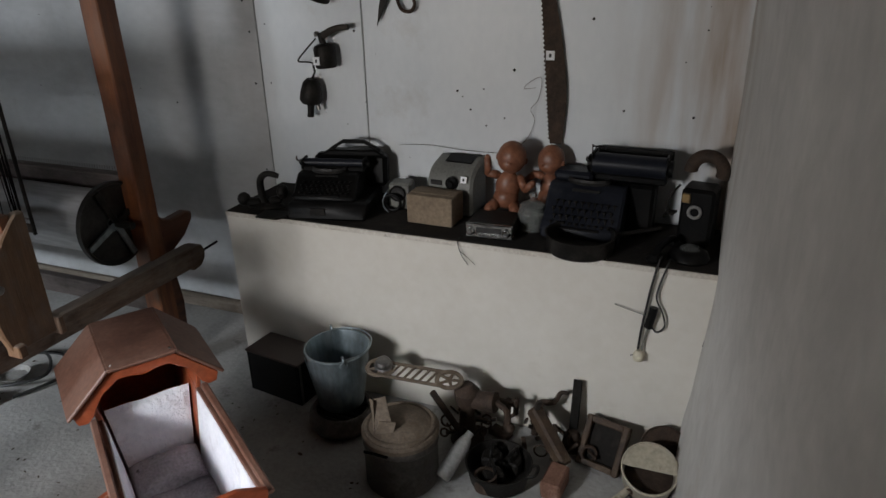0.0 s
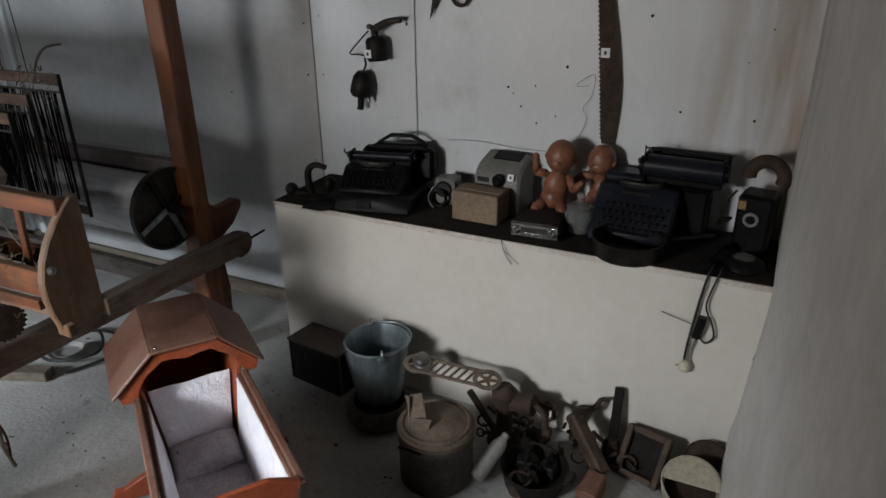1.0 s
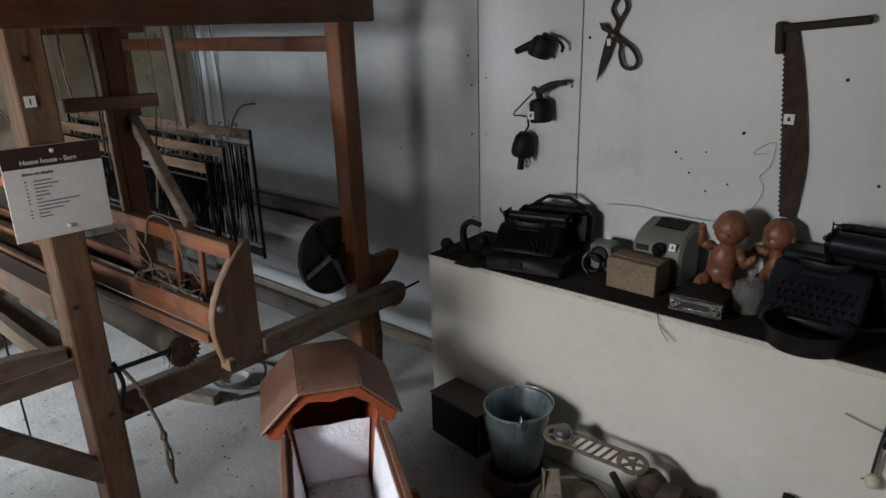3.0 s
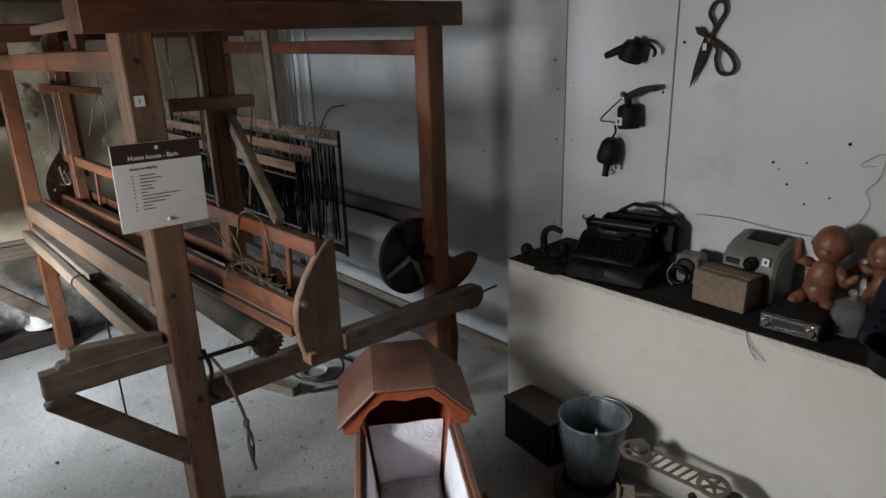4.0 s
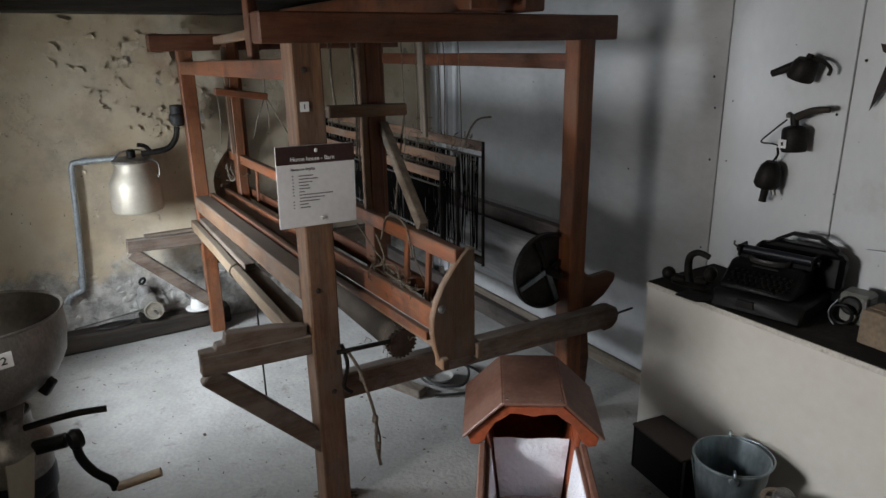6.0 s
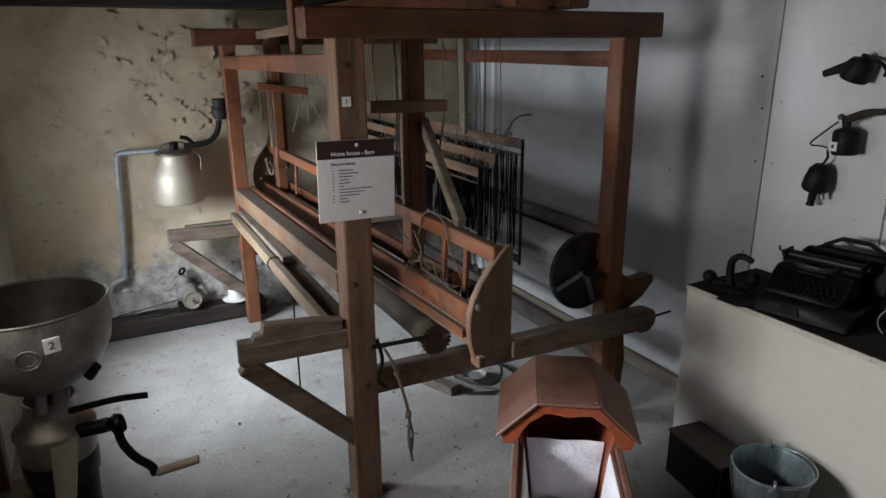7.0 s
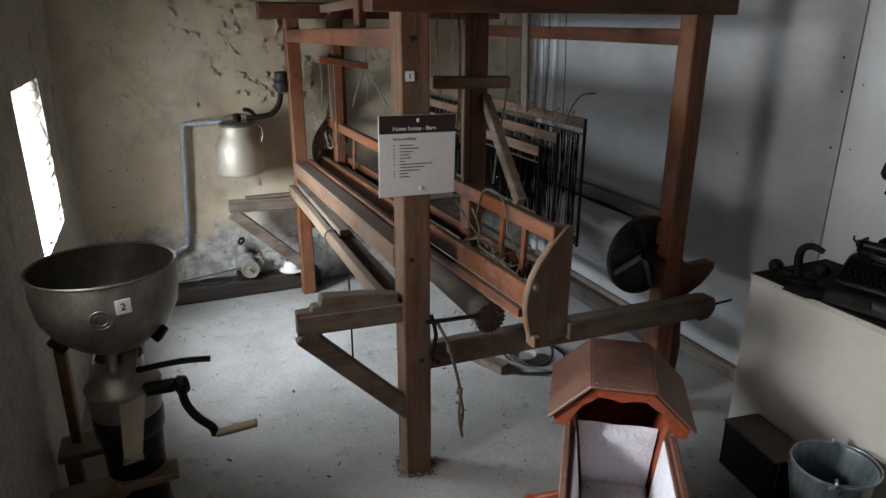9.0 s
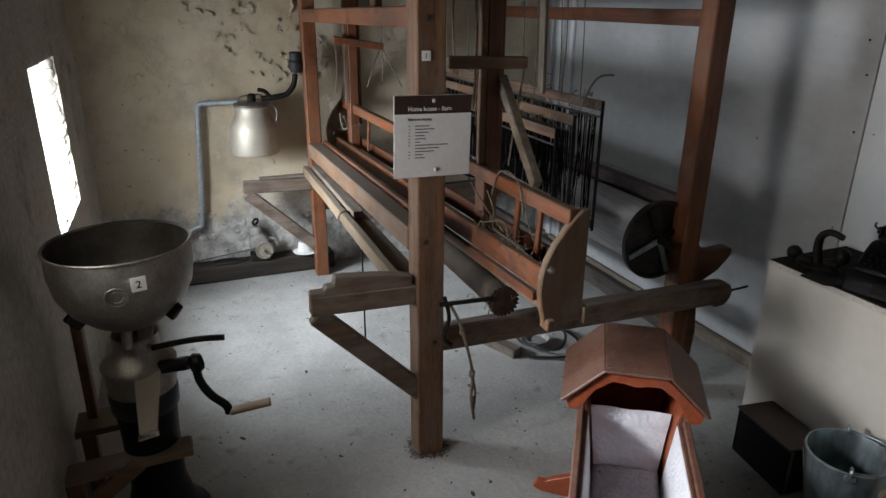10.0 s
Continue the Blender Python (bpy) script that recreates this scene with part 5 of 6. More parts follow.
# telephone group
ph = on_ledge("wall_telephone", "black wooden wall telephone with a brass bell and dial", "telephone", 0.668, 2.345, -10)
part("cabinet", box((0.004, 0.01, 0.095), (0.100, 0.105, 0.19), 0.010), M_black, ph)
part("mouth_ring", torus(0.018, 0.0050, at(0.0, -0.047, 0.118) @ FACE_S, 22, 8), M_stone, ph, "grey worn ring")
part("brass_plate", box((-0.030, -0.045, 0.160), (0.026, 0.008, 0.030), 0.003), material("aged_brass", (0.16, 0.105, 0.045), (0.26, 0.175, 0.085), 0.45, (14, 14, 14), 90, metal=0.8), ph, "aged brass plate")
part("hook", tube(bend([(-0.052, -0.04, 0.20), (-0.075, -0.06, 0.165), (-0.080, -0.06, 0.12), (-0.068, -0.06, 0.105), (-0.055, -0.06, 0.115)]), 0.004, 7), M_dark_iron, ph)
part("crank", tube(bend([(-0.060, -0.01, 0.10), (-0.085, -0.03, 0.10), (-0.09, -0.05, 0.09)]), 0.005, 7), M_dark_iron, ph)
part("horn", torus(0.048, 0.021, at(0.010, 0.02, 0.235) @ FACE_S @ Matrix.Rotation(radians(-20), 4, "Z"), 22, 12, None, 3.6), M_rust, ph, "rusty curved iron horn", smooth=True)
bell = on_ledge("dial_telephone", "low round black telephone base with a glass dial", "telephone", 0.662, 2.205)
part("base", lathe([(0, 0.0), (0.055, 0.0), (0.060, 0.008), (0.052, 0.026), (0.036, 0.036), (0, 0.038)], 28), M_black, bell, smooth=True)
part("dial", lathe([(0, 0.006), (0.018, 0.006), (0.026, 0.003), (0.030, 0.0)], 24, at(0.0, -0.010, 0.036, 0, 16)), M_glass, bell, "glass dial cover")
hs = on_ledge("telephone_handset", "black handset lying beside the telephone", "handset", 0.590, 2.225, 70, LZ + 0.016)
hb = tube(bend([(-0.075, 0, 0.004), (-0.04, 0, 0.022), (0.04, 0, 0.022), (0.075, 0, 0.004)]), 0.010, 10)
for x in (-0.08, 0.08):
    lathe([(0, -0.014), (0.022, -0.014), (0.025, -0.004), (0.014, 0.010), (0, 0.012)], 18, at(x, 0, 0.0), hb)
part("handset_body", hb, M_black, hs, smooth=True)

cb2 = thing("hanging_flex", "black flex with an inline switch and a yellowed plug", "cable", at(0.575, 2.11, 0.70))
part("flex", tube(bend([(0.585, 2.16, 0.708), (0.578, 2.108, 0.698), (0.566, 2.106, 0.62), (0.560, 2.104, 0.56), (0.552, 2.106, 0.48), (0.548, 2.106, 0.405)], 8), 0.0036, 8), M_cable, cb2, world=True)
part("flex", tube(bend([(0.610, 2.15, 0.706), (0.604, 2.108, 0.696), (0.585, 2.106, 0.60), (0.608, 2.104, 0.545), (0.618, 2.106, 0.50), (0.598, 2.106, 0.475), (0.578, 2.104, 0.50), (0.572, 2.104, 0.54)], 8), 0.003, 8), M_cable, cb2, world=True)
part("flex", tube(bend([(0.572, 2.106, 0.49), (0.562, 2.106, 0.44), (0.560, 2.106, 0.40)], 6), 0.003, 8), M_grey_plastic, cb2, world=True)
sw = tube(bend([(0.582, 2.103, 0.56), (0.578, 2.101, 0.53), (0.570, 2.103, 0.49)], 4), 0.013, 10)
part("inline_switch", sw, M_black, cb2, world=True, smooth=True)
pg = lathe([(0, 0), (0.014, 0.0), (0.018, 0.006), (0.018, 0.022), (0.010, 0.034), (0, 0.036)], 14, at(0.553, 2.102, 0.368, 0, 0, 0))
part("plug", pg, M_plug, cb2, "yellowed two-pin plug", world=True, smooth=True)
for dx in (-0.026, -0.026):
    part("pin", tube([(0.545, 2.102, 0.378 + (0.010 if dx == -0.026 else 0)), (0.527, 2.102, 0.380)], 0.0022, 6), M_steel, cb2, world=True)
ww_ = thing("wire_scrap", "thin stiff wire sticking out over the panel", "wire", at(0.5, 2.11, 0.54))
part("strand", tube(bend([(0.465, 2.108, 0.550), (0.50, 2.106, 0.541), (0.56, 2.106, 0.528)]), 0.0014, 5), M_steel, ww_, world=True)
w2 = thing("loose_wires", "two thin loose wires hanging over the plinth's edge", "wire", at(-0.05, 2.12, 0.69))
part("strand", tube(bend([(-0.058, 2.14, 0.692), (-0.054, 2.108, 0.686), (-0.040, 2.106, 0.645), (-0.018, 2.108, 0.612)]), 0.0013, 5), M_cable, w2, world=True)
part("strand", tube(bend([(-0.05, 2.108, 0.66), (-0.02, 2.106, 0.64), (0.006, 2.108, 0.616)]), 0.001, 5), M_rust, w2, world=True)
wc = thing("bell_wire", "thin grey wire trailing along the wall behind the machines", "wire", at(-0.2, 2.48, 0.9))
part("strand", tube(bend([(-0.42, 2.47, 0.90), (-0.30, 2.485, 0.905), (-0.15, 2.485, 0.895), (0.0, 2.486, 0.90), (0.07, 2.486, 0.95), (0.10, 2.486, 1.02), (0.085, 2.486, 1.06), (0.112, 2.486, 1.10), (0.118, 2.486, 1.17), (0.075, 2.486, 1.15), (0.06, 2.486, 1.13), (0.10, 2.486, 1.135)], 6), 0.0009, 5), M_steel, wc, world=True)

# ---- things hung on the white boards ----
HY = NY - 0.045


def hung(name, label, category, x, z, y=HY, ry=0.0, group=""):
    return thing(name, label, category, at(x, y, z, 0, 0, ry), group)


bt = hung("blow_lamp", "dark iron blow lamp with a wooden handle, hung on the wall", "blow lamp", -0.700, 1.222, ry=-4)
part("tank", lathe([(0, -0.042), (0.036, -0.042), (0.040, -0.036), (0.040, 0.030), (0.034, 0.040), (0.018, 0.046), (0, 0.046)], 24), M_dark_iron, bt, smooth=True)
part("burner", tube([(0.0, 0, 0.04), (-0.006, 0, 0.085)], 0.013, 12), M_dark_iron, bt, smooth=True)
part("cap", lathe([(0, 0), (0.010, 0), (0.012, 0.012), (0.006, 0.018), (0, 0.02)], 10, at(-0.022, 0, 0.072)), M_steel, bt)
part("handle", tube(bend([(0.006, 0, 0.075), (0.05, -0.005, 0.092), (0.085, -0.005, 0.098), (0.115, -0.003, 0.098)]), 0.014, 12, r_end=0.009), M_dark_timber["x"], bt, "dark turned wooden handle", smooth=True)
part("wire_bail", tube(bend([(-0.03, 0, 0.065), (-0.075, 0, 0.03), (-0.122, 0, -0.012), (-0.08, 0, -0.018), (-0.035, 0, -0.028)], 4), 0.003, 6), M_dark_iron, bt)
number_card(Matrix.Translation((-0.714, HY - 0.042, 1.209)) @ FACE_S, None, 0.028)
ol = hung("oil_can", "small dark oil lamp hanging upside down below the blow lamp", "oil can", -0.775, 1.085, ry=8)
part("body", lathe([(0, 0.055), (0.020, 0.052), (0.034, 0.035), (0.042, 0.0), (0.044, -0.030), (0.036, -0.042), (0.014, -0.048), (0.012, -0.085), (0.014, -0.095), (0, -0.095)], 22), M_dark_iron, ol, smooth=True)
part("hanger", tube(bend([(0.0, 0, 0.05), (0.012, 0, 0.08), (0.006, 0, 0.105), (0.02, 0, 0.125)]), 0.004, 6), M_dark_iron, ol)
part("spout", tube([(0.022, -0.005, -0.02), (0.040, -0.005, -0.06)], 0.008, 8), M_steel, ol)
kt = hung("carbide_lamp", "small dark kettle-like lamp with a spout, hung on the wall", "lamp", -0.700, 1.452, ry=20)
part("body", lathe([(0, -0.035), (0.040, -0.035), (0.044, -0.028), (0.040, 0.020), (0.032, 0.032), (0.012, 0.038), (0.010, 0.050), (0, 0.052)], 24), M_dark_iron, kt, smooth=True)
part("spout", tube([(-0.02, 0, 0.012), (-0.095, -0.005, -0.052)], 0.017, 12, r_end=0.012), M_dark_iron, kt, smooth=True)
part("handle", tube(bend([(0.012, 0, 0.04), (0.05, 0, 0.045), (0.082, 0, 0.032), (0.085, 0, 0.012)]), 0.006, 8), M_dark_iron, kt, smooth=True)

sc = thing("shears", "large rusty tailor's shears hung open on the wall", "shears", at(-0.432, NY - 0.016, 1.487) @ Matrix.Scale(0.95, 4))
IN_WALL = FACE_S
part("blade", plate([(-0.018, 0.02), (0.014, 0.012), (-0.012, -0.075), (-0.060, -0.165), (-0.050, -0.10), (-0.034, -0.03)], 0.004, IN_WALL, 0.001), M_dark_iron, sc, "dark steel blade")
part("blade", plate([(-0.012, 0.018), (0.008, -0.004), (-0.045, 0.02), (-0.056, 0.046), (-0.03, 0.04)], 0.004, Matrix.Translation((0, -0.005, 0)) @ IN_WALL, 0.001), M_rust, sc)
part("bow", tube(bend([(0.0, 0.0, 0.01), (0.012, 0, 0.045), (-0.010, 0, 0.085), (0.005, 0, 0.120), (0.035, 0, 0.122), (0.044, 0, 0.09), (0.024, 0, 0.055), (0.008, 0, 0.02)], 5), 0.0065, 8), M_rust, sc, smooth=True)
part("bow", tube(bend([(0.0, -0.004, 0.0), (0.03, -0.004, -0.03), (0.028, -0.004, -0.065), (0.045, -0.004, -0.105), (0.080, -0.004, -0.112), (0.098, -0.004, -0.085), (0.075, -0.004, -0.045), (0.04, -0.004, -0.02), (0.01, -0.004, 0.0)], 5), 0.0065, 8), M_rust, sc, smooth=True)
part("pivot", lathe([(0, 0.006), (0.006, 0.005), (0.008, 0)], 12, Matrix.Translation((0, -0.006, 0)) @ IN_WALL), M_steel, sc)
part("tag", box((-0.012, -0.012, -0.022), (0.014, 0.001, 0.024), 0), M_paper, sc, "small white paper tag")

saw = thing("crosscut_saw", "long rusty crosscut saw hung upright on the white wall", "saw", at(0.150, NY - 0.012, 1.22))
out = [(0.050, -0.275), (0.008, -0.275)]
for i in range(34):
    z = -0.262 + i * 0.0145
    s = (z + 0.275) / 0.54
    x = 0.008 - 0.052 * s
    out += [(x, z), (x - 0.007, z + 0.006)]
out += [(-0.050, 0.245), (-0.058, 0.255), (-0.058, 0.285), (-0.015, 0.285), (0.008, 0.20), (0.034, 0.08), (0.056, -0.06), (0.060, -0.14), (0.055, -0.22)]
part("blade", plate(out, 0.0025, IN_WALL, 0), M_rust, saw, "rusty toothed blade")
part("handle", beam((-0.062, -0.006, 0.280), (0.17, -0.006, 0.300), 0.020, 0.024, 0.006), M_dark_timber["x"], saw, "dark wooden bar handle")
part("grip", beam((-0.052, -0.006, 0.21), (-0.060, -0.006, 0.30), 0.026, 0.020, 0.006), M_dark_timber["z"], saw)
number_card(Matrix.Translation((0.147, NY - 0.0165, 1.244)) @ FACE_S, None, 0.029)

# ---- things on the floor before the plinth ----
crate = thing("wooden_box", "low black wooden box standing on the floor", "box", at(-0.745, 2.032, 0, -8))
part("front", box((0, -0.065, 0.088), (0.235, 0.010, 0.172), 0.002), M_black, crate)
part("back", box((0, 0.065, 0.088), (0.235, 0.010, 0.172), 0.002), M_black, crate)
for s in (-1, 1):
    part("end", box((s * 0.1225, 0, 0.088), (0.010, 0.140, 0.172), 0.002), M_black, crate)
part("lid", box((0, 0, 0.180), (0.262, 0.148, 0.010), 0.002), M_dusty_dark["x"], crate, "dusty brown lid")
part("strip", box((0.129, -0.06, 0.09), (0.003, 0.012, 0.17), 0.001), M_steel, crate)

grate = thing("iron_grate", "low round iron stove grate under the bucket", "grate", at(-0.435, 1.918, 0))
gr = lathe([(0.080, 0.0), (0.105, 0.0), (0.122, 0.028), (0.118, 0.060), (0.104, 0.078), (0.094, 0.078), (0.092, 0.066), (0.100, 0.03), (0.080, 0.0)], 28)
part("ring", gr, M_churn, grate, smooth=True)
for i in range(7):
    y = -0.075 + i * 0.025
    h = math.sqrt(0.095 ** 2 - y * y)
    part("bar", beam((-h, y, 0.062), (h, y, 0.062), 0.011, 0.016, 0.002), M_dark_iron, grate)

bk_ = thing("bucket", "galvanised zinc bucket with ribs and a folded bail", "bucket", at(-0.450, 1.945, 0.079, -50))
R0, R1, BH = 0.078, 0.110, 0.222
prof = [(0, 0.012), (R0 - 0.002, 0.012), (R0, 0.0), (R0 + 0.003, 0.0)]
for i in range(1, 19):
    s = i / 18
    rb = R0 + 0.003 + (R1 - R0) * s + (0.0022 if i in (12, 14) else 0)
    prof.append((rb, BH * s))
prof += [(R1 + 0.007, BH + 0.001), (R1 + 0.006, BH + 0.006), (R1, BH + 0.006), (R1 - 0.002, BH)]
prof += [(R0 + (R1 - R0) * s / 6 - 0.002, 0.014 + (BH - 0.014) * s / 6) for s in range(5, -1, -1)]
bkt = part("pail", lathe(prof, 44), M_zinc, bk_, smooth=True)
for s in (-1, 1):
    part("ear", lathe([(0, 0.008), (0.012, 0.006), (0.016, 0.0)], 14, at(s * (R1 + 0.001), 0, BH - 0.010, 0, 0, s * 90)), M_zinc, bkt)
    part("ear_loop", torus(0.012, 0.004, at(s * (R1 + 0.004), 0, BH + 0.012) @ ALONG_Y, 14, 7), M_zinc, bkt)
part("bail", tube(bend([(-(R1 + 0.006), 0, BH + 0.010), (-0.085, 0.085, BH + 0.012), (0.0, 0.122, BH + 0.014), (0.085, 0.085, BH + 0.012), (R1 + 0.006, 0, BH + 0.010)], 8), 0.0028, 7), M_zinc, bkt)
part("seam", beam((0.02, -0.081, 0.01), (0.030, -0.118, BH), 0.010, 0.003, 0.001), M_zinc, bkt)

pot = thing("milk_churn", "dusty round metal churn with a lid and a leather strap", "churn", at(-0.120, 1.745, 0))
part("body", lathe([(0, 0.0), (0.114, 0.0), (0.118, 0.006), (0.118, 0.150), (0.121, 0.155), (0.118, 0.160), (0.118, 0.182), (0, 0.182)], 40), M_churn, pot, smooth=True)
ld = part("lid", lathe([(0.122, 0.178), (0.124, 0.194), (0.118, 0.202), (0.100, 0.206), (0.080, 0.220), (0.030, 0.228), (0, 0.229)], 40), M_tan, pot, "dusty tan lid", smooth=True)
part("collar", torus(0.106, 0.008, at(0, 0, 0.204), 36, 8), M_tan, ld, smooth=True)
part("slot", box((-0.03, -0.119, 0.170), (0.08, 0.006, 0.008), 0.001), M_black, pot)
part("strap", slab([(-0.07, -0.05, 0.313), (-0.03, -0.03, 0.323), (0.005, -0.06, 0.223), (-0.045, -0.08, 0.218)], 0.006, 0.002), M_tan, ld, "folded leather strap")
part("strap", slab([(-0.045, -0.085, 0.218), (0.008, -0.062, 0.223), (0.012, -0.05, 0.253), (-0.035, -0.075, 0.263)], 0.005, 0.002), M_tan, ld)
part("strap", slab([(-0.075, -0.03, 0.228), (-0.05, -0.075, 0.218), (-0.055, -0.06, 0.318), (-0.078, -0.04, 0.313)], 0.005, 0.002), M_tan, ld)

ck = thing("pedal_frame", "flat pierced cast-iron treadle with round ends", "ironwork", at(-0.165, 1.955, 0.248, 4, 14, 1) @ Matrix.Scale(0.92, 4))
cp = bmesh.new()
for x, r in ((-0.135, 0.052), (0.140, 0.052)):
    lathe([(r - 0.014, -0.005), (r, -0.005), (r + 0.003, 0.0), (r, 0.006), (r - 0.014, 0.006), (r - 0.014, -0.005)], 26, at(x, 0, 0), cp, 1, 0.86)
    lathe([(0, 0.006), (0.012, 0.006), (0.014, -0.003), (0, -0.004)], 14, at(x, 0, 0), cp)
    for k in range(5):
        a = 2 * math.pi * k / 5 + x
        beam((x, 0, 0), (x + (r - 0.006) * math.cos(a), (r - 0.006) * 0.86 * math.sin(a), 0), 0.011, 0.008, 0.002, bm=cp)
for y in (-0.034, 0.034):
    beam((-0.115, y, 0), (0.115, y, 0), 0.014, 0.010, 0.003, bm=cp)
for k in range(6):
    x = -0.075 + k * 0.030
    beam((x - 0.014, -0.034, 0), (x + 0.014, 0.034, 0), 0.009, 0.008, 0.002, bm=cp)
part("casting", cp, M_tan, ck)
part("hub", lathe([(0, 0.030), (0.024, 0.028), (0.030, 0.018), (0.030, 0.004), (0.036, 0.0)], 20, at(-0.120, 0.01, 0.006)), M_steel, ck, "grey metal hub")
st = thing("iron_stand", "rusty iron mincer clamped in a heap of scrap", "mincer", at(0.02, 1.985, 0, 12))
im = lathe([(0, 0), (0.060, 0), (0.055, 0.02), (0.03, 0.05), (0.025, 0.13), (0.04, 0.16), (0.045, 0.20), (0.02, 0.23), (0, 0.23)], 18)
tube([(0.0, 0.0, 0.17), (0.10, -0.03, 0.185)], 0.030, 14, im, r_end=0.036)
tube(bend([(0.10, -0.03, 0.185), (0.135, -0.05, 0.17), (0.145, -0.06, 0.12)]), 0.010, 8, im)
tube([(-0.02, -0.03, 0.05), (-0.11, -0.05, 0.22)], 0.012, 8, im)
ball((0.15, -0.06, 0.11), 0.018, im)
part("casting", im, M_rust, st, smooth=True)
st2 = thing("iron_bracket", "rusty iron bracket with a screw leaning by the plinth", "bracket", at(0.115, 2.045, 0, -20))
ib = beam((-0.03, 0, 0.012), (0.05, 0, 0.012), 0.05, 0.024, 0.006)
beam((0.03, 0, 0.02), (0.035, 0.01, 0.165), 0.022, 0.016, 0.005, bm=ib)
beam((-0.04, -0.01, 0.145), (0.075, 0.005, 0.155), 0.020, 0.018, 0.005, bm=ib)
tube([(0.07, 0.0, 0.12), (0.075, 0.0, 0.185)], 0.009, 8, ib)
part("casting", ib, M_rust, st2)

btl = thing("stone_bottle", "slim grey stoneware bottle leaning among the scrap", "bottle", at(0.015, 1.750, 0.024, -25, -52))
part("bottle_body", lathe([(0, 0.0), (0.022, 0.0), (0.026, 0.006), (0.026, 0.115), (0.020, 0.140), (0.012, 0.152), (0.013, 0.168), (0.009, 0.170), (0, 0.168)], 20, at(0, 0, 0)), M_stone, btl, smooth=True)

tub = thing("iron_basin", "rusty round basin holding flat irons and scrap", "basin", at(0.180, 1.830, 0))
part("basin_body", lathe([(0, 0.004), (0.080, 0.0), (0.092, 0.010), (0.104, 0.070), (0.108, 0.074), (0.102, 0.074), (0.088, 0.014), (0, 0.012)], 36), M_dark_iron, tub, smooth=True)
part("rim_handle", tube(bend([(0.104, 0.02, 0.07), (0.125, 0.01, 0.08), (0.125, -0.03, 0.08), (0.104, -0.035, 0.07)]), 0.005, 7), M_dark_iron, tub)
for x, y, z, a, w in ((-0.035, 0.045, 0.052, 10, 0.07), (0.035, 0.048, 0.050, -12, 0.055), (-0.012, -0.03, 0.035, 35, 0.065)):
    ir = thing("flat_iron", "old black flat iron in the basin", "flat iron", at(0.180 + x, 1.830 + y, 0.014, a), "flat irons")
    part("sole", plate([(-w / 2, -0.03), (w / 2, -0.03), (w / 2, 0.01), (0, 0.05), (-w / 2, 0.01)], 0.045, None, 0.006), M_dark_iron, ir)
    part("grip", tube(bend([(0, -0.022, 0.045), (0, -0.022, 0.07), (0, 0.02, 0.07), (0, 0.02, 0.045)]), 0.006, 8), M_dark_iron, ir)
ring_ = thing("pipe_collar", "short rusty pipe collar in the basin", "collar", at(0.155, 1.770, 0.014))
part("collar_body", lathe([(0.028, 0.0), (0.036, 0.0), (0.036, 0.05), (0.028, 0.05), (0.028, 0.0)], 24), M_rust, ring_, smooth=True)

wb1 = thing("wood_plane", "worn wooden moulding plane propped among the scrap", "plane", at(0.285, 1.985, 0.0, 30))
part("stock", beam((-0.02, 0.05, 0.165), (0.05, -0.09, 0.03), 0.045, 0.050, 0.008), M_leather, wb1)
part("wedge", beam((-0.015, 0.03, 0.17), (-0.012, 0.015, 0.215), 0.022, 0.012, 0.003), M_dark_timber["z"], wb1)
wb2 = thing("iron_clamp", "rusty curved iron clamp leaning on the plinth", "clamp", at(0.30, 2.07, 0.0))
part("jaw", tube(bend([(-0.06, 0.0, 0.09), (-0.045, 0.0, 0.15), (0.0, 0.0, 0.165), (0.02, 0.01, 0.20), (0.045, 0.01, 0.205)]), 0.014, 9, r_end=0.006), M_rust, wb2, smooth=True)
part("foot", beam((-0.06, 0.0, 0.012), (-0.06, 0.0, 0.10), 0.026, 0.022, 0.005), M_rust, wb2)
fr = thing("fire_iron", "flat iron bar standing against the plinth", "bar", at(0.372, 2.060, 0, 0, -4))
part("shaft", beam((0, 0, 0.0), (0.0, 0.02, 0.255), 0.030, 0.010, 0.004), M_dark_iron, fr)
part("knuckle", lathe([(0, 0.0), (0.030, 0.0), (0.034, 0.02), (0.028, 0.06), (0.018, 0.075), (0, 0.075)], 16, at(0.0, -0.01, 0.0)), M_rust, fr, smooth=True)
brk = thing("brick", "broken red clay brick on the floor", "brick", at(0.358, 1.845, 0, -6))
bb = box((0, 0, 0.033), (0.062, 0.11, 0.065), 0.006)
for v in bb.verts:
    v.co += V(1, 1, 1) * 0.004 * noise.noise(v.co * 26)
part("brick_body", bb, M_brick, brk)
lan = thing("picture_frame", "dark wooden frame box with a black pane, tilted back", "frame", at(0.468, 1.985, 0.0, -14, -34))
for x in (-0.062, 0.062):
    part("stile", box((x, 0, 0.080), (0.020, 0.040, 0.165), 0.003), M_leather, lan)
for z in (0.010, 0.152):
    part("rail", box((0, 0, z), (0.105, 0.040, 0.020), 0.003), M_leather, lan)
part("pane", box((0, 0.008, 0.080), (0.104, 0.006, 0.124), 0.001), M_cloth_dark, lan, "black dusty pane")
en_ = thing("enamel_pot", "chipped cream enamel pot with a half lid and stub handle", "pot", at(0.628, 1.965, 0.018, 6, 26))
part("pot_body", lathe([(0, 0.0), (0.070, 0.0), (0.078, 0.010), (0.083, 0.090), (0.087, 0.095), (0.083, 0.098), (0.079, 0.094), (0.072, 0.012), (0, 0.008)], 36), M_enamel, en_, smooth=True)
half = plate([(0.080 * math.cos(radians(a)), 0.080 * math.sin(radians(a))) for a in range(-8, 190, 9)], 0.004, at(0, 0, 0.0955), 0.001)
part("half_lid", half, M_enamel, en_)
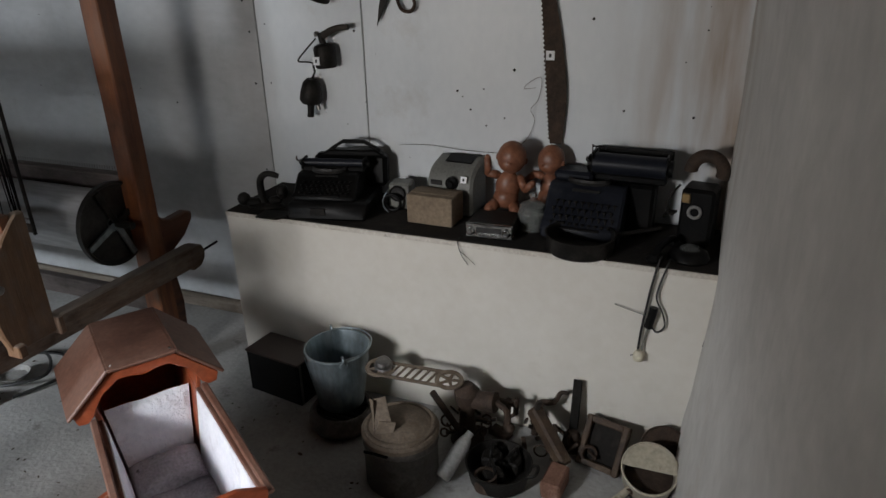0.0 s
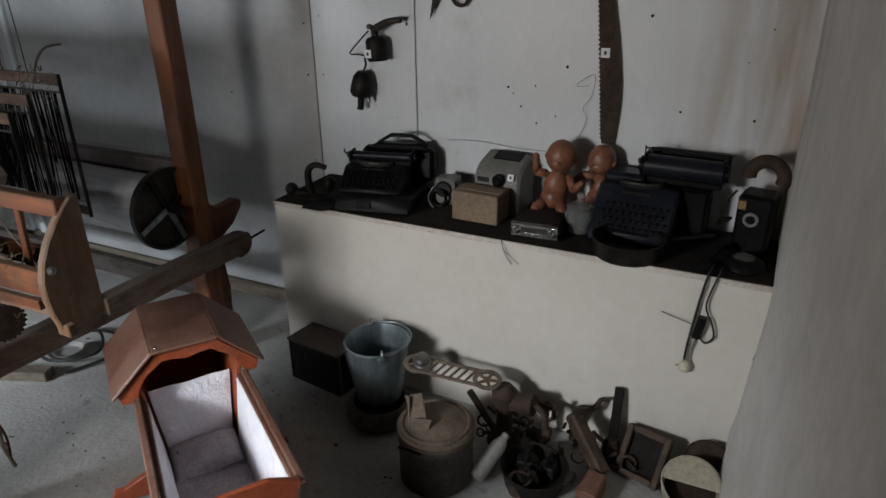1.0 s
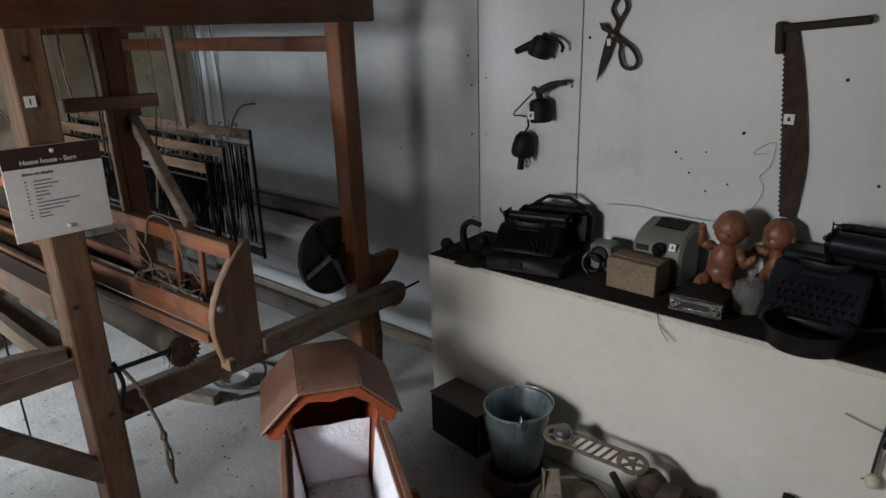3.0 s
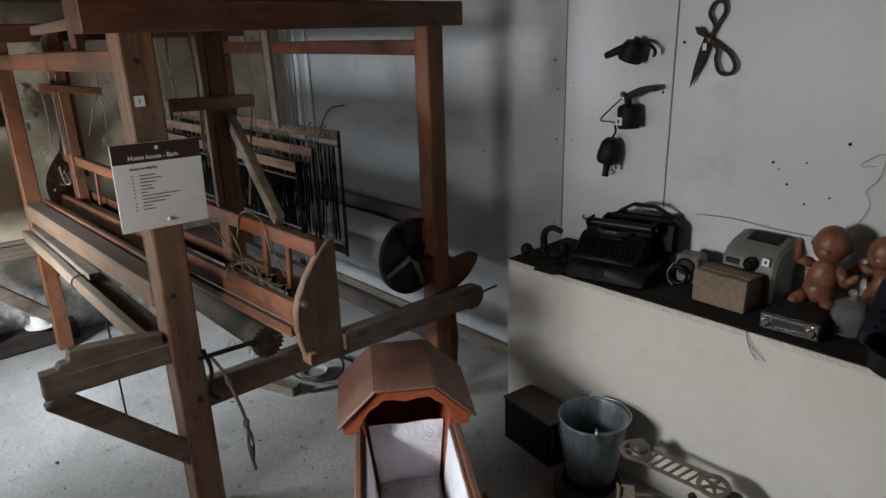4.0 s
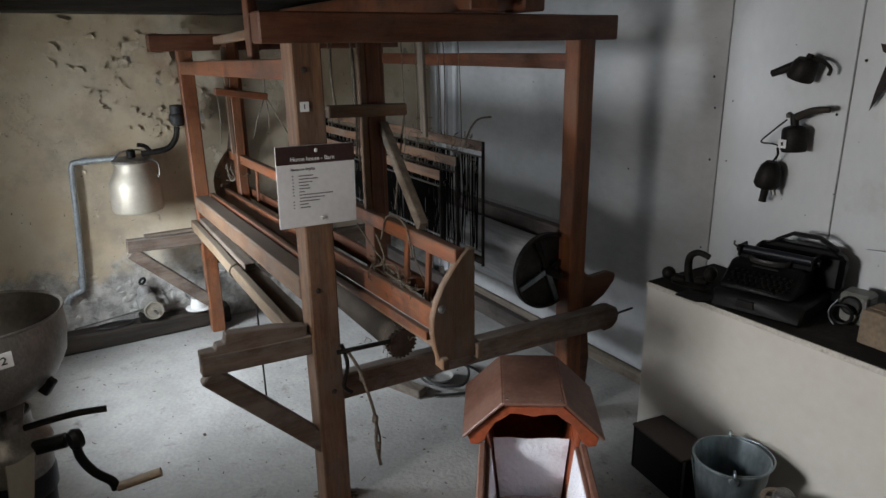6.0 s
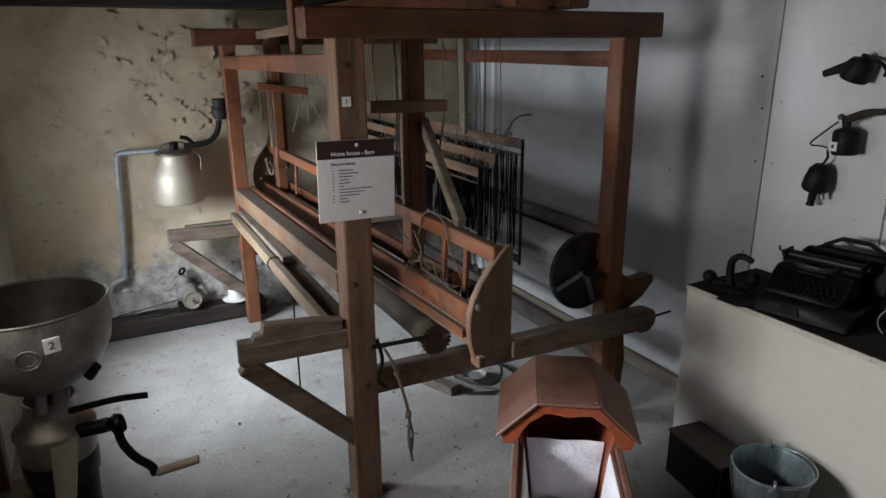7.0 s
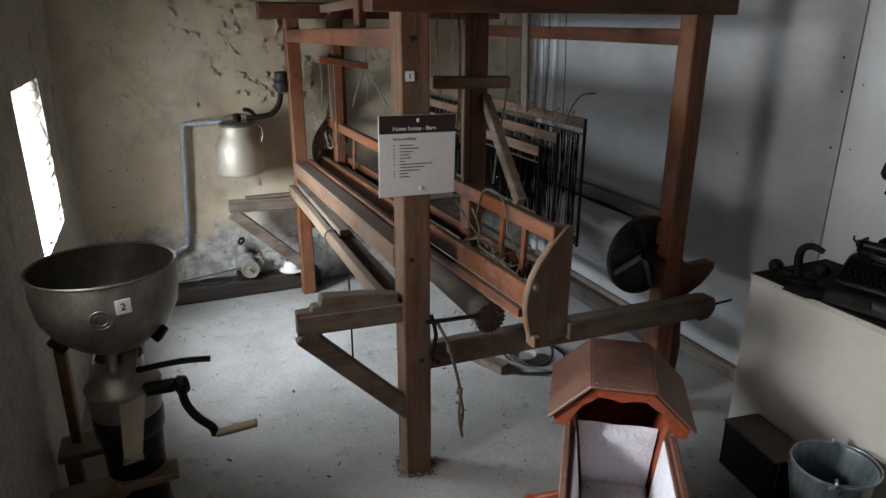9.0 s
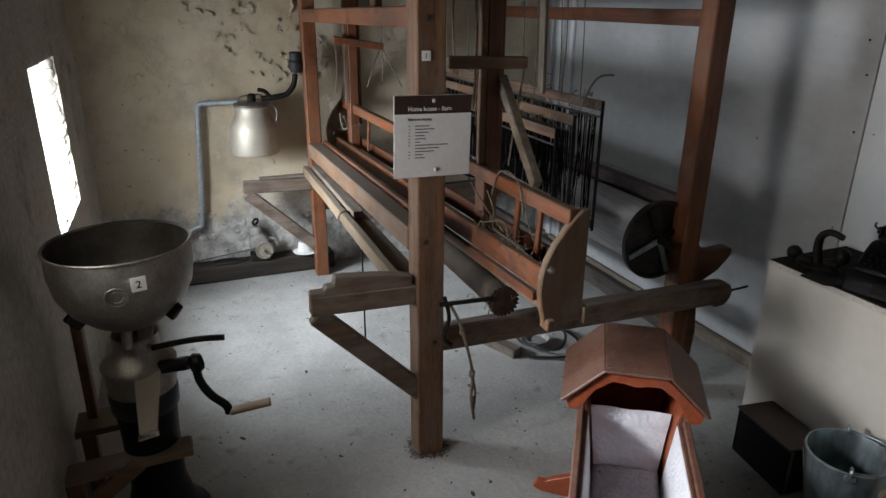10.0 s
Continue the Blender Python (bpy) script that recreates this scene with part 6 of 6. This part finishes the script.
part("sediment", lathe([(0, 0.050), (0.074, 0.050), (0.074, 0.046)], 24), M_rust, en_, "brown rusty sediment")
part("stub_handle", tube([(-0.055, -0.055, 0.050), (-0.118, -0.125, 0.052)], 0.011, 12, r_end=0.014), M_enamel, en_, "hollow enamel handle", smooth=True)
part("rivet_plate", lathe([(0, 0.006), (0.016, 0.004), (0.020, 0.0)], 14, at(-0.05, -0.062, 0.05, 0, 90, 0)), M_rust, en_)
epl = thing("tin_dish", "rusty round tin lid leaning behind the enamel pot", "lid", at(0.665, 2.075, 0.078, 4, 78))
part("disc", lathe([(0, 0.0), (0.070, 0.0), (0.075, 0.006), (0.072, 0.010), (0.066, 0.005), (0, 0.005)], 30), M_rust, epl, smooth=True)

# scrap heap between the larger pieces
rs = random.Random(31)
scrap = bmesh.new()
for i in range(44):
    x, y = rs.uniform(-0.06, 0.56), rs.uniform(1.93, 2.10)
    z = rs.uniform(0.008, 0.05)
    a = rs.uniform(0, 6.28)
    l = rs.uniform(0.02, 0.06)
    if i % 3 == 0:
        torus(rs.uniform(0.012, 0.026), rs.uniform(0.003, 0.006), at(x, y, z + 0.01, 0, rs.uniform(0, 90), rs.uniform(0, 90)), 14, 6, scrap)
    else:
        beam((x, y, z), (x + l * math.cos(a), y + l * math.sin(a), z + rs.uniform(-0.004, 0.05)), rs.uniform(0.006, 0.018), rs.uniform(0.005, 0.014), 0.002, bm=scrap)
tagged(part("scrap_iron", scrap, M_rust), "heap of small rusty iron scrap against the plinth", "scrap", kind="stuff")

# ---- cream separator by the window ----
AX_, AY_ = -1.262, 0.055
sep = thing("cream_separator", "cast metal cream separator with a wide bowl and hand crank", "separator", at(AX_, AY_, 0))
part("column", lathe([(0, 0), (0.135, 0), (0.14, 0.02), (0.10, 0.06), (0.078, 0.16), (0.080, 0.34), (0.088, 0.46), (0.090, 0.50), (0, 0.50)], 30), M_black, sep, smooth=True)
part("enamel_band", lathe([(0.089, 0.42), (0.093, 0.425), (0.095, 0.475), (0.091, 0.485)], 30), M_blue_grey, sep, "dark blue band", smooth=True)
part("drum", lathe([(0.090, 0.480), (0.094, 0.500), (0.094, 0.550), (0.100, 0.556), (0.102, 0.566), (0.098, 0.574), (0.085, 0.585), (0.066, 0.606), (0.062, 0.615), (0.062, 0.650), (0.066, 0.656), (0.060, 0.657), (0.055, 0.62), (0, 0.615)], 36), M_alu, sep, "dull aluminium drum", smooth=True)
sp = slab([(0.098, -0.010, 0.565), (0.092, 0.058, 0.570), (0.152, 0.032, 0.425), (0.152, -0.016, 0.418)], 0.010, 0.003)
part("spout", sp, M_can, sep, "long flat aluminium spout")
part("spout_lip", slab([(0.150, -0.018, 0.419), (0.150, 0.034, 0.426), (0.172, 0.034, 0.421), (0.172, -0.018, 0.414)], 0.006, 0.002), M_chrome, sep)
BZ = 0.925
part("bowl", lathe([(0.0368, BZ - 0.232), (0.0782, BZ - 0.228), (0.0994, BZ - 0.214), (0.1086, BZ - 0.206), (0.1472, BZ - 0.170), (0.1730, BZ - 0.120), (0.1822, BZ - 0.060), (0.1803, BZ - 0.006), (0.1849, BZ), (0.1831, BZ + 0.004), (0.1766, BZ)], 56), M_alu, sep, "wide dull aluminium bowl", smooth=True)
part("bowl_inside", lathe([(0.1762, BZ - 0.001), (0.1771, BZ - 0.060), (0.1674, BZ - 0.118), (0.1426, BZ - 0.166), (0.1012, BZ - 0.200), (0.0460, BZ - 0.212), (0.0414, BZ - 0.18), (0.0276, BZ - 0.17), (0, BZ - 0.168)], 56), M_bowl_tin, sep, "stained dark inside", smooth=True)
BADGE = Matrix.Rotation(radians(-2), 4, "Z") @ Matrix.Translation((0.1785, 0, BZ - 0.086)) @ Matrix.Rotation(radians(10), 4, "Y") @ FACE_X
badge = torus(0.026, 0.0022, BADGE, 24, 6)
torus(0.016, 0.0018, BADGE, 20, 6, badge)
for k in range(14):
    a = 2 * math.pi * k / 14
    ball(BADGE @ V(0.021 * math.cos(a), 0.021 * math.sin(a), 0), 0.0022, badge, (1, 1, 1), 1)
part("badge", badge, M_alu, sep, "embossed round badge")
for a in (55, 175, 295):
    ca, sa = math.cos(radians(a)), math.sin(radians(a))
    part("bracket", beam((0.125 * ca, 0.125 * sa, BZ - 0.205), (0.155 * ca, 0.155 * sa, BZ - 0.165), 0.022, 0.030, 0.004), M_dark_iron, sep)
part("tap", tube([(0.045, -0.012, BZ - 0.235), (0.070, -0.014, BZ - 0.285)], 0.014, 12), M_steel, sep, "perforated steel tap", smooth=True)
part("tap_scoop", slab([(0.035, 0.015, BZ - 0.235), (0.05, 0.055, BZ - 0.235), (0.065, 0.045, BZ - 0.280), (0.055, 0.010, BZ - 0.285)], 0.004, 0.001), M_steel, sep)
part("lever", tube(bend([(0.055, 0.045, 0.626), (0.075, 0.11, 0.640), (0.085, 0.17, 0.645), (0.090, 0.235, 0.640)], 6), 0.009, 9), M_dark_iron, sep, "curved iron lever", smooth=True)
ch = part("gear_housing", tube([(0.06, 0.05, 0.565), (0.085, 0.13, 0.578)], 0.020, 12), M_black, sep, smooth=True)
part("hub", lathe([(0, -0.012), (0.024, -0.012), (0.030, 0.0), (0.024, 0.016), (0, 0.018)], 18, at(0.10, 0.150, 0.580, 20) @ ALONG_Y), M_black, ch, smooth=True)
part("crank_arm", tube(bend([(0.10, 0.150, 0.580), (0.110, 0.155, 0.530), (0.125, 0.180, 0.485), (0.135, 0.215, 0.450), (0.138, 0.222, 0.425)], 6), 0.012, 10), M_black, ch, smooth=True)
part("grip", tube([(0.138, 0.226, 0.428), (0.160, 0.335, 0.448)], 0.0125, 14), M_yellow_wood["y"], ch, "pale turned wooden grip", smooth=True)
number_card(Matrix.Translation((AX_ + 0.1835 * math.cos(radians(15)), AY_ + 0.1835 * math.sin(radians(15)), 0.868)) @ Matrix.Rotation(radians(15), 4, "Z") @ FACE_X, "2", 0.036)
bn = thing("wooden_bench", "rough brown wooden bench frame behind the separator", "bench", at(-1.42, -0.06, 0))
part("plank", beam((-1.20, -0.17, 0.275), (-1.20, 0.165, 0.290), 0.075, 0.024, 0.003), M_pale["y"], bn, world=True)
part("plank", beam((-1.45, -0.17, 0.275), (-1.45, 0.12, 0.285), 0.12, 0.024, 0.003), M_post["y"], bn, world=True)
for x, y in ((-1.19, -0.15), (-1.50, -0.15), (-1.50, 0.08)):
    part("leg", beam((x, y, 0.0), (x, y, 0.265), 0.045, 0.045, 0.004), M_post["z"], bn, world=True)
part("upright", beam((-1.47, -0.12, 0.29), (-1.49, -0.12, 0.62), 0.05, 0.03, 0.004), M_post["z"], bn, world=True)
part("rail", beam((-1.17, -0.10, 0.20), (-1.17, 0.02, 0.29), 0.02, 0.05, 0.003), M_pale["y"], bn, world=True)

# ---- milking gear on the peeling wall ----
mc = thing("milking_can", "satin aluminium milking can hung by its pipe", "milk can", at(-3.115, 0.622, 0.742))
part("can_body", lathe([(0, 0.0), (0.112, 0.0), (0.122, 0.004), (0.127, 0.014), (0.127, 0.135), (0.122, 0.160), (0.100, 0.200), (0.090, 0.225), (0.088, 0.250), (0.092, 0.254), (0.092, 0.262), (0, 0.264)], 44), M_can, mc, smooth=True)
cl = part("lid", lathe([(0.096, 0.258), (0.098, 0.270), (0.080, 0.278), (0.030, 0.284), (0, 0.285)], 36), M_steel, mc, "steel lid", smooth=True)
part("pulsator", lathe([(0, 0.0), (0.022, 0.0), (0.022, 0.035), (0.014, 0.045), (0, 0.045)], 14, at(0.02, 0.0, 0.280)), M_black, cl)
part("wire_clip", tube(bend([(0.0, -0.085, 0.265), (0.01, -0.05, 0.310), (0.01, 0.05, 0.315), (0.0, 0.09, 0.27)]), 0.004, 7), M_steel, cl)
part("bail", tube(bend([(0.05, 0.07, 0.275), (0.06, 0.115, 0.25), (0.055, 0.120, 0.20), (0.05, 0.108, 0.165)]), 0.005, 7), M_steel, mc)
part("elbow", tube(bend([(0.01, 0.05, 0.295), (0.015, 0.12, 0.300), (0.02, 0.185, 0.315), (0.02, 0.225, 0.36), (0.02, 0.240, 0.42)], 6), 0.015, 12), M_dark_iron, mc, smooth=True)
part("side_cock", tube(bend([(0.015, 0.10, 0.300), (0.025, 0.07, 0.335), (0.03, 0.035, 0.345)]), 0.011, 10), M_dark_iron, mc, smooth=True)
part("rubber_bulb", lathe([(0, -0.045), (0.030, -0.038), (0.042, -0.010), (0.040, 0.016), (0.032, 0.026), (0.034, 0.062), (0.028, 0.068), (0, 0.069)], 20, at(0.02, 0.247, 0.465)), M_cable, mc, "black rubber bulb", smooth=True)
vp = thing("vacuum_pipe", "grey painted vacuum pipe running up the wall", "pipe", at(-3.21, 0.30, 0.3))
part("pipe_run", tube(bend([(-3.205, 0.215, 0.265), (-3.205, 0.230, 0.300), (-3.205, 0.262, 0.318), (-3.205, 0.292, 0.330), (-3.205, 0.300, 0.36), (-3.205, 0.322, 0.60), (-3.205, 0.345, 0.95), (-3.205, 0.352, 0.990), (-3.200, 0.378, 1.010), (-3.15, 0.56, 1.018)], 6), 0.0145, 14), M_pipe, vp, world=True, smooth=True)
part("union", tube([(-3.195, 0.40, 1.0115), (-3.19, 0.425, 1.0125)], 0.019, 14), M_pipe, vp, world=True, smooth=True)
part("union", tube([(-3.205, 0.299, 0.37), (-3.205, 0.302, 0.40)], 0.018, 14), M_pipe, vp, world=True, smooth=True)
pump = thing("vacuum_pump", "small grey pump with a round pulley on the sill beam", "pump", at(-3.185, 0.600, 0.102))
part("motor", lathe([(0, -0.06), (0.045, -0.06), (0.056, -0.045), (0.058, 0.04), (0.045, 0.058), (0, 0.06)], 24, at(-0.005, 0.0, 0.100) @ ALONG_X), M_stone, pump, smooth=True)
pw = part("pulley", lathe([(0, 0.012), (0.014, 0.012), (0.016, 0.004), (0.038, 0.004), (0.044, 0.012), (0.050, 0.012), (0.052, 0.002), (0.048, -0.010), (0, -0.010)], 30, at(0.065, 0.018, 0.070) @ ALONG_X), M_can, pump, "pale round pulley wheel", smooth=True)
part("shaft", tube([(0.07, 0.018, 0.070), (0.105, 0.030, 0.062)], 0.007, 8), M_steel, pw)
part("foot", box((0, 0, 0.018), (0.10, 0.11, 0.036), 0.006), M_dark_iron, pump)
part("dome", lathe([(0.035, 0.0), (0.034, 0.03), (0.022, 0.045), (0, 0.05)], 18, at(-0.01, -0.01, 0.150)), M_stone, pump, smooth=True)
part("spring", torus(0.018, 0.007, at(-0.005, -0.012, 0.225, 0, 40, 30), 18, 7), M_black, pump)
part("side_valve", tube(bend([(0.0, 0.05, 0.11), (0.005, 0.085, 0.115), (0.0, 0.10, 0.075)]), 0.013, 10), M_stone, pump, smooth=True)
part("link_rod", tube([(0.06, -0.005, 0.088), (0.04, -0.375, 0.040)], 0.0045, 7), M_steel, pump, "thin steel link rod")
bw = thing("white_bowl", "white porcelain bowl on the sill beam", "bowl", at(-3.180, 0.865, 0.102))
part("bowl_body", lathe([(0, 0.0), (0.045, 0.0), (0.070, 0.008), (0.076, 0.014), (0.052, 0.020), (0.048, 0.028), (0.040, 0.075), (0.036, 0.075), (0.042, 0.028), (0, 0.02)], 30), M_porcelain, bw, smooth=True)
ch_ = thing("belt", "black drive belt lying on the sill beam", "belt", at(-3.18, 0.42, 0.104))
part("loop", torus(0.055, 0.006, Matrix.Diagonal((0.7, 1.7, 1, 1)) @ at(0, 0, 0.006), 26, 6), M_cable, ch_)

# ---- small things on the floor ----
hose = thing("hose", "black perished hose coiled on the floor under the loom", "hose", at(-1.85, 1.72, 0.0))
part("coil", tube(bend([(-1.72, 1.60, 0.014), (-1.66, 1.78, 0.014), (-1.80, 1.90, 0.014), (-1.98, 1.82, 0.014), (-1.95, 1.66, 0.014), (-1.80, 1.62, 0.035), (-1.70, 1.74, 0.036), (-1.86, 1.86, 0.036), (-2.05, 1.75, 0.014), (-2.15, 1.55, 0.014)], 6), 0.0065, 8), M_cable, hose, world=True, smooth=True)
tin = thing("tin_dish", "small dented tin dish on the floor", "dish", at(-1.83, 1.70, 0.0))
part("dish_body", lathe([(0, 0.003), (0.045, 0.0), (0.058, 0.016), (0.061, 0.016), (0.048, 0.0), (0, 0.0)], 24, at(0, 0, 0.024)), M_stone, tin, smooth=True)
blk = thing("timber_offcut", "grey offcut of timber on the floor under the loom", "offcut", at(-1.84, 1.52, 0.0))
part("offcut_body", beam((-1.755, 1.56, 0.022), (-2.10, 1.42, 0.022), 0.06, 0.042, 0.004), M_grey_wood["x"], blk, world=True)
grit = bmesh.new()
rg = random.Random(77)
for i in range(420):
    x, y = rg.uniform(-3.1, 0.4), rg.uniform(-0.1, 2.0)
    s = rg.uniform(0.0012, 0.0042) * (2.2 if rg.random() < 0.06 else 1)
    ball((x, y, 0.003), s, grit, (rg.uniform(0.8, 2.4), rg.uniform(0.6, 1.2), 0.6), 1, Matrix.Rotation(rg.uniform(0, 6.3), 4, "Z"))
for i in range(80):
    x, y = rg.uniform(-3.1, -0.2), rg.uniform(0.0, 1.9)
    ball((x, y, 0.0025), rg.uniform(0.002, 0.005), grit, (rg.uniform(1.2, 4.5), rg.uniform(0.4, 0.9), 0.25), 1, Matrix.Rotation(rg.gauss(0.5, 0.7), 4, "Z"))
tagged(part("floor_grit", grit, M_leather), "crumbs of plaster, straw and grit on the floor", "grit", kind="stuff")

# brown wood dust round the foot of the front post
dust = bmesh.new()
rd = random.Random(6)
for i in range(220):
    a, d = rd.uniform(0, 6.28), 0.052 + abs(rd.gauss(0, 0.016))
    ball((-1.300 + d * math.cos(a), 0.944 + d * math.sin(a), 0.003), rd.uniform(0.0015, 0.0045), dust, (1.6, 1.0, 0.5), 1, Matrix.Rotation(rd.uniform(0, 6.28), 4, "Z"))
tagged(part("wood_dust", dust, M_tan), "brown wood dust and splinters round the post's foot", "wood dust", kind="stuff")

# curled flakes of limewash lifting off the peeling wall
def flake(bm, y, z, size, curl_at, lift, rf):
    """An irregular scale of wash, its free edge curled into the room."""
    count = 11
    centre = bm.verts.new((WX + 0.013, y, z))
    rings = []
    shape = [rf.uniform(0.45, 1.25) for _ in range(count)]
    for reach in (0.6, 1.0):
        ring = []
        for k in range(count):
            a = 2 * math.pi * k / count
            free = max(0.0, math.cos(a - curl_at))
            rad = size * shape[k] * reach
            ring.append(bm.verts.new((WX + 0.0125 + size * lift * (free * reach) ** 2 * 1.3, y + rad * math.cos(a) * (1 - 0.25 * free * reach), z + 0.8 * rad * math.sin(a) * (1 - 0.25 * free * reach))))
        rings.append(ring)
    for k in range(count):
        m = (k + 1) % count
        bm.faces.new((centre, rings[0][k], rings[0][m]))
        bm.faces.new((rings[0][k], rings[1][k], rings[1][m], rings[0][m]))


flk = bmesh.new()
rf = random.Random(18)
for i in range(520):
    y, z = rf.uniform(-0.15, 2.3), 0.35 + 1.4 * rf.random() ** 0.55
    if noise.noise(V(y * 2.6, z * 2.6, 4.0)) < 0.02 and rf.random() < 0.88:
        continue
    flake(flk, y, z, rf.uniform(0.006, 0.020), rf.gauss(0.3, 0.7), rf.uniform(0.05, 0.15), rf)
for i in range(95):
    y, z = rf.gauss(0.80, 0.30), rf.uniform(1.10, 1.70)
    flake(flk, y, z, rf.uniform(0.010, 0.034), rf.gauss(0.2, 0.6), rf.uniform(0.05, 0.16), rf)
for y, z, size in ((0.86, 1.50, 0.075), (0.80, 1.60, 0.060), (0.95, 1.42, 0.050), (1.15, 1.55, 0.060), (0.35, 1.56, 0.038), (0.52, 1.33, 0.032)):
    flake(flk, y, z, size, rf.gauss(0.0, 0.4), 0.14, rf)
r_ = bmesh.ops.extrude_face_region(flk, geom=flk.faces[:])
bmesh.ops.translate(flk, vec=(0.0012, 0, 0), verts=[g for g in r_["geom"] if isinstance(g, bmesh.types.BMVert)])
fo = part("limewash_flakes", flk, M_peel, wall_west, "curled pale flakes of limewash")
fo["kind"] = "stuff"

# rough spalled render along the foot of the peeling wall
spall = bmesh.new()
rs = random.Random(31)
for i in range(280):
    y = rs.uniform(0.0, 2.2)
    z = 0.10 + 0.36 * rs.random() ** 1.6 * (0.7 + 0.5 * noise.noise(V(y * 2.0, 1.0, 0)))
    w = rs.uniform(0.006, 0.034)
    ball((WX + 0.002, y, z), w, spall, (rs.uniform(0.22, 0.36), rs.uniform(0.8, 1.6), rs.uniform(0.5, 1.0)), 2, Matrix.Rotation(rs.uniform(-0.6, 0.6), 4, "X"))
for v in spall.verts:
    v.co += V(0.4, 1, 1) * 0.014 * noise.noise(v.co * 30)
so = part("spalled_render", spall, M_peel, wall_west, "crumbling spalled render")
so["kind"] = "stuff"
